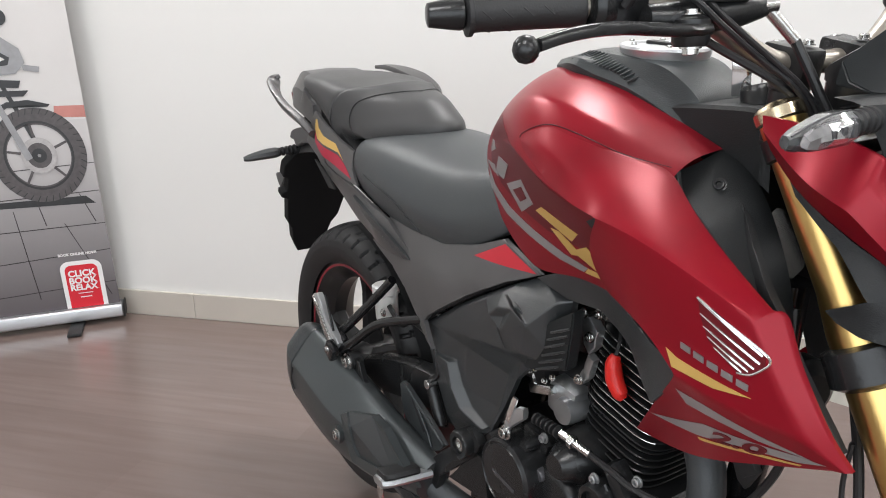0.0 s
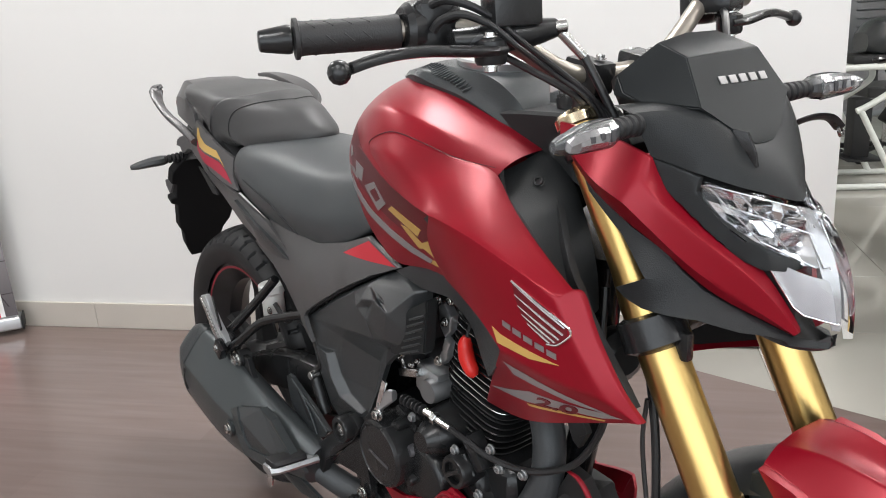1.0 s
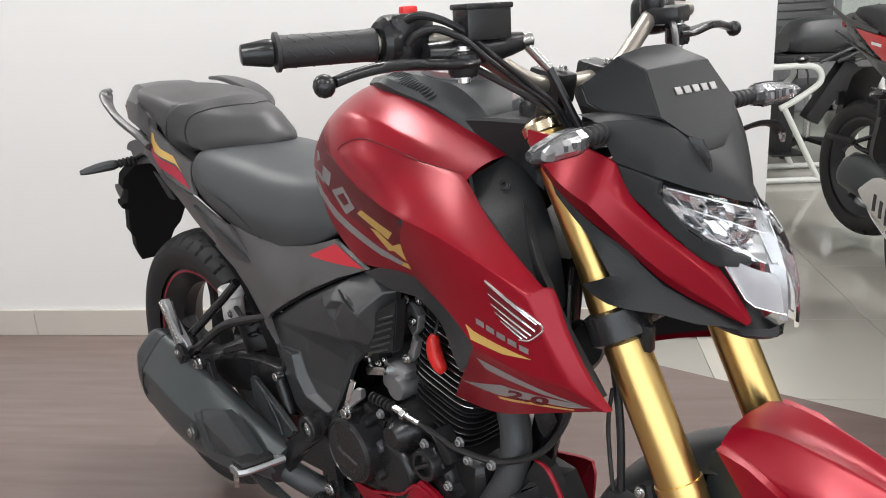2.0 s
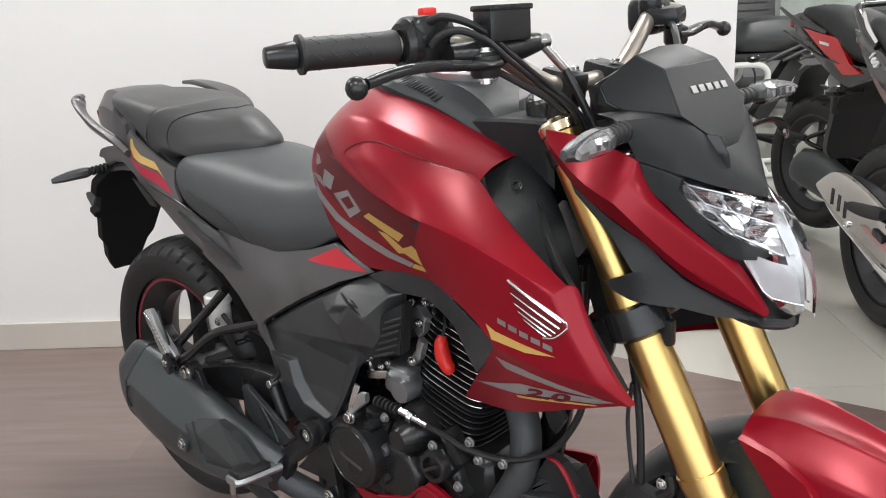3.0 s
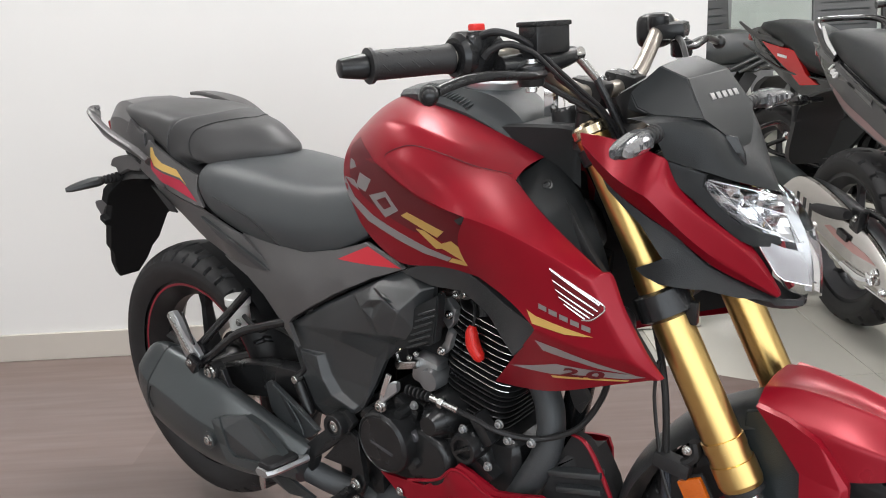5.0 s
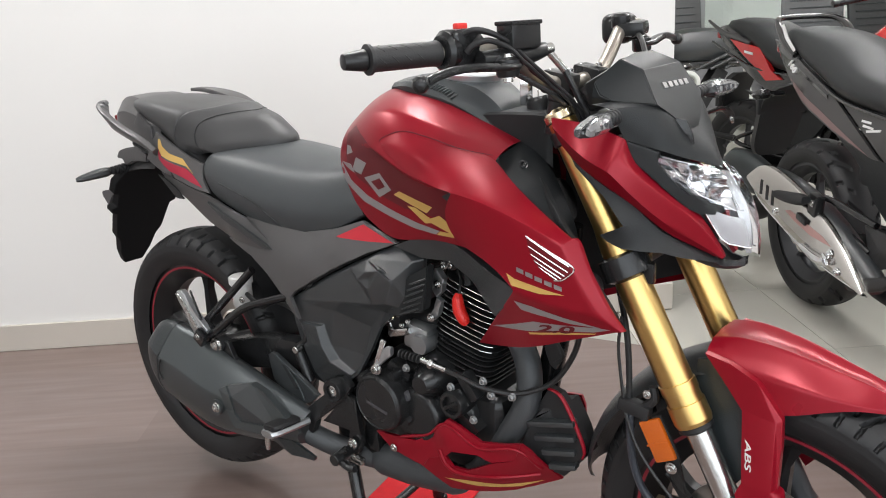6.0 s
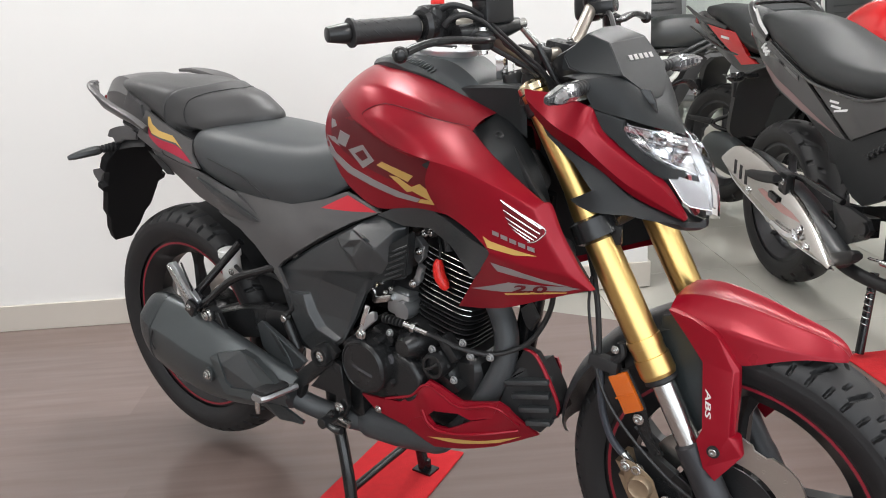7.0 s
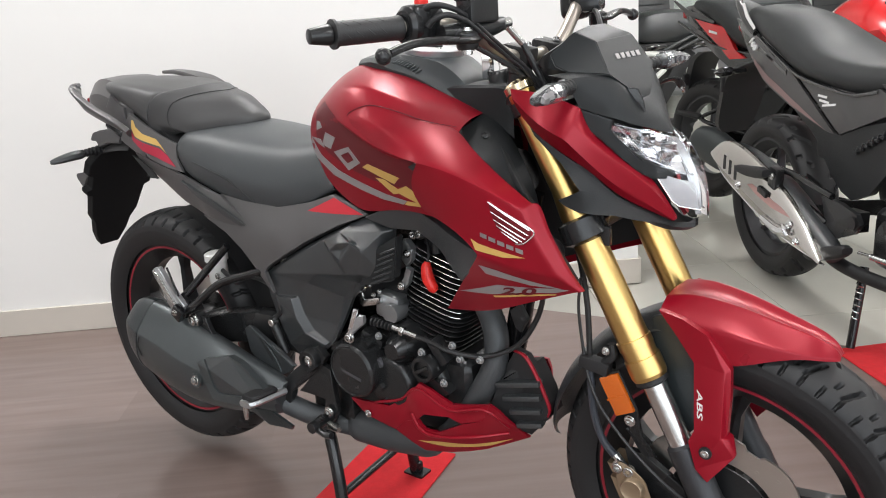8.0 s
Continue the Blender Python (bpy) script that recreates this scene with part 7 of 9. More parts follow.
for s in (-1, 1):
    pv = (1.008, s * 0.195, 1.026)
    lev = part("lever_perch", lathe([(0.0, -0.014), (0.014, -0.014), (0.016, -0.01), (0.016, 0.008), (0.008, 0.012), (0.0, 0.012)], "z", 20, pv), ENGINE, bar)
    part("lever", loft([[(x - a, y * s, z + 0.004), (x + a, y * s, z + 0.004), (x + a, y * s, z - 0.005), (x - a, y * s, z - 0.005)] for x, y, z, a in
                        ((1.012, 0.185, 1.026, 0.010), (1.014, 0.21, 1.026, 0.011), (1.010, 0.24, 1.028, 0.008), (1.004, 0.27, 1.030, 0.0065), (0.998, 0.30, 1.029, 0.006), (0.992, 0.325, 1.025, 0.0055), (0.989, 0.345, 1.020, 0.0045))], 4, 2, True, True), ENGINE, lev, "black brake or clutch lever", sharp=60)
    part("lever_ball", lathe([(0.0009, -0.011), (0.006, -0.0095), (0.0095, -0.0055), (0.011, 0), (0.0095, 0.0055), (0.006, 0.0095), (0.0009, 0.011)], "z", 20, (0.988, s * 0.356, 1.017)), ENGINE, lev)
    part("perch_bolt", bolt((1.008, s * 0.195, 1.038), (0, 0, 1), 0.007, 0.005), STEEL, lev)
    part("perch_nut", bolt((1.008, s * 0.195, 1.012), (0, 0, -1), 0.007, 0.007), STEEL, lev)
swl = part("switch_housing", box((0.050, 0.060, 0.052), 0.019, pose(0.953, 0.215, 1.050, 0, 0, 14), segments=4), ENGINE, bar, "black left switch housing")
part("clutch_perch", box((0.045, 0.06, 0.024), 0.008, pose(0.990, 0.20, 1.050, 0, 0, 20)), ENGINE, bar)
part("mirror_boss", lathe([(0.014, 0), (0.016, 0.003), (0.016, 0.02), (0.012, 0.024)], "z", 18, (0.975, 0.185, 1.052)), ENGINE, bar)
part("clutch_wire", tube([(1.0, 0.19, 1.045), (1.03, 0.16, 1.03), (1.06, 0.12, 0.98), (1.06, 0.08, 0.90)], 0.0045, 8, 5), HOSE, bar)
for pts in (((1.0, -0.13, 1.02), (1.03, -0.10, 0.985), (1.055, -0.07, 0.945), (1.06, -0.04, 0.89)), ((0.975, -0.19, 1.035), (1.0, -0.14, 1.005), (1.035, -0.09, 0.965), (1.055, -0.06, 0.91))):
    part("wiring", tube(pts, 0.0040, 8, 5), HOSE, bar)
part("brake_hose_top", tube([(1.034, -0.088, 1.012), (1.05, -0.075, 0.97), (1.07, -0.06, 0.91), (1.075, -0.06, 0.83), (1.10, -0.075, 0.74), (1.122, -0.088, 0.68), (1.136, -0.095, 0.61), (1.140, -0.098, 0.51)], 0.0048, 10, 6), HOSE, bar, "black brake hose")

# front mudguard: lower edge, side crease, upper ridge and hollow middle at each station
FENDER = [(1.244, (0.070, 0.616), (0.068, 0.621), (0.056, 0.627), (0.044, 0.631), 0.6335), (1.262, (0.075, 0.594), (0.071, 0.617), (0.060, 0.628), (0.043, 0.636), 0.635), (1.284, (0.078, 0.568), (0.0755, 0.609), (0.061, 0.624), (0.042, 0.638), 0.634),
          (1.306, (0.080, 0.549), (0.0765, 0.603), (0.061, 0.621), (0.041, 0.637), 0.632), (1.354, (0.080, 0.549), (0.0755, 0.597), (0.059, 0.614), (0.038, 0.629), 0.623), (1.400, (0.071, 0.565), (0.0685, 0.586), (0.052, 0.600), (0.033, 0.615), 0.608),
          (1.438, (0.060, 0.573), (0.0590, 0.579), (0.046, 0.592), (0.029, 0.604), 0.600), (1.464, (0.050, 0.571), (0.0490, 0.576), (0.039, 0.586), (0.025, 0.595), 0.592), (1.480, (0.036, 0.569), (0.035, 0.573), (0.028, 0.579), (0.018, 0.584), 0.583), (1.486, (0.022, 0.568), (0.021, 0.569), (0.016, 0.571), (0.010, 0.573), 0.573)]
net = []
for x, *half, zc in FENDER:
    net.append([(x, -w, z) for w, z in half] + [(x, -half[3][0] * 0.5, (half[3][1] + zc) / 2 - 0.001), (x, 0, zc), (x, half[3][0] * 0.5, (half[3][1] + zc) / 2 - 0.001)] + [(x, w, z) for w, z in reversed(half)])
fender_bm = cage([net], [([r[k] for r in net], c) for k, c in ((1, 0.9), (3, 0.75), (7, 0.75), (9, 0.9))])
fender = part("front_mudguard", fender_bm, RED, moto, "satin red front mudguard", sharp=40)
LEG = dict(a=(1.245, -0.081, 0.62), h=(1.27, -0.083, 0.589), b=(1.303, -0.09, 0.552), d=(1.282, -0.086, 0.61), e=(1.321, -0.09, 0.596), c=(1.355, -0.089, 0.549), B=(1.349, -0.096, 0.546), k=(1.353, -0.12, 0.454), l=(1.312, -0.113, 0.453), r=(1.357, -0.093, 0.508), s=(1.356, -0.106, 0.454), m=(1.304, -0.114, 0.434), n=(1.322, -0.121, 0.399), o=(1.335, -0.119, 0.377), p=(1.369, -0.113, 0.425), t=(1.364, -0.106, 0.451))
LEG_FACES = ["a h d", "h b d", "d b e", "e b B", "e B c", "b B k l", "B c r", "B r s", "B s k", "l k n m", "k p n", "n p o", "k s t", "k t p"]
leg_r, leg_l = both("mudguard_leg", moulding(LEG, LEG_FACES, 0.012, 0.0016, 2), RED, moto, "red mudguard stay with white marking")
leg_skin = skin(leg_r)
part("bolt_well", lathe([(0.006, 0), (0.0095, -0.0005), (0.0095, 0.003), (0.006, 0.003)], (0, -1, 0), 24, (1.332, -0.1195, 0.426), closed=True), DARK, leg_r)
part("leg_bolt", bolt((1.332, -0.1200, 0.426), (0, -1, 0), 0.0062, 0.005), STEEL, leg_r)
abs_mark = words("ABS", 0.0120, Matrix.Translation((1.3165, 0, 0.494)) @ SIDE @ Matrix.Rotation(radians(-84), 4, "Z") @ Matrix.Diagonal((2.0, 1, 1, 1)), RESERVE, leg_r, "marking", "pale ABS lettering", shear=0.2, bold=0.0001, depth=0.001)
for v in abs_mark.data.vertices:
    hit = leg_skin.ray_cast(Vector((v.co.x, -1, v.co.z)), Vector((0, 1, 0)))[0]
    v.co.y = (hit.y if hit else -0.10) - (0.0016 if v.co.y < 0 else 0.0006)
both("mudguard_inner", panel([(1.244, -0.066, 0.606), (1.228, -0.062, 0.60), (1.228, -0.066, 0.54), (1.256, -0.072, 0.492), (1.292, -0.078, 0.424), (1.304, -0.082, 0.44), (1.304, -0.080, 0.55), (1.298, -0.076, 0.588)], 0.008, cell=0.02), SLATE, moto, "dark plastic mudguard side")
rear_arc = []
for a, r, w in ((98, 0.325, 0.064), (106, 0.326, 0.066), (115, 0.327, 0.068), (130, 0.327, 0.068), (145, 0.325, 0.067), (158, 0.322, 0.064), (168, 0.318, 0.055), (172, 0.316, 0.035)):
    rear_arc.append([(1.34 + (r - abs(f) ** 3 * 0.022) * math.cos(radians(a)), f * w, 0.293 + (r - abs(f) ** 3 * 0.022) * math.sin(radians(a))) for f in (-1.0, -0.8, -0.45, 0, 0.45, 0.8, 1.0)])
part("mudguard_rear", loft(rear_arc, 4, 3), BLACK, moto, "black rear half of the front mudguard")

# orange reflector, hose clips, caliper
ref = part("reflector", box((0.034, 0.008, 0.066), 0.003, pose(1.188, -0.104, 0.478, 0, -26)), AMBER, moto, "amber side reflector")
part("reflector_back", box((0.038, 0.005, 0.07), 0.003, pose(1.188, -0.098, 0.478, 0, -26)), DARK, ref)
part("reflector_bar", box((0.034, 0.0015, 0.003), 0.0005, pose(1.188, -0.1085, 0.474, 0, -26)), AMBER, ref)
part("reflector_stay", panel([(1.19, -0.093, 0.46), (1.215, -0.092, 0.45), (1.225, -0.09, 0.40), (1.245, -0.088, 0.375), (1.225, -0.088, 0.37), (1.205, -0.09, 0.40)], 0.005, cell=0.05), ENGINE, moto)
part("stay_bolt", bolt((1.205, -0.094, 0.432), (0, -1, 0), 0.007, 0.006), STEEL, moto)
part("hose_clip", box((0.05, 0.02, 0.022), 0.004, pose(1.150, -0.100, 0.520, 0, 10)), DARK, moto)
part("clip_stay", tube([(1.165, -0.1, 0.525), (1.18, -0.1, 0.54), (1.178, -0.1, 0.56)], 0.007, 8, 4), DARK, moto)
part("clip_bolt", bolt((1.172, -0.108, 0.55), (0, -1, 0), 0.005, 0.006), STEEL, moto)
part("brake_hose_lower", tube([(1.140, -0.098, 0.515), (1.142, -0.098, 0.46), (1.146, -0.095, 0.42), (1.158, -0.09, 0.38), (1.180, -0.084, 0.350)], 0.0062, 10, 6), HOSEBLUE, moto, "blue-grey brake hose")
part("sensor_wire", tube([(1.128, -0.10, 0.66), (1.124, -0.102, 0.61), (1.132, -0.104, 0.54), (1.140, -0.106, 0.50), (1.16, -0.105, 0.45), (1.20, -0.10, 0.395), (1.25, -0.095, 0.345), (1.30, -0.09, 0.31)], 0.0026, 6, 6), HOSE, moto, "thin wheel sensor wire")
cal = part("caliper", loft([[(x - w, -0.095, z + h), (x + w * 0.6, -0.098, z + h), (x + w, -0.098, z - h), (x - w * 0.6, -0.095, z - h), (x - w * 0.6, -0.045, z - h), (x + w, -0.045, z - h), (x + w * 0.6, -0.045, z + h), (x - w, -0.045, z + h)] for x, z, w, h in ((1.180, 0.335, 0.014, 0.012), (1.196, 0.315, 0.022, 0.018), (1.212, 0.285, 0.024, 0.02), (1.224, 0.245, 0.024, 0.018), (1.232, 0.215, 0.016, 0.012))], 3, 1, True, True), BRONZE, moto, "bronze painted brake caliper", sharp=40)
part("caliper_body", loft([[(x - w, -0.100, z + h * 0.4), (x - w * 0.2, -0.104, z + h), (x + w, -0.102, z + h * 0.2), (x + w * 0.6, -0.102, z - h), (x - w * 0.7, -0.098, z - h * 0.8)] for x, z, w, h in ((1.196, 0.352, 0.010, 0.008), (1.206, 0.335, 0.024, 0.018), (1.216, 0.305, 0.027, 0.020), (1.228, 0.268, 0.026, 0.020), (1.236, 0.236, 0.016, 0.012))], 3, 2, True, True), BRONZE, cal, sharp=35)
for x, z, r in ((1.214, 0.318, 0.020), (1.226, 0.272, 0.018)):
    part("piston_cap", lathe([(0.0, -0.112), (r - 0.006, -0.112), (r - 0.003, -0.114), (r, -0.110), (r + 0.001, -0.095)], "y", 28, (x, 0, z)), BRONZE, cal)
for x, z in ((1.206, 0.345), (1.255, 0.30), (1.246, 0.245), (1.188, 0.347)):
    part("caliper_bolt", bolt((x, -0.097, z), (0, -1, 0), 0.0085, 0.01), STEEL, cal)
part("caliper_bracket", panel([(1.19, -0.08, 0.37), (1.22, -0.08, 0.37), (1.29, -0.085, 0.33), (1.30, -0.085, 0.28), (1.25, -0.08, 0.23), (1.22, -0.08, 0.25)], 0.012, cell=0.06), ENGINE, cal)
part("hose_banjo", rod((1.174, -0.084, 0.358), (1.192, -0.084, 0.338), 0.0075), STEEL, cal)

# the bars stand turned a little to the right
STEER = 4.0
axis_at, axis_dir = Vector((fork_x(0.81) - 0.045, 0, 0.81)), Vector((-0.486, 0, 1)).normalized()


def turned(p, degrees):
    return axis_at + Matrix.Rotation(radians(-degrees), 3, axis_dir) @ (p - axis_at)


front = [o for o in bpy.data.objects if o not in before_front or o in steered_early]
bar_parts = {bar, *bar.children_recursive}
for o in front:
    for v in o.data.vertices:
        f = max(0.0, min(1.0, (v.co.y + 0.06) / 0.12))
        v.co = turned(v.co, (6.2 if o in bar_parts else 2 * STEER) * f * f * (3 - 2 * f))
m = Matrix.Translation(axis_at) @ Matrix.Rotation(radians(-STEER), 4, axis_dir) @ Matrix.Translation(-axis_at)
front_wheel.matrix_local = m @ Matrix.Translation(FRONT_AT)

# lettering blocks across the fly screen
screen_skin = skin(vis_ob)
for k in range(5):
    y = -0.034 + 0.0155 * k
    hit, n, _, _ = screen_skin.ray_cast(Vector((1.30, y, 0.9855)), Vector((-1, 0, 0)))
    if hit:
        part("screen_bar", box((0.0010, 0.0105, 0.0085), 0.0003, Matrix.Translation(hit + Vector((0.0006, 0, 0.0004))) @ (n if n.x > 0 else -n).to_track_quat("X", "Z").to_matrix().to_4x4()), SILVER, vis_ob, "pale grey lettering block")

# ---- mats on the floor ----
def mat_thing(label, cx, cy, w, l, rz):
    bm = box((w, l, 0.006), 0.002, segments=1)
    bmesh.ops.subdivide_edges(bm, edges=bm.edges[:], cuts=6, use_grid_fill=True)
    for v in bm.verts:
        v.co.z += 0.0008 * noise.noise(v.co * 14)
        e = 0.002 * noise.noise(v.co * 40 + Vector((7, 0, 0)))
        if abs(abs(v.co.x) - w / 2) < 0.004:
            v.co.x += e
        if abs(abs(v.co.y) - l / 2) < 0.004:
            v.co.y += e
    ob = part("floor_mat", bm, CARPET, None)
    ob.matrix_world = pose(cx, cy, 0.0035, 0, 0, rz)
    return tagged(ob, label, "mat", "red mats")


mat_thing("narrow red carpet mat under the centre stand", 0.425, -0.30, 0.235, 0.40, -28)
mat_thing("wide red carpet mat under the grey motorcycle", 2.36, 0.02, 1.1, 0.46, 4)

# ---- roll-up banner beside the wall ----
banner = thing("banner", "tall roll-up banner with a motorcycle print and red badge", "banner", m=pose(-1.478, 0.885, 0, 0, 0, math.degrees(math.pi + math.atan2(0.265, 0.36))))
# local x runs from the wall end outward, y points to the back
SKYP = material("print_sky", (0.60, 0.58, 0.57), 0.45, vary=0.1, vscale=3)
JOINTP = material("print_joint", (0.035, 0.028, 0.03), 0.5)
BLACKP = material("print_black", (0.02, 0.02, 0.022), 0.4, vary=0.4, vscale=40)
GREYP = material("print_grey", (0.28, 0.28, 0.29), 0.4, vary=0.3, vscale=30)
BRICKP = material("print_brick", (0.5, 0.2, 0.17), 0.45, vary=0.2, vscale=20)
BADGE = material("print_red", (0.62, 0.015, 0.03), 0.35)
BW, BH = 0.85, 2.0
bar_bm = box((BW + 0.02, 0.085, 0.05), 0.012, Matrix.Translation((BW / 2, 0, 0.045)), segments=3)
base_ob = part("base", bar_bm, BANNERBAR, banner, "silver aluminium base")
part("end_cap", box((0.008, 0.088, 0.055), 0.006, Matrix.Translation((-0.012, 0, 0.045))), DARK, base_ob)
part("end_cap", box((0.008, 0.088, 0.055), 0.006, Matrix.Translation((BW + 0.012, 0, 0.045))), DARK, base_ob)
for fx in (0.16, 0.70):
    part("foot", box((0.05, 0.24, 0.012), 0.004, pose(fx, 0.04, 0.009)), DARK, base_ob, "dark swivel foot")
part("pole", rod((BW / 2, -0.03, 0.06), (BW / 2, -0.03, BH + 0.05), 0.01), BANNERBAR, banner)
part("top_rail", box((BW + 0.01, 0.018, 0.03), 0.004, Matrix.Translation((BW / 2, 0, BH + 0.06))), BANNERBAR, banner)


def sheet_piece(name, outline, mat, level, label=""):
    """A flat printed shape; outline in metres along the banner and up; higher levels lie on top."""
    bm = bmesh.new()
    bm.faces.new([bm.verts.new((x, 0.012 + 0.0006 * level, z)) for x, z in outline])
    bmesh.ops.triangulate(bm, faces=bm.faces)
    return part(name, bm, mat, print_ob, label)


pb = bmesh.new()
pb.faces.new([pb.verts.new((x, 0.012, z)) for x, z in ((0.0, 0.06), (BW, 0.06), (BW, BH + 0.05), (0.0, BH + 0.05))])
print_ob = part("print", pb, SKYP, banner, "printed fabric")
pave = [(0.0, 0.06), (BW, 0.06), (BW, 0.775), (0.0, 0.783)]
PAVEG = material("print_paving", (0.3, 0.29, 0.29), 0.45)
pn, pl = PAVEG.node_tree.nodes, PAVEG.node_tree.links
tc, sep, ramp = pn.new("ShaderNodeTexCoord"), pn.new("ShaderNodeSeparateXYZ"), pn.new("ShaderNodeValToRGB")
pl.new(tc.outputs["Object"], sep.inputs[0])
pl.new(sep.outputs["Z"], ramp.inputs[0])
ramp.color_ramp.elements[0].position, ramp.color_ramp.elements[0].color = 0.06, (0.085, 0.072, 0.078, 1)
ramp.color_ramp.elements[1].position, ramp.color_ramp.elements[1].color = 0.70, (0.52, 0.50, 0.50, 1)
step = ramp.color_ramp.elements.new(0.46)
step.color = (0.29, 0.275, 0.28, 1)
pl.new(ramp.outputs[0], pn["Principled BSDF"].inputs["Base Color"])
sheet_piece("print_ground", pave, PAVEG, 1, "printed paved ground")
for z0, z1 in ((0.515, 0.511), (0.39, 0.40), (0.287, 0.262), (0.16, 0.14), (0.62, 0.61)):
    sheet_piece("print_joint", [(0.0, z0), (BW, z1 - 0.02), (BW, z1 - 0.016), (0.0, z0 + 0.003)], JOINTP, 3)
for x0, z0, x1, z1 in ((0.139, 0.403, 0.022, 0.108), (0.301, 0.464, 0.27, 0.121), (0.07, 0.51, 0.03, 0.40), (0.22, 0.51, 0.20, 0.40), (0.46, 0.50, 0.50, 0.10)):
    sheet_piece("print_joint", [(x0, z0), (x0 + 0.003, z0), (x1 + 0.004, z1), (x1, z1)], JOINTP, 3)
sheet_piece("print_brickwork", [(0.0, 0.789), (0.106, 0.795), (0.10, 0.835), (0.0, 0.832)], BRICKP, 2)


def ring_print(cx, cz, r0, r1, mat, level, name, sx=0.94):
    bm = bmesh.new()
    rows = [[(cx + sx * r * math.cos(a), 0.012 + 0.0006 * level, cz + r * math.sin(a)) for r in (r0, r1)] for a in [2 * math.pi * k / 48 for k in range(48)]]
    grid_faces(bm, rows, close_u=True)
    part(name, bm, mat, print_ob)


WX, WZ = 0.178, 0.662
sheet_piece("print_shadow", [(0.02, 0.47), (0.44, 0.48), (0.50, 0.50), (0.05, 0.50)], BLACKP, 3)
DIMP = material("print_dim_grey", (0.075, 0.066, 0.068), 0.42, vary=0.5, vscale=60)
ring_print(WX, WZ, 0.122, 0.172, DIMP, 6, "print_tyre", 0.92)
for k in range(40):
    a = 2 * math.pi * k / 40
    sheet_piece("print_tread", [(WX + 0.92 * r * math.cos(a + d), WZ + r * math.sin(a + d)) for r, d in ((0.150, 0.0), (0.172, 0.05), (0.172, 0.075), (0.150, 0.02))], BLACKP, 7)
ring_print(WX, WZ, 0.118, 0.126, BLACKP, 7, "print_tyre", 0.92)
ring_print(WX, WZ, 0.112, 0.122, DIMP, 5, "print_rim")
PALEP = material("print_pale_grey", (0.40, 0.38, 0.38), 0.42, vary=0.3, vscale=90)
ring_print(WX, WZ, 0.046, 0.066, PALEP, 7, "print_disc", 0.9)
ring_print(WX, WZ, 0.026, 0.046, DIMP, 7, "print_carrier", 0.9)
ring_print(WX, WZ, 0.006, 0.026, BLACKP, 8, "print_hub")
for k in range(5):
    a = 2 * math.pi * k / 5 + 0.2
    c, s = math.cos(a), math.sin(a)
    sheet_piece("print_spoke", [(WX + 0.02 * c - 0.006 * s, WZ + 0.02 * s + 0.006 * c), (WX + 0.114 * c - 0.004 * s, WZ + 0.114 * s + 0.004 * c), (WX + 0.114 * c + 0.004 * s, WZ + 0.114 * s - 0.004 * c), (WX + 0.02 * c + 0.006 * s, WZ + 0.02 * s - 0.006 * c)], DIMP, 6)
sheet_piece("print_mudguard", [(0.335, 0.80), (0.30, 0.835), (0.25, 0.858), (0.18, 0.862), (0.11, 0.842), (0.12, 0.834), (0.18, 0.845), (0.25, 0.838), (0.29, 0.815), (0.32, 0.775)], BLACKP, 9)
sheet_piece("print_fork", [(0.315, 0.93), (0.295, 0.93), (0.20, 0.655), (0.222, 0.645)], GREYP, 10)
sheet_piece("print_fork", [(0.265, 0.93), (0.25, 0.93), (0.175, 0.72), (0.19, 0.715)], BLACKP, 5)
sheet_piece("print_headlamp", [(0.36, 1.10), (0.25, 1.10), (0.175, 1.04), (0.165, 0.99), (0.20, 0.955), (0.36, 0.94)], GREYP, 8)
sheet_piece("print_headlamp_dark", [(0.36, 1.05), (0.26, 1.045), (0.21, 1.01), (0.22, 0.985), (0.36, 0.97)], BLACKP, 9)
sheet_piece("print_lamp_glass", [(0.34, 1.035), (0.26, 1.03), (0.225, 1.005), (0.26, 0.99), (0.34, 0.985)], SKYP, 10)
sheet_piece("print_bracket", [(0.36, 0.945), (0.19, 0.93), (0.20, 0.905), (0.36, 0.915)], BLACKP, 9)
sheet_piece("print_bracket", [(0.36, 0.90), (0.17, 0.895), (0.19, 0.875), (0.36, 0.88)], BLACKP, 9)
sheet_piece("print_indicator", [(0.175, 0.985), (0.12, 0.975), (0.125, 0.955), (0.175, 0.965)], GREYP, 9)
sheet_piece("print_tank", [(0.85, 1.16), (0.60, 1.18), (0.42, 1.12), (0.36, 1.04), (0.40, 0.90), (0.55, 0.80), (0.85, 0.78)], BLACKP, 8)
ring_print(0.222, 1.147, 0.0, 0.028, BLACKP, 9, "print_mirror")
sheet_piece("print_mirror_stem", [(0.235, 1.135), (0.31, 1.10), (0.315, 1.107), (0.238, 1.143)], BLACKP, 9)
ring_print(0.72, 0.66, 0.122, 0.176, BLACKP, 6, "print_tyre")


def rounded(x0, x1, z0, z1, r):
    out = []
    for cx, cz, a0 in ((x1 - r, z1 - r, 0), (x0 + r, z1 - r, 90)):
        out += [(cx + r * math.cos(radians(a0 + q * 15)), cz + r * math.sin(radians(a0 + q * 15))) for q in range(7)]
    return out + [(x0, z0), (x1, z0)]


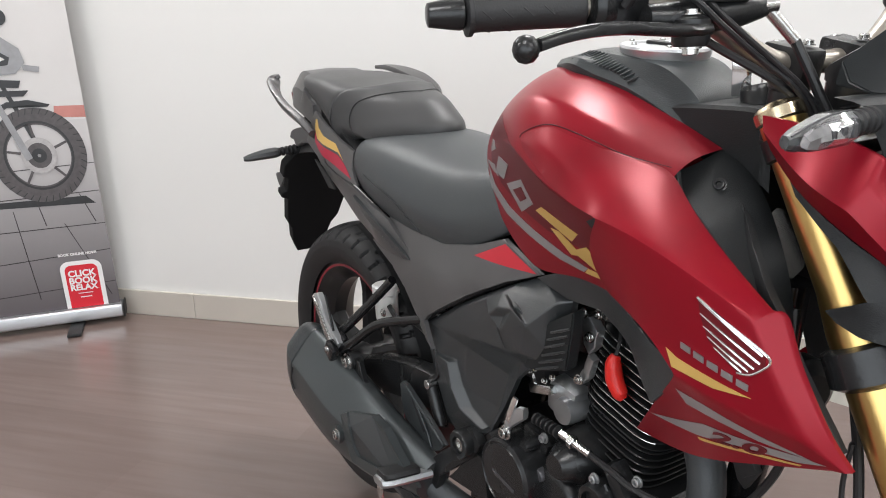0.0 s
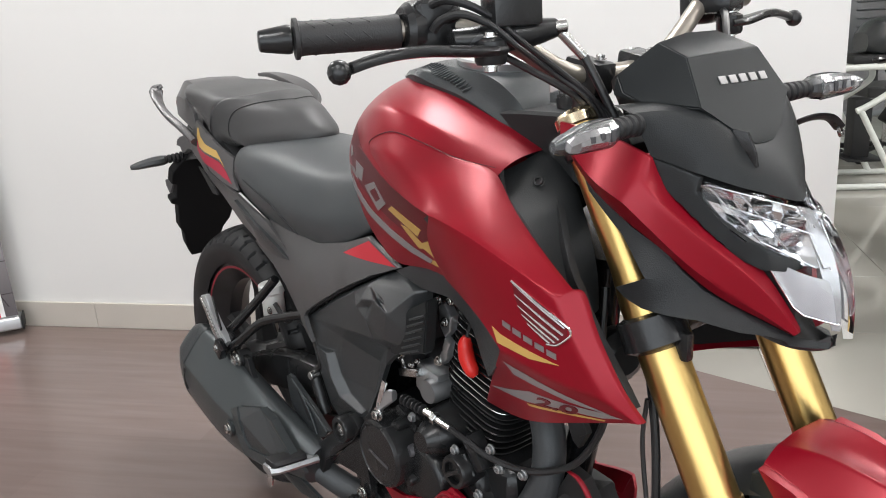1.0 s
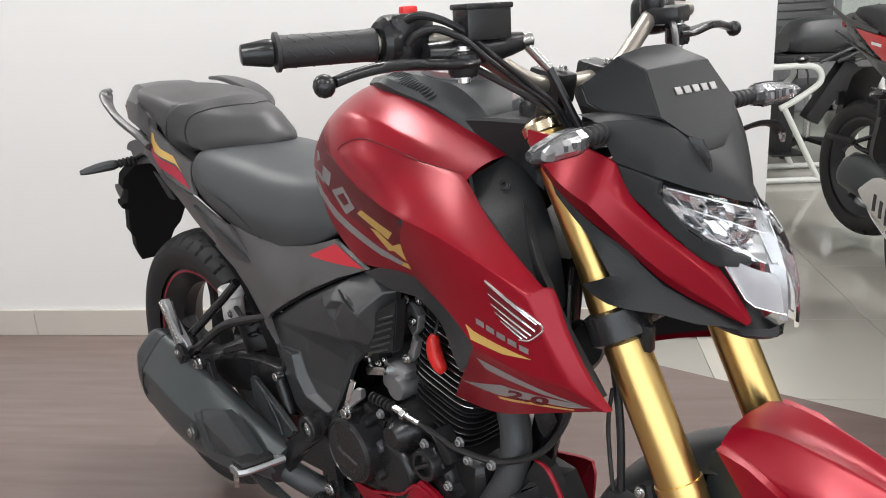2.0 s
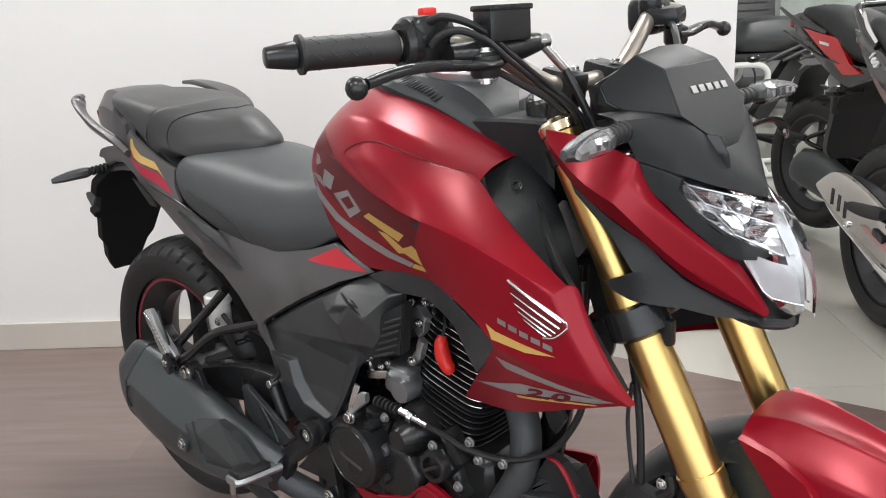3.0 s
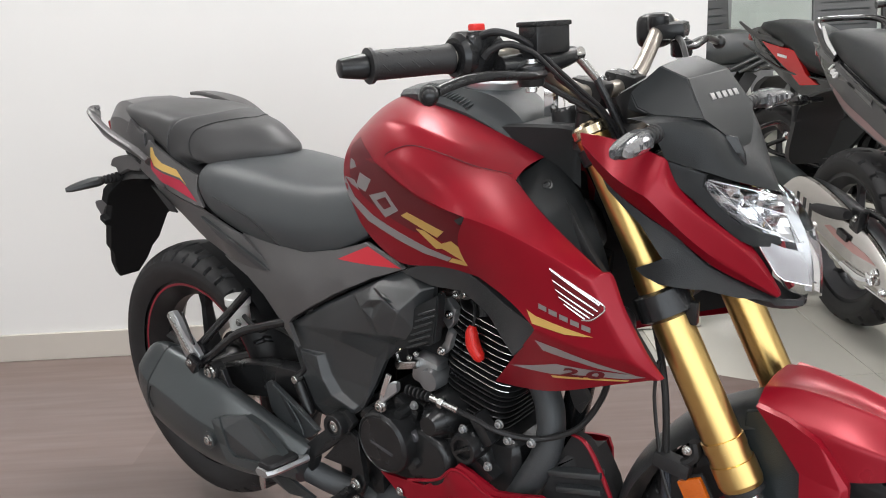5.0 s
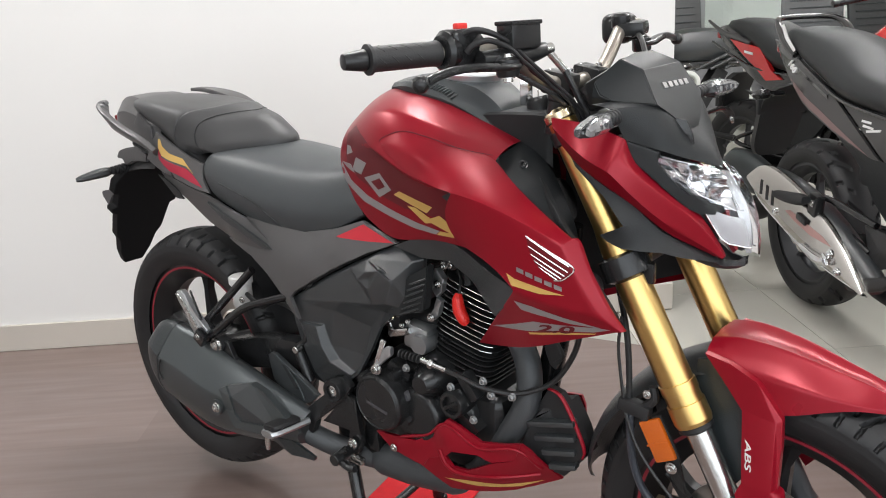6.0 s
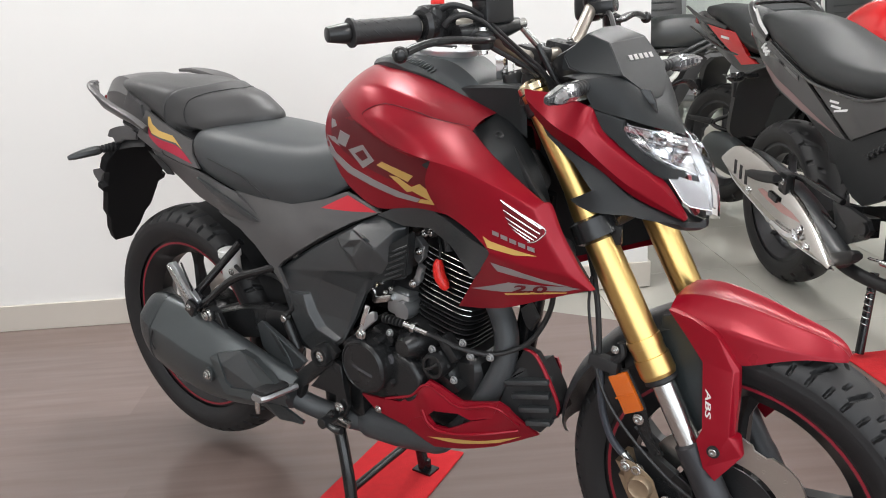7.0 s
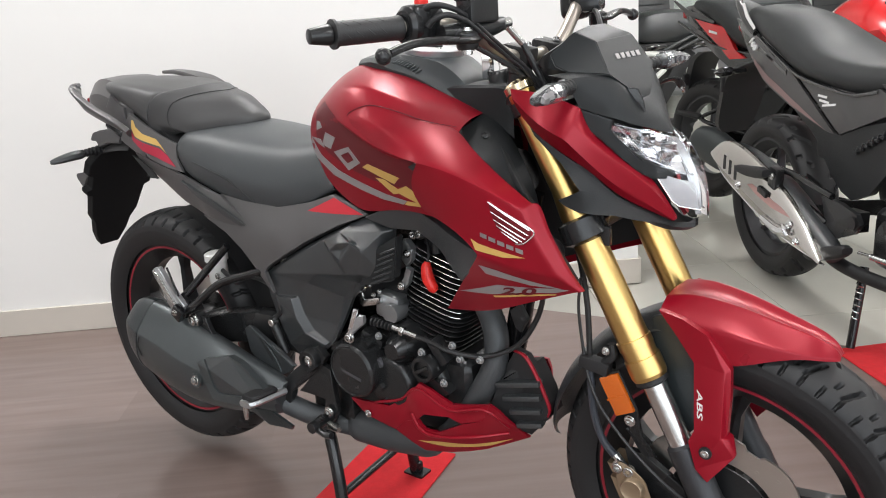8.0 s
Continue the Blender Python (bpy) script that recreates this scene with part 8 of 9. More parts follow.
WHITEP = material("print_white", (0.78, 0.77, 0.77), 0.4)
sheet_piece("print_badge_edge", rounded(0.042, 0.188, 0.072, 0.256, 0.032), WHITEP, 11, "white badge outline")
sheet_piece("print_badge", rounded(0.058, 0.173, 0.072, 0.240, 0.022), BADGE, 12, "red badge")
FACE = Matrix(((-1, 0, 0, 0), (0, 0, 1, 0), (0, 1, 0, 0), (0, 0, 0, 1)))
for text, x, z, size in (("CLICK", 0.116, 0.206, 0.034), ("BOOK", 0.116, 0.178, 0.034), ("RELAX", 0.116, 0.151, 0.032), ("BOOK ONLINE NOW!", 0.118, 0.283, 0.0135)):
    words(text, size, Matrix.Translation((x, 0.0205, z)) @ FACE, WHITEP, print_ob, "print_words", "white printed words", 0.0003, bold=0.0012 if size > 0.03 else 0.0006)
sheet_piece("print_bar", [(0.14, 0.130), (0.088, 0.130), (0.088, 0.127), (0.14, 0.127)], WHITEP, 13)
sheet_piece("print_bar", [(0.135, 0.115), (0.094, 0.115), (0.094, 0.111), (0.135, 0.111)], WHITEP, 13)

# the fabric leans a little along its base
for o in [print_ob] + list(print_ob.children_recursive):
    for v in o.data.vertices:
        v.co.x += 0.026 * (v.co.z - 0.06)

# ---- the other motorcycles ----
BIKEGREY = material("pearl_grey_paint", (0.062, 0.060, 0.061), 0.34, 0.5, 0.2, vary=0.1, vscale=3)
SADDLE = material("black_saddle_vinyl", (0.019, 0.021, 0.022), 0.46, spec=0.3, bump=0.25, scale=520, vary=0.12, vscale=6)
BIKEBLACK = material("gloss_black_paint", (0.012, 0.012, 0.013), 0.2, 0.0, 0.6)
BIKERED = material("bright_red_paint", (0.55, 0.012, 0.014), 0.25, 0.1, 0.5)
SHIELDSTEEL = material("brushed_shield_steel", (0.60, 0.58, 0.55), 0.17, 1.0, bump=0.1, scale=150, vary=0.12, vscale=6)
FADED = material("faded_pink_print", (0.50, 0.30, 0.28), 0.35, 0.6)
PALEPINK = material("pale_pink_decal", (0.24, 0.15, 0.15), 0.4, 0.3)
REARLENS = material("smoked_red_lens", (0.3, 0.01, 0.012), 0.1, coat=0.8)


def commuter(label, m, tail_mat, tank_mat, muf_mat, text=True, stripe=None):
    """A street motorcycle on its stand, seen mostly from the tail."""
    b = thing("motorcycle", label, "motorcycle", "motorcycles on show", m)
    axle_x = -0.16 if text else 0.0
    wheel("rear_wheel", b, (axle_x, 0, 0.305), 0.305, 0.13, 0.216, 22, "dark grey cast rear wheel", turn=0.3, stripe=False, disc_side=-0.062, disc_r=0.105, rim_mat=FORKLOW, tyre_detail=900)
    wheel("front_wheel", b, (1.34, 0, 0.290), 0.290, 0.10, 0.214, 24, "black cast front wheel", stripe=False, tyre_detail=240)
    tail = [(-0.427, -0.075, 0.952), (-0.203, -0.105, 0.916), (-0.068, -0.112, 0.843), (0.096, -0.116, 0.779), (0.225, -0.118, 0.702), (0.356, -0.118, 0.622), (0.306, -0.116, 0.624), (0.079, -0.110, 0.674), (-0.144, -0.102, 0.748), (-0.274, -0.092, 0.831)]
    tr, tl = both("tail_panel", panel(tail, 0.008, inner=[(-0.10, -0.120, 0.80)], cell=0.03), tail_mat, b, "painted tail panel")
    ts = skin(tr)
    if stripe:
        part("tail_stripe", decal([(-0.30, 0.84), (-0.14, 0.757), (0.079, 0.68), (0.30, 0.628), (0.09, 0.70), (-0.13, 0.785)], [ts], 0.001, 0.03), stripe, tr)
    side = [(0.131, -0.118, 0.777), (0.269, -0.120, 0.764), (0.461, -0.120, 0.752), (0.563, -0.122, 0.775), (0.70, -0.125, 0.74), (0.577, -0.124, 0.695), (0.391, -0.121, 0.624), (0.281, -0.120, 0.69)]
    sr, sl = both("side_panel", panel(side, 0.008, inner=[(0.42, -0.128, 0.70)], cell=0.03), BIKEGREY if text else BIKEBLACK, b, "painted side panel")
    ss = skin(sr)
    if text:
        for o in ([(0.262, 0.733), (0.316, 0.731), (0.312, 0.724), (0.260, 0.726)], [(0.270, 0.719), (0.330, 0.716), (0.326, 0.709), (0.268, 0.712)], [(0.290, 0.704), (0.372, 0.716), (0.366, 0.708), (0.288, 0.697)]):
            part("emblem", decal(o, [ss], 0.002, 0.03), WHITE_P, sr, "white emblem strokes")
        hit = ts.ray_cast(Vector((-0.19, -1, 0.86)), Vector((0, 1, 0)))[0]
        words("160", 0.038, Matrix.Translation((-0.195, (hit.y if hit else -0.11) - 0.008, 0.868)) @ SIDE @ Matrix.Rotation(radians(-38), 4, "Z"), WHITE_P, tr, "marking", "white 160 marking", 0.006, shear=0.3, bold=0.001)
    lower = [(0.083, -0.10, 0.666), (0.20, -0.112, 0.648), (0.373, -0.116, 0.622), (0.47, -0.118, 0.655), (0.60, -0.118, 0.69), (0.66, -0.115, 0.60), (0.606, -0.112, 0.540), (0.545, -0.112, 0.475), (0.460, -0.112, 0.440), (0.40, -0.110, 0.455), (0.33, -0.108, 0.500), (0.285, -0.106, 0.545), (0.250, -0.105, 0.580), (0.190, -0.104, 0.618)]
    both("frame_cover", panel(lower, 0.02, cell=0.03), COWLB, b, "dark plastic frame cover")
    for k in range(6):
        f = k / 5
        part("vent", box((0.026, 0.010, 0.009), 0.002, pose(0.478 + 0.115 * f, -0.121, 0.588 + 0.060 * f, 0, 8), segments=1), DARK, b)
        part("vent_blade", box((0.005, 0.012, 0.018), 0.0015, pose(0.492 + 0.115 * f, -0.123, 0.600 + 0.060 * f, 0, 25), segments=1), BLACK, b)
    seat = seat_sections([
        (-0.33, 0.06, 0.945, 0.075, 0.960, 0.062, 0.985, 0.990), (-0.25, 0.088, 0.930, 0.105, 0.952, 0.09, 0.985, 0.996), (-0.12, 0.105, 0.880, 0.125, 0.920, 0.108, 0.965, 0.985), (0.0, 0.110, 0.838, 0.135, 0.885, 0.115, 0.935, 0.965),
        (0.12, 0.114, 0.790, 0.142, 0.838, 0.122, 0.892, 0.928), (0.26, 0.116, 0.768, 0.145, 0.805, 0.125, 0.850, 0.872), (0.42, 0.114, 0.755, 0.13, 0.790, 0.105, 0.826, 0.842), (0.56, 0.108, 0.772, 0.11, 0.800, 0.085, 0.830, 0.842), (0.62, 0.10, 0.79, 0.10, 0.81, 0.075, 0.84, 0.85)])
    saddle = part("saddle", loft(seat, 4, 4), SADDLE, b, "black one-piece saddle", sharp=60)
    for s in (-1, 1):
        part("saddle_trim", tube([(-0.16, s * 0.112, 0.890), (-0.06, s * 0.118, 0.852), (0.06, s * 0.122, 0.806), (0.16, s * 0.125, 0.777), (0.30, s * 0.125, 0.758), (0.44, s * 0.123, 0.747), (0.56, s * 0.120, 0.766)], 0.0065, 8, 5), BIKEBLACK, saddle, "glossy black trim under the saddle")
    for s in (-1, 1) if text else ():
        part("grab_rail", tube([(-0.18, s * 0.115, 0.905), (-0.235, s * 0.125, 0.945), (-0.30, s * 0.122, 1.0), (-0.345, s * 0.105, 1.022), (-0.38, s * 0.07, 1.028), (-0.39, 0, 1.030)], [0.012, 0.014, 0.013, 0.011, 0.010, 0.010], 12, 5), BIKEBLACK, b, "glossy grab rail")
    part("rear_cowl", loft([[(x, -w, z0), (x, -w * 0.9, z1), (x, w * 0.9, z1), (x, w, z0)] for x, w, z0, z1 in ((-0.44, 0.05, 0.925, 0.955), (-0.33, 0.085, 0.87, 0.965), (-0.15, 0.10, 0.80, 0.93), (0.05, 0.10, 0.72, 0.85))], 3, 2, True, True), BIKEBLACK, b)
    part("tail_lamp", box((0.03, 0.12, 0.045), 0.012, pose(-0.43, 0, 0.925, 0, 20)), REARLENS, b, "red tail lamp")
    flap = ((-0.30, 0.80, 0.08), (-0.44, 0.765, 0.085), (-0.525, 0.715, 0.085), (-0.56, 0.63, 0.085), (-0.61, 0.53, 0.075), (-0.625, 0.49, 0.05)) if text else ((-0.06, 0.74, 0.07), (-0.12, 0.70, 0.075), (-0.16, 0.62, 0.07), (-0.20, 0.52, 0.06))
    mud = loft([[(x + 0.05, -w, z), (x, -w * 0.9, z), (x, w * 0.9, z), (x + 0.05, w, z)] for x, z, w in flap], 3, 1, True, True)
    part("mudguard", mud, DARK, b, "black rear mudguard")
    for s in (-1, 1):
        part("plate_bracket", box((0.02, 0.03, 0.06), 0.004, pose(flap[2][0] + 0.02, s * 0.08, flap[2][1] - 0.02)), DARK, b)
        it = loft([[(-0.30 + a * 0.01, s * (0.10 + 0.105 * a), 0.765 + zz) for zz in (0.0,)] and [(-0.30 - r, s * (0.09 + 0.12 * a), 0.765), (-0.30, s * (0.09 + 0.12 * a), 0.765 + r), (-0.30 + r, s * (0.09 + 0.12 * a), 0.765), (-0.30, s * (0.09 + 0.12 * a), 0.765 - r)] for a, r in ((0, 0.008), (0.35, 0.010), (0.5, 0.017), (0.8, 0.017), (1.0, 0.006))], 3, 2, True, True)
        ind = part("indicator", it, BIKEBLACK, b, "smoked rear indicator")
    # muffler: bright shield, or short and black
    if muf_mat is DARK:
        part("muffler", loft([oval((x, -0.20, z), hh, hw, 0.35, 2.4) for x, z, hh, hw in ((0.125, 0.335, 0.05, 0.045), (0.15, 0.335, 0.078, 0.055), (0.24, 0.325, 0.088, 0.058), (0.36, 0.29, 0.08, 0.052), (0.50, 0.26, 0.05, 0.04))], 4, 1, True, True), MUFFLER, b, "stubby dark grey muffler")
    else:
        can = part("muffler", loft([oval((x, -0.185, z), hh, hw, 0.35, 2.4) for x, z, hh, hw in ((-0.205, 0.478, 0.030, 0.030), (-0.19, 0.478, 0.044, 0.042), (-0.12, 0.468, 0.060, 0.050), (0.02, 0.442, 0.070, 0.052), (0.20, 0.392, 0.074, 0.050), (0.36, 0.345, 0.058, 0.044), (0.52, 0.295, 0.028, 0.028))], 4, 1, True, True), BLACK, b, "black muffler with metal heat shield")
        rows = []
        for x, zt, zb in ((-0.235, 0.490, 0.468), (-0.215, 0.512, 0.440), (-0.160, 0.538, 0.405), (-0.080, 0.540, 0.378), (0.020, 0.522, 0.350), (0.140, 0.490, 0.316), (0.290, 0.436, 0.290), (0.400, 0.378, 0.280), (0.480, 0.322, 0.276), (0.532, 0.290, 0.274)):
            h = zt - zb
            rows.append([(x, -0.214, zt), (x, -0.226, zt - 0.02 * h), (x, -0.238, zt - 0.14 * h), (x, -0.244, zt - 0.45 * h), (x, -0.245, zb + 0.27 * h), (x, -0.238, zb + 0.13 * h), (x, -0.226, zb)])
        fold = [r[4] for r in rows]
        sh = cage([rows], [(fold, 0.8), ([r[1] for r in rows], 0.5)], 3)
        shield = part("heat_shield", thicken(sh, 0.004, 0.0), SHIELDSTEEL, can, "brushed steel heat shield")
        hs = skin(shield)
        for x, z in ((-0.116, 0.463), (-0.070, 0.452), (-0.027, 0.441)):
            part("shield_slot", decal([(x - 0.008, z + 0.026), (x + 0.010, z + 0.024), (x + 0.012, z - 0.024), (x - 0.006, z - 0.026)], [hs], 0.0012, 0.05), DARK, can, "dark slot in the shield")
        for x, z in ((0.0, 0.401), (0.405, 0.307), (0.362, 0.358)):
            near = hs.find_nearest(Vector((x, -0.3, z)))[0]
            part("shield_bolt", bolt(near, (0, -1, 0), 0.011, 0.008), CHROME, can)
        part("shield_mark", decal([(0.07, 0.420), (0.10, 0.428), (0.30, 0.392), (0.355, 0.372), (0.24, 0.378), (0.14, 0.398)], [hs], 0.0012, 0.03), FADED, can, "faded pink marking")
        part("shield_lip", tube([r[6] for r in rows], 0.003, 8, 3), CHROME, can, "rolled shield edge")
        part("shield_cap", tube([(0.20, -0.251, 0.335), (0.30, -0.254, 0.322), (0.36, -0.254, 0.330), (0.335, -0.25, 0.345)], [0.010, 0.015, 0.014, 0.006], 12, 4), CHROME, can, "bright end clamp of the shield")
        hanger = part("rest_hanger", moulding(dict(a=(0.402, -0.170, 0.447), b=(0.497, -0.170, 0.446), c=(0.583, -0.170, 0.430), d=(0.602, -0.170, 0.405), e=(0.576, -0.170, 0.372), f=(0.474, -0.170, 0.328), g=(0.385, -0.170, 0.308), h=(0.372, -0.170, 0.330), i=(0.424, -0.170, 0.384), m=(0.500, -0.178, 0.392)), ["a b m", "b c m", "c d m", "d e m", "e f m", "f g h m", "h i m", "i a m"], 0.014, 0.002), ENGINE, b, "black cast foot rest hanger")
        part("hanger_hole", lathe([(0.0, -0.002), (0.012, -0.002), (0.015, 0.001), (0.018, 0.001), (0.019, -0.003)], "y", 24, (0.572, -0.174, 0.405)), DARK, hanger)
        part("hanger_tube", tube([(0.215, -0.205, 0.494), (0.28, -0.190, 0.488), (0.46, -0.170, 0.456)], 0.0105, 12, 4), FRAME, hanger, "glossy black stay")
        part("hanger_tube", tube([(0.205, -0.205, 0.446), (0.26, -0.190, 0.430), (0.44, -0.170, 0.370)], 0.0105, 12, 4), FRAME, hanger, "glossy black stay")
        part("peg_clamp", box((0.050, 0.030, 0.070), 0.006, pose(0.222, -0.222, 0.470, 0, 8)), ENGINE, hanger, "black peg clamp")
        part("clamp_bolt", bolt((0.226, -0.238, 0.478), (0, -1, 0), 0.009, 0.006), STEEL, hanger)
        part("folded_peg", loft([oval((x, -0.258, z), hh, 0.014, 0.0, 3.0) for x, z, hh in ((0.025, 0.470, 0.006), (0.038, 0.470, 0.013), (0.11, 0.474, 0.018), (0.195, 0.484, 0.019), (0.225, 0.488, 0.012))], 3, 1, True, True), RUBBER, hanger, "folded rubber passenger peg")
        part("pipe_bracket", box((0.060, 0.024, 0.022), 0.005, pose(0.185, -0.240, 0.418, 0, 12)), FRAME, hanger)
        part("rider_peg", loft([oval((x, -0.205, z), hh, 0.016, 0.0, 3.0) for x, z, hh in ((0.410, 0.272, 0.010), (0.430, 0.276, 0.021), (0.52, 0.303, 0.022), (0.590, 0.330, 0.020), (0.610, 0.336, 0.010))], 3, 1, True, True), RUBBER, hanger, "ribbed rubber rider peg")
        for k in range(8):
            part("rod_coil", lathe([(0.004, -0.004), (0.009, 0), (0.004, 0.004)], (1, 0, 0.1), 12, (0.66 + 0.012 * k, -0.165, 0.330 + 0.001 * k)), STEEL, hanger)
        part("brake_rod", rod((0.60, -0.165, 0.325), (0.80, -0.165, 0.345), 0.005), STEEL, hanger, "steel brake rod")
    part("exhaust_pipe", tube([(0.38, -0.18, 0.305), (0.50, -0.15, 0.255), (0.64, -0.10, 0.235), (0.80, -0.08, 0.25), (0.93, -0.06, 0.38), (0.92, -0.04, 0.52), (0.88, -0.02, 0.58)], 0.02, 14, 5), DARK, b)
    for s in (-1, 1):
        part("swingarm", loft([[(x, s * (0.09 - 0.015), z + h), (x, s * (0.09 + 0.015), z + h), (x, s * (0.09 + 0.015), z - h), (x, s * (0.09 - 0.015), z - h)] for x, z, h in ((axle_x - 0.05, 0.305, 0.022), (0.10, 0.32, 0.022), (0.34, 0.37, 0.026), (0.5, 0.38, 0.03))], 3, 1, True, True), ENGINE, b)
        if text:
            continue
        part("passenger_hanger", tube([(0.33, s * 0.11, 0.56), (0.22, s * 0.14, 0.49), (0.12, s * 0.165, 0.445), (0.16, s * 0.165, 0.42), (0.30, s * 0.14, 0.40), (0.46, s * 0.12, 0.38)], 0.010, 10, 4), FRAME, b, "black passenger rest hanger")
        part("passenger_peg", tube([(0.11, s * 0.17, 0.445), (0.05, s * 0.20, 0.455), (-0.02, s * 0.21, 0.46)], [0.016, 0.014, 0.010], 10, 3), RUBBER, b)
        part("rest_plate", panel([(0.40, -0.13, 0.42), (0.52, -0.13, 0.44), (0.62, -0.13, 0.38), (0.60, -0.13, 0.30), (0.46, -0.13, 0.32)], 0.014, cell=0.06, bevel=0.004) if s < 0 else mirrored(panel([(0.40, -0.13, 0.42), (0.52, -0.13, 0.44), (0.62, -0.13, 0.38), (0.60, -0.13, 0.30), (0.46, -0.13, 0.32)], 0.014, cell=0.06, bevel=0.004)), ENGINE, b, "black cast foot rest plate")
        part("foot_peg", rod((0.55, s * 0.13, 0.32), (0.54, s * 0.23, 0.32), 0.013), RUBBER, b)
        part("plate_bolt", bolt((0.58, s * 0.134, 0.405), (0, s, 0), 0.010, 0.008), STEEL, b)
    part("hub_cover", lathe([(0.0, -0.07), (0.06, -0.068), (0.075, -0.055), (0.08, -0.03)], "y", 32, (axle_x, 0, 0.305)), CAST, b, "cast hub")
    part("battery_box", box((0.26, 0.18, 0.16), 0.03, pose(0.33, 0, 0.60)), DARK, b)
    part("frame_spine", tube([(0.98, 0, 0.80), (0.80, 0, 0.74), (0.60, 0, 0.62), (0.52, 0, 0.40), (0.60, 0, 0.28)], 0.04, 10, 4), FRAME, b)
    eng2 = part("crankcase", box((0.34, 0.22, 0.18), 0.04, pose(0.73, 0, 0.36), segments=3), ENGINE, b, "dark engine case")
    part("clutch_cover", lathe([(0.0, -0.14), (0.07, -0.14), (0.085, -0.12), (0.09, -0.09)], "y", 32, (0.70, 0, 0.37)), ENGINE, eng2)
    cyl2 = part("cylinder", box((0.12, 0.13, 0.22), 0.015, pose(0.83, 0, 0.55, 0, 12)), ENGINE, b)
    for k in range(9):
        part("fin", box((0.15, 0.16, 0.004), 0.001, pose(0.815 + 0.003 * k, 0, 0.47 + 0.018 * k, 0, 12), segments=1), ENGINE, cyl2)
    tk = [[(x, -w0, z0), (x, -w1, z1), (x, -w2, z2), (x, 0, z3), (x, w2, z2), (x, w1, z1), (x, w0, z0)] for x, w0, z0, w1, z1, w2, z2, z3 in
          ((0.56, 0.08, 0.78, 0.10, 0.83, 0.06, 0.875, 0.885), (0.64, 0.12, 0.74, 0.15, 0.85, 0.10, 0.93, 0.95), (0.76, 0.16, 0.70, 0.19, 0.86, 0.12, 0.97, 0.995), (0.90, 0.18, 0.68, 0.20, 0.84, 0.11, 0.94, 0.97), (1.0, 0.15, 0.72, 0.14, 0.82, 0.07, 0.88, 0.90))]
    tnk = part("tank", bloft(tk, 5, 5), tank_mat, b, "painted fuel tank", sharp=50)
    both("shroud", panel([(0.66, -0.18, 0.80), (0.95, -0.20, 0.84), (1.10, -0.18, 0.72), (1.06, -0.16, 0.62), (0.90, -0.17, 0.62), (0.80, -0.17, 0.70)], 0.008, cell=0.04), tank_mat, b)
    if tank_mat is BIKERED:
        both("tank_decal", panel([(0.70, -0.193, 0.84), (0.84, -0.206, 0.86), (0.90, -0.208, 0.80), (0.76, -0.20, 0.79)], 0.002, cell=0.05, bevel=0.0), WHITE_P, b, "white tank decal")
    for s in (-1, 1):
        part("fork_leg", rod((1.03, s * 0.09, 0.92), (1.345, s * 0.09, 0.28), 0.022, 20), STEEL, b, "telescopic fork leg")
    part("front_mudguard", loft([[(1.34 + 0.315 * math.cos(radians(a)), y, 0.29 + 0.315 * math.sin(radians(a)) - abs(y) * 0.4) for y in (-0.06, -0.04, 0, 0.04, 0.06)] for a in (40, 70, 100, 130, 155)], 4, 2), tank_mat, b)
    part("head_lamp", loft([[(x, -w, z - h), (x, -w, z + h), (x, w, z + h), (x, w, z - h)] for x, w, z, h in ((1.08, 0.09, 0.90, 0.09), (1.18, 0.10, 0.88, 0.085), (1.26, 0.06, 0.84, 0.05))], 3, 3, True, True), BIKEBLACK, b)
    part("handlebar", tube([(0.90, 0.37, 1.04), (0.96, 0.22, 1.06), (1.0, 0.12, 1.03), (1.02, 0, 1.0), (1.0, -0.12, 1.03), (0.96, -0.22, 1.06), (0.90, -0.37, 1.04)], 0.013, 12, 5), ENGINE, b, "black handlebar")
    if text:
        part("rail_trim", tube([(-0.253, -0.130, 1.008), (-0.212, -0.134, 0.965), (-0.158, -0.130, 0.920)], [0.005, 0.007, 0.005], 8, 4, flat=0.5), CHROME, b, "bright rail trim")
    else:
        for o in [c for c in b.children if c.name.split(".")[0] in ("tail_panel", "saddle", "grab_rail", "rear_cowl", "tail_lamp")]:
            for v in o.data.vertices:
                v.co.x += 0.24 * max(0.0, min(1.0, (0.62 - v.co.x) / 0.75))
        for o in [c for c in b.children if c.name.split(".")[0] in ("tank", "shroud", "tank_decal")]:
            for v in o.data.vertices:
                v.co += Vector((0.20, 0, 0.02))
        for s in (-1, 1):
            red = panel([(-0.02, -0.120, 0.905), (0.22, -0.134, 0.866), (0.304, -0.136, 0.765), (0.372, -0.134, 0.728), (0.262, -0.130, 0.720), (0.168, -0.126, 0.785)], 0.02, inner=[(0.18, -0.138, 0.83)], cell=0.03)
            q = part("tail_cover", red if s < 0 else mirrored(red), BIKERED, b, "bright red tail side cover")
            dash = panel([(0.118, -0.1400, 0.853), (0.178, -0.1400, 0.843), (0.178, -0.1400, 0.832), (0.120, -0.1400, 0.842)], 0.003, cell=0.1, bevel=0)
            part("dash_mark", dash if s < 0 else mirrored(dash), WHITE_P, q, "white dash")
            part("side_rail", tube([(0.14, s * 0.122, 0.886), (0.03, s * 0.126, 0.915), (-0.07, s * 0.126, 0.938), (-0.20, s * 0.110, 0.992)], [0.010, 0.014, 0.012, 0.006], 10, 4, flat=0.6), BIKEGREY, b, "grey cast side rail")
    # side stand and centre stand
    st = part("side_stand", rod((0.56, 0.11, 0.28), (0.60, 0.22, 0.012), 0.012), FRAME, b, "black side stand")
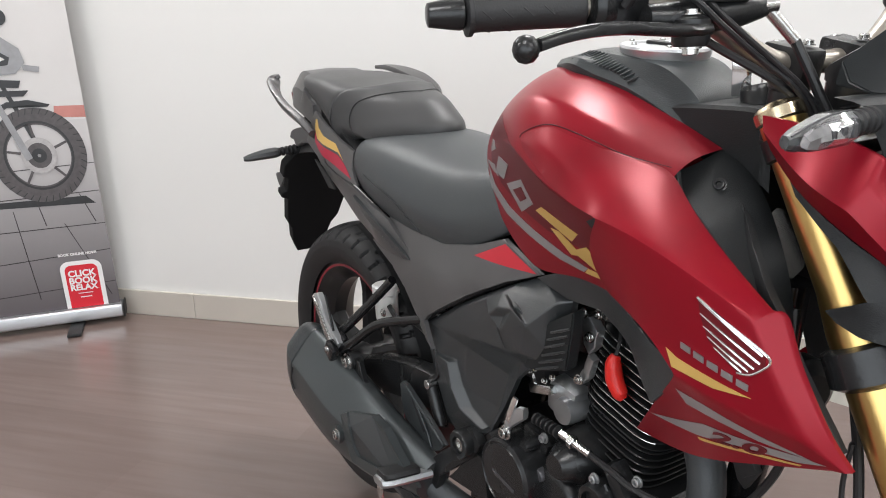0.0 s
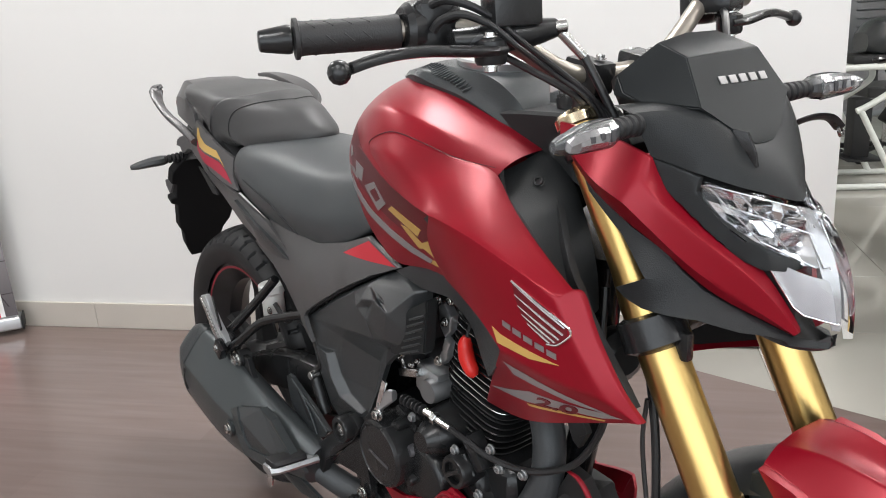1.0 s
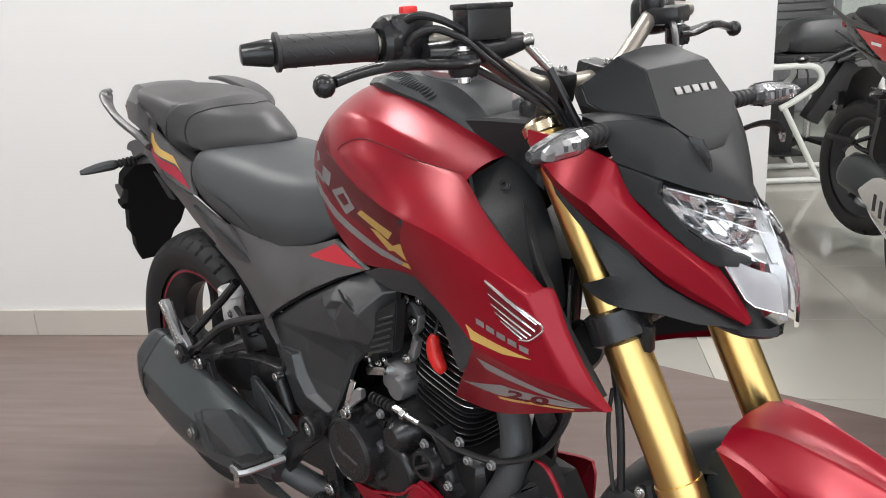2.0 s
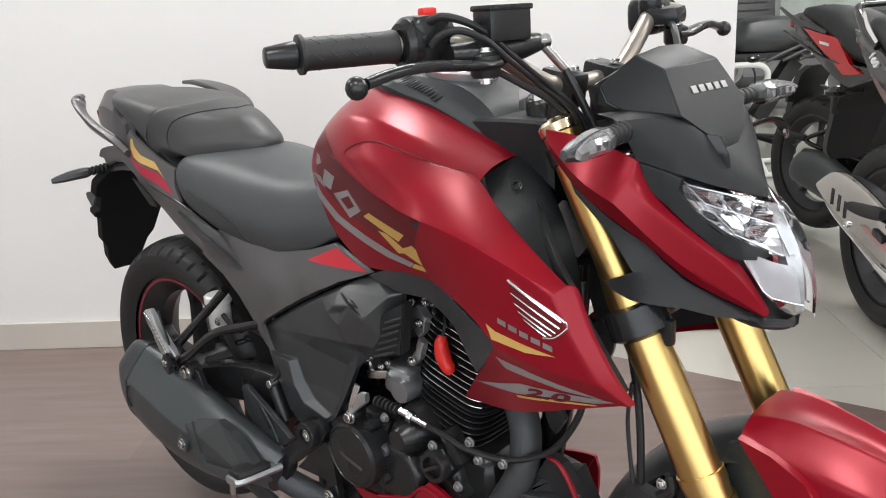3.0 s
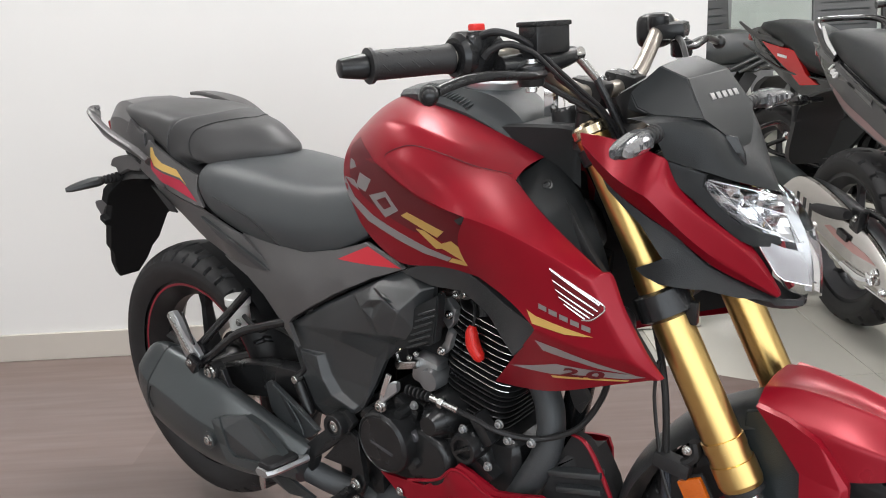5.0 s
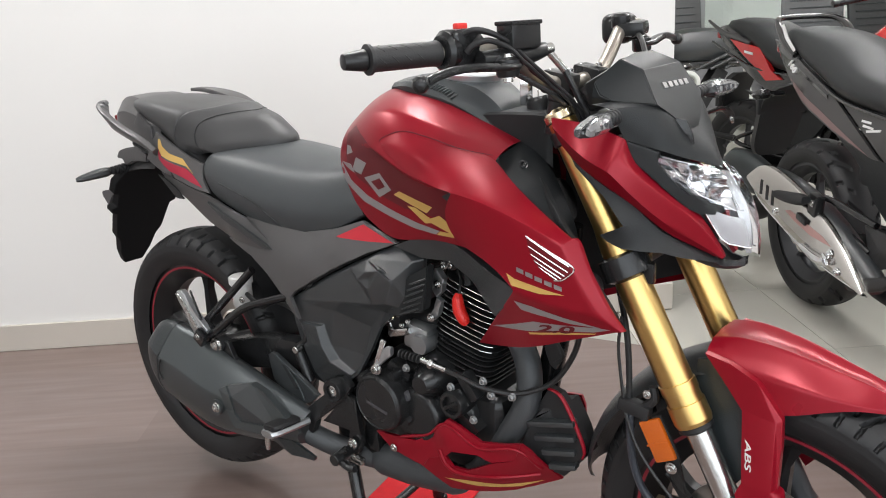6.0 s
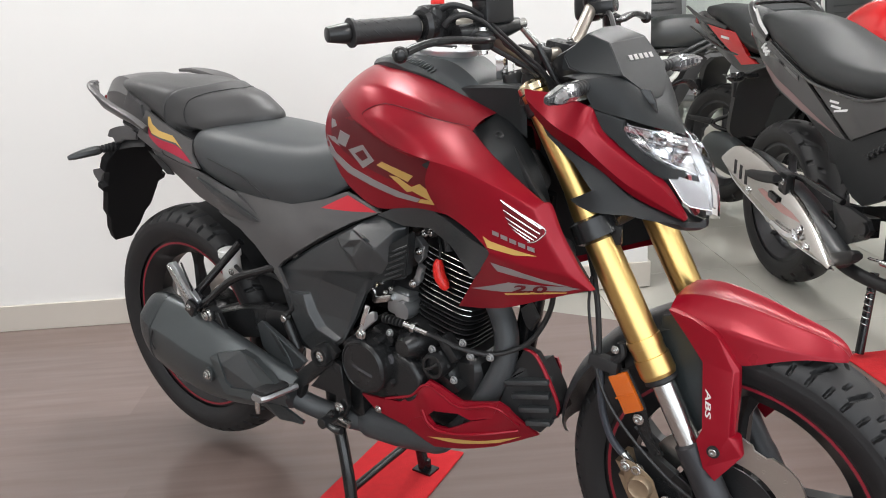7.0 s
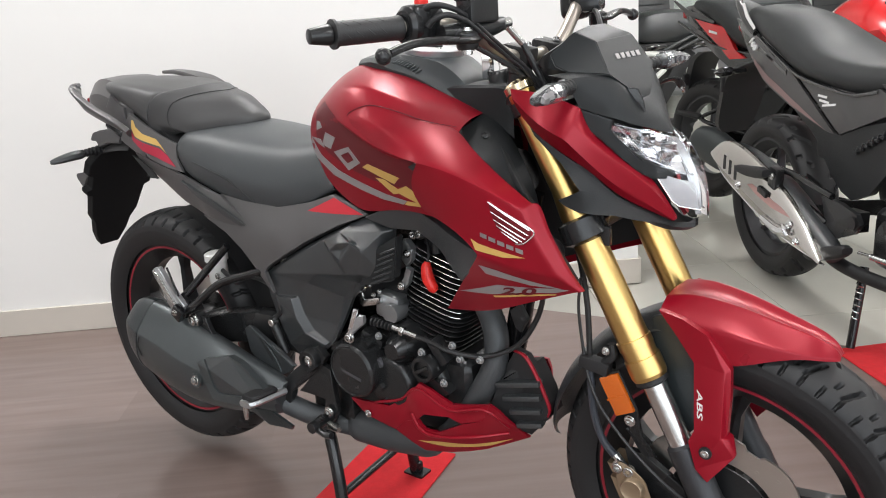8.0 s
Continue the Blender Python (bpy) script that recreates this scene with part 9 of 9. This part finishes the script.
    part("centre_stand", rod((0.52, -0.09, 0.25), (0.56, -0.14, 0.012), 0.013), FRAME, b, "black stand leg")
    part("centre_stand", rod((0.52, 0.09, 0.25), (0.56, 0.14, 0.012), 0.013), FRAME, b, "black stand leg")
    spg = [Vector((0.54, -0.11, 0.24)).lerp(Vector((0.55, -0.13, 0.09)), k / 60) + Vector((0.009 * math.cos(k * 0.8), 0.009 * math.sin(k * 0.8), 0)) for k in range(61)]
    part("stand_spring", tube(spg, 0.0022, 6, 1), STEEL, st, "coil spring")
    return b


commuter("grey street motorcycle with a brushed steel muffler shield", pose(1.955, 0.754, 0.004, 0, 0, -88), BIKEGREY, BIKEGREY, SHIELDSTEEL, True, PALEPINK)
commuter("red and black street motorcycle with a black muffler", pose(2.142, 2.065, 0.031, 0, 0, -74), BIKEBLACK, BIKERED, DARK, False)


# ---- riding trainer, chairs and desk in the hall behind ----
def riding_trainer(m):
    t = thing("riding_trainer", "black riding trainer on a white tubular frame", "simulator", m=m)
    body = part("body", loft([[(x, -w, z0), (x, -w, z1), (x, w, z1), (x, w, z0)] for x, w, z0, z1 in ((-0.05, 0.10, 0.77, 0.86), (0.02, 0.13, 0.76, 0.925), (0.20, 0.14, 0.755, 0.94), (0.36, 0.13, 0.76, 0.92), (0.44, 0.10, 0.78, 0.86))], 4, 3, True, True), BLACK, t, "black moulded body")
    for k, (x0, x1, z) in enumerate(((0.13, 0.25, 0.862), (0.06, 0.33, 0.838))):
        part("plain_bar", box((x1 - x0, 0.004, 0.012), 0.001, pose((x0 + x1) / 2, -0.142, z, 0, 3)), SILVER, body, "grey unreadable writing")
    part("deck", box((0.62, 0.30, 0.05), 0.015, pose(0.18, 0, 0.725)), DARK, t)
    for k in range(3):
        part("lever", tube([(0.12 + 0.1 * k, -0.16, 0.70), (0.25 + 0.1 * k, -0.18, 0.76), (0.36 + 0.08 * k, -0.17, 0.80)], 0.012, 8, 4), BLACK, t)
    part("flap", box((0.09, 0.12, 0.40), 0.01, pose(0.22, -0.06, 0.52, 0, 32)), DARK, t, "hanging black flap")
    part("strut", rod((0.34, -0.08, 0.70), (0.24, -0.08, 0.52), 0.018), BLACK, t)
    for y in (-0.24, 0.20):
        part("tube", tube([(-0.20, y, 0.69), (0.02, y, 0.69), (0.09, y, 0.66), (0.10, y, 0.60), (0.05, y, 0.55), (-0.06, y, 0.48), (-0.12, y, 0.45)], 0.018, 12, 4), TUBE, t, "white bent tube")
        part("tube", rod((-0.10, y, 0.46), (0.13, y, 0.02), 0.017), TUBE, t)
        part("tube", rod((-0.30, y, 0.02), (0.62, y, 0.02), 0.017), TUBE, t)
        part("tube", rod((0.55, y, 0.02), (0.42, y, 0.70), 0.017), TUBE, t)
    part("control_box", box((0.10, 0.14, 0.34), 0.01, pose(-0.03, -0.02, 0.33)), DARK, t, "dark control box")
    part("box_shelf", box((0.20, 0.30, 0.012), 0.003, pose(-0.02, -0.02, 0.155)), DARK, t)
    part("cable", tube([(0.0, -0.08, 0.46), (0.06, -0.12, 0.50), (0.08, -0.10, 0.62), (0.05, -0.08, 0.70)], 0.006, 8, 4), HOSE, t)
    return t


riding_trainer(pose(2.18, 3.55, 0, 0, 0, 4))


def office_chair(m):
    c = thing("office_chair", "black office chair with a slatted mesh back", "chair", "office chairs", m)
    back = part("backrest", box((0.46, 0.03, 0.48), 0.012, pose(0, 0.22, 0.92, -8)), BLACK, c, "black plastic back")
    for k in range(6):
        part("slot", box((0.34, 0.006, 0.010), 0.002, pose(0, 0.2 + 0.0135 * (k - 2.5) * 0.75, 0.82 + 0.055 * k, -8)), SLATE, back)
    part("seat", box((0.48, 0.46, 0.07), 0.025, pose(0, 0, 0.47), segments=3), VINYL, c)
    part("stem", rod((0, 0, 0.10), (0, 0, 0.44), 0.025), STEEL, c)
    part("spine", tube([(0, 0.10, 0.44), (0, 0.24, 0.48), (0, 0.25, 0.75)], 0.022, 10, 4), DARK, c)
    for k in range(5):
        a = 2 * math.pi * k / 5
        leg = part("leg", rod((0, 0, 0.10), (0.28 * math.cos(a), 0.28 * math.sin(a), 0.07), 0.018), DARK, c)
        part("castor", lathe([(0.0, -0.02), (0.022, -0.02), (0.026, -0.012), (0.026, 0.012), (0.022, 0.02), (0.0, 0.02)], (math.sin(a), -math.cos(a), 0), 16, (0.28 * math.cos(a), 0.28 * math.sin(a), 0.018)), RUBBER, leg)
    return c


office_chair(pose(2.55, 4.35, 0, 0, 0, 8))
office_chair(pose(3.55, 4.30, 0, 0, 0, -10))
office_chair(pose(4.25, 4.55, 0, 0, 0, 14))


def desk(m):
    d = thing("desk", "long pale office desk with papers and boxes", "desk", m=m)
    part("top", box((2.6, 0.7, 0.03), 0.006, pose(0, 0, 0.75)), TUBE, d, "white laminate top")
    for x in (-1.25, 0, 1.25):
        part("panel", box((0.03, 0.62, 0.735), 0.004, pose(x, 0, 0.3675)), BIKEGREY, d)
    part("modesty_panel", box((2.5, 0.02, 0.5), 0.004, pose(0, -0.2, 0.45)), GREYP, d, "grey front panel")
    return d


desk(pose(3.6, 5.6, 0))


def carton(m, w, dp, h, mat, label):
    o = part("box", box((w, dp, h), 0.006, Matrix.Translation((0, 0, h / 2))), mat, None)
    o.matrix_world = m
    return tagged(o, label, "box", "boxes on the desk")


carton(pose(2.75, 5.55, 0.766), 0.24, 0.2, 0.22, WHITE, "plain white paper box on the desk")
carton(pose(3.4, 5.6, 0.766), 0.3, 0.22, 0.14, TUBE, "pale grey storage box on the desk")
carton(pose(4.2, 5.55, 0.766), 0.26, 0.2, 0.26, WHITE, "plain white paper box on the desk")

# glazed partition across the hall
GLASSP = glass("partition_glass", (0.9, 0.97, 0.94))
ALU = material("grey_aluminium", (0.35, 0.36, 0.36), 0.4, 0.8)
part_wall = tagged(new("window_1"), "tall glazed office partition in grey aluminium frames", "", kind="structure")
for k in range(7):
    x = WALL_END + 0.05 + k * 0.98
    part("window_frame", box((0.05, 0.06, CEIL), 0.004, pose(x, 6.6, CEIL / 2)), ALU, part_wall)
    if k < 6:
        g = part("pane", box((0.925, 0.008, CEIL - 0.12), 0.0, pose(x + 0.49, 6.6, CEIL / 2)), GLASSP, part_wall, "clear glass pane")
        g.visible_shadow = False
part("window_sill", box((6.0, 0.06, 0.06), 0.004, pose(WALL_END + 3.05, 6.6, 0.03)), ALU, part_wall)
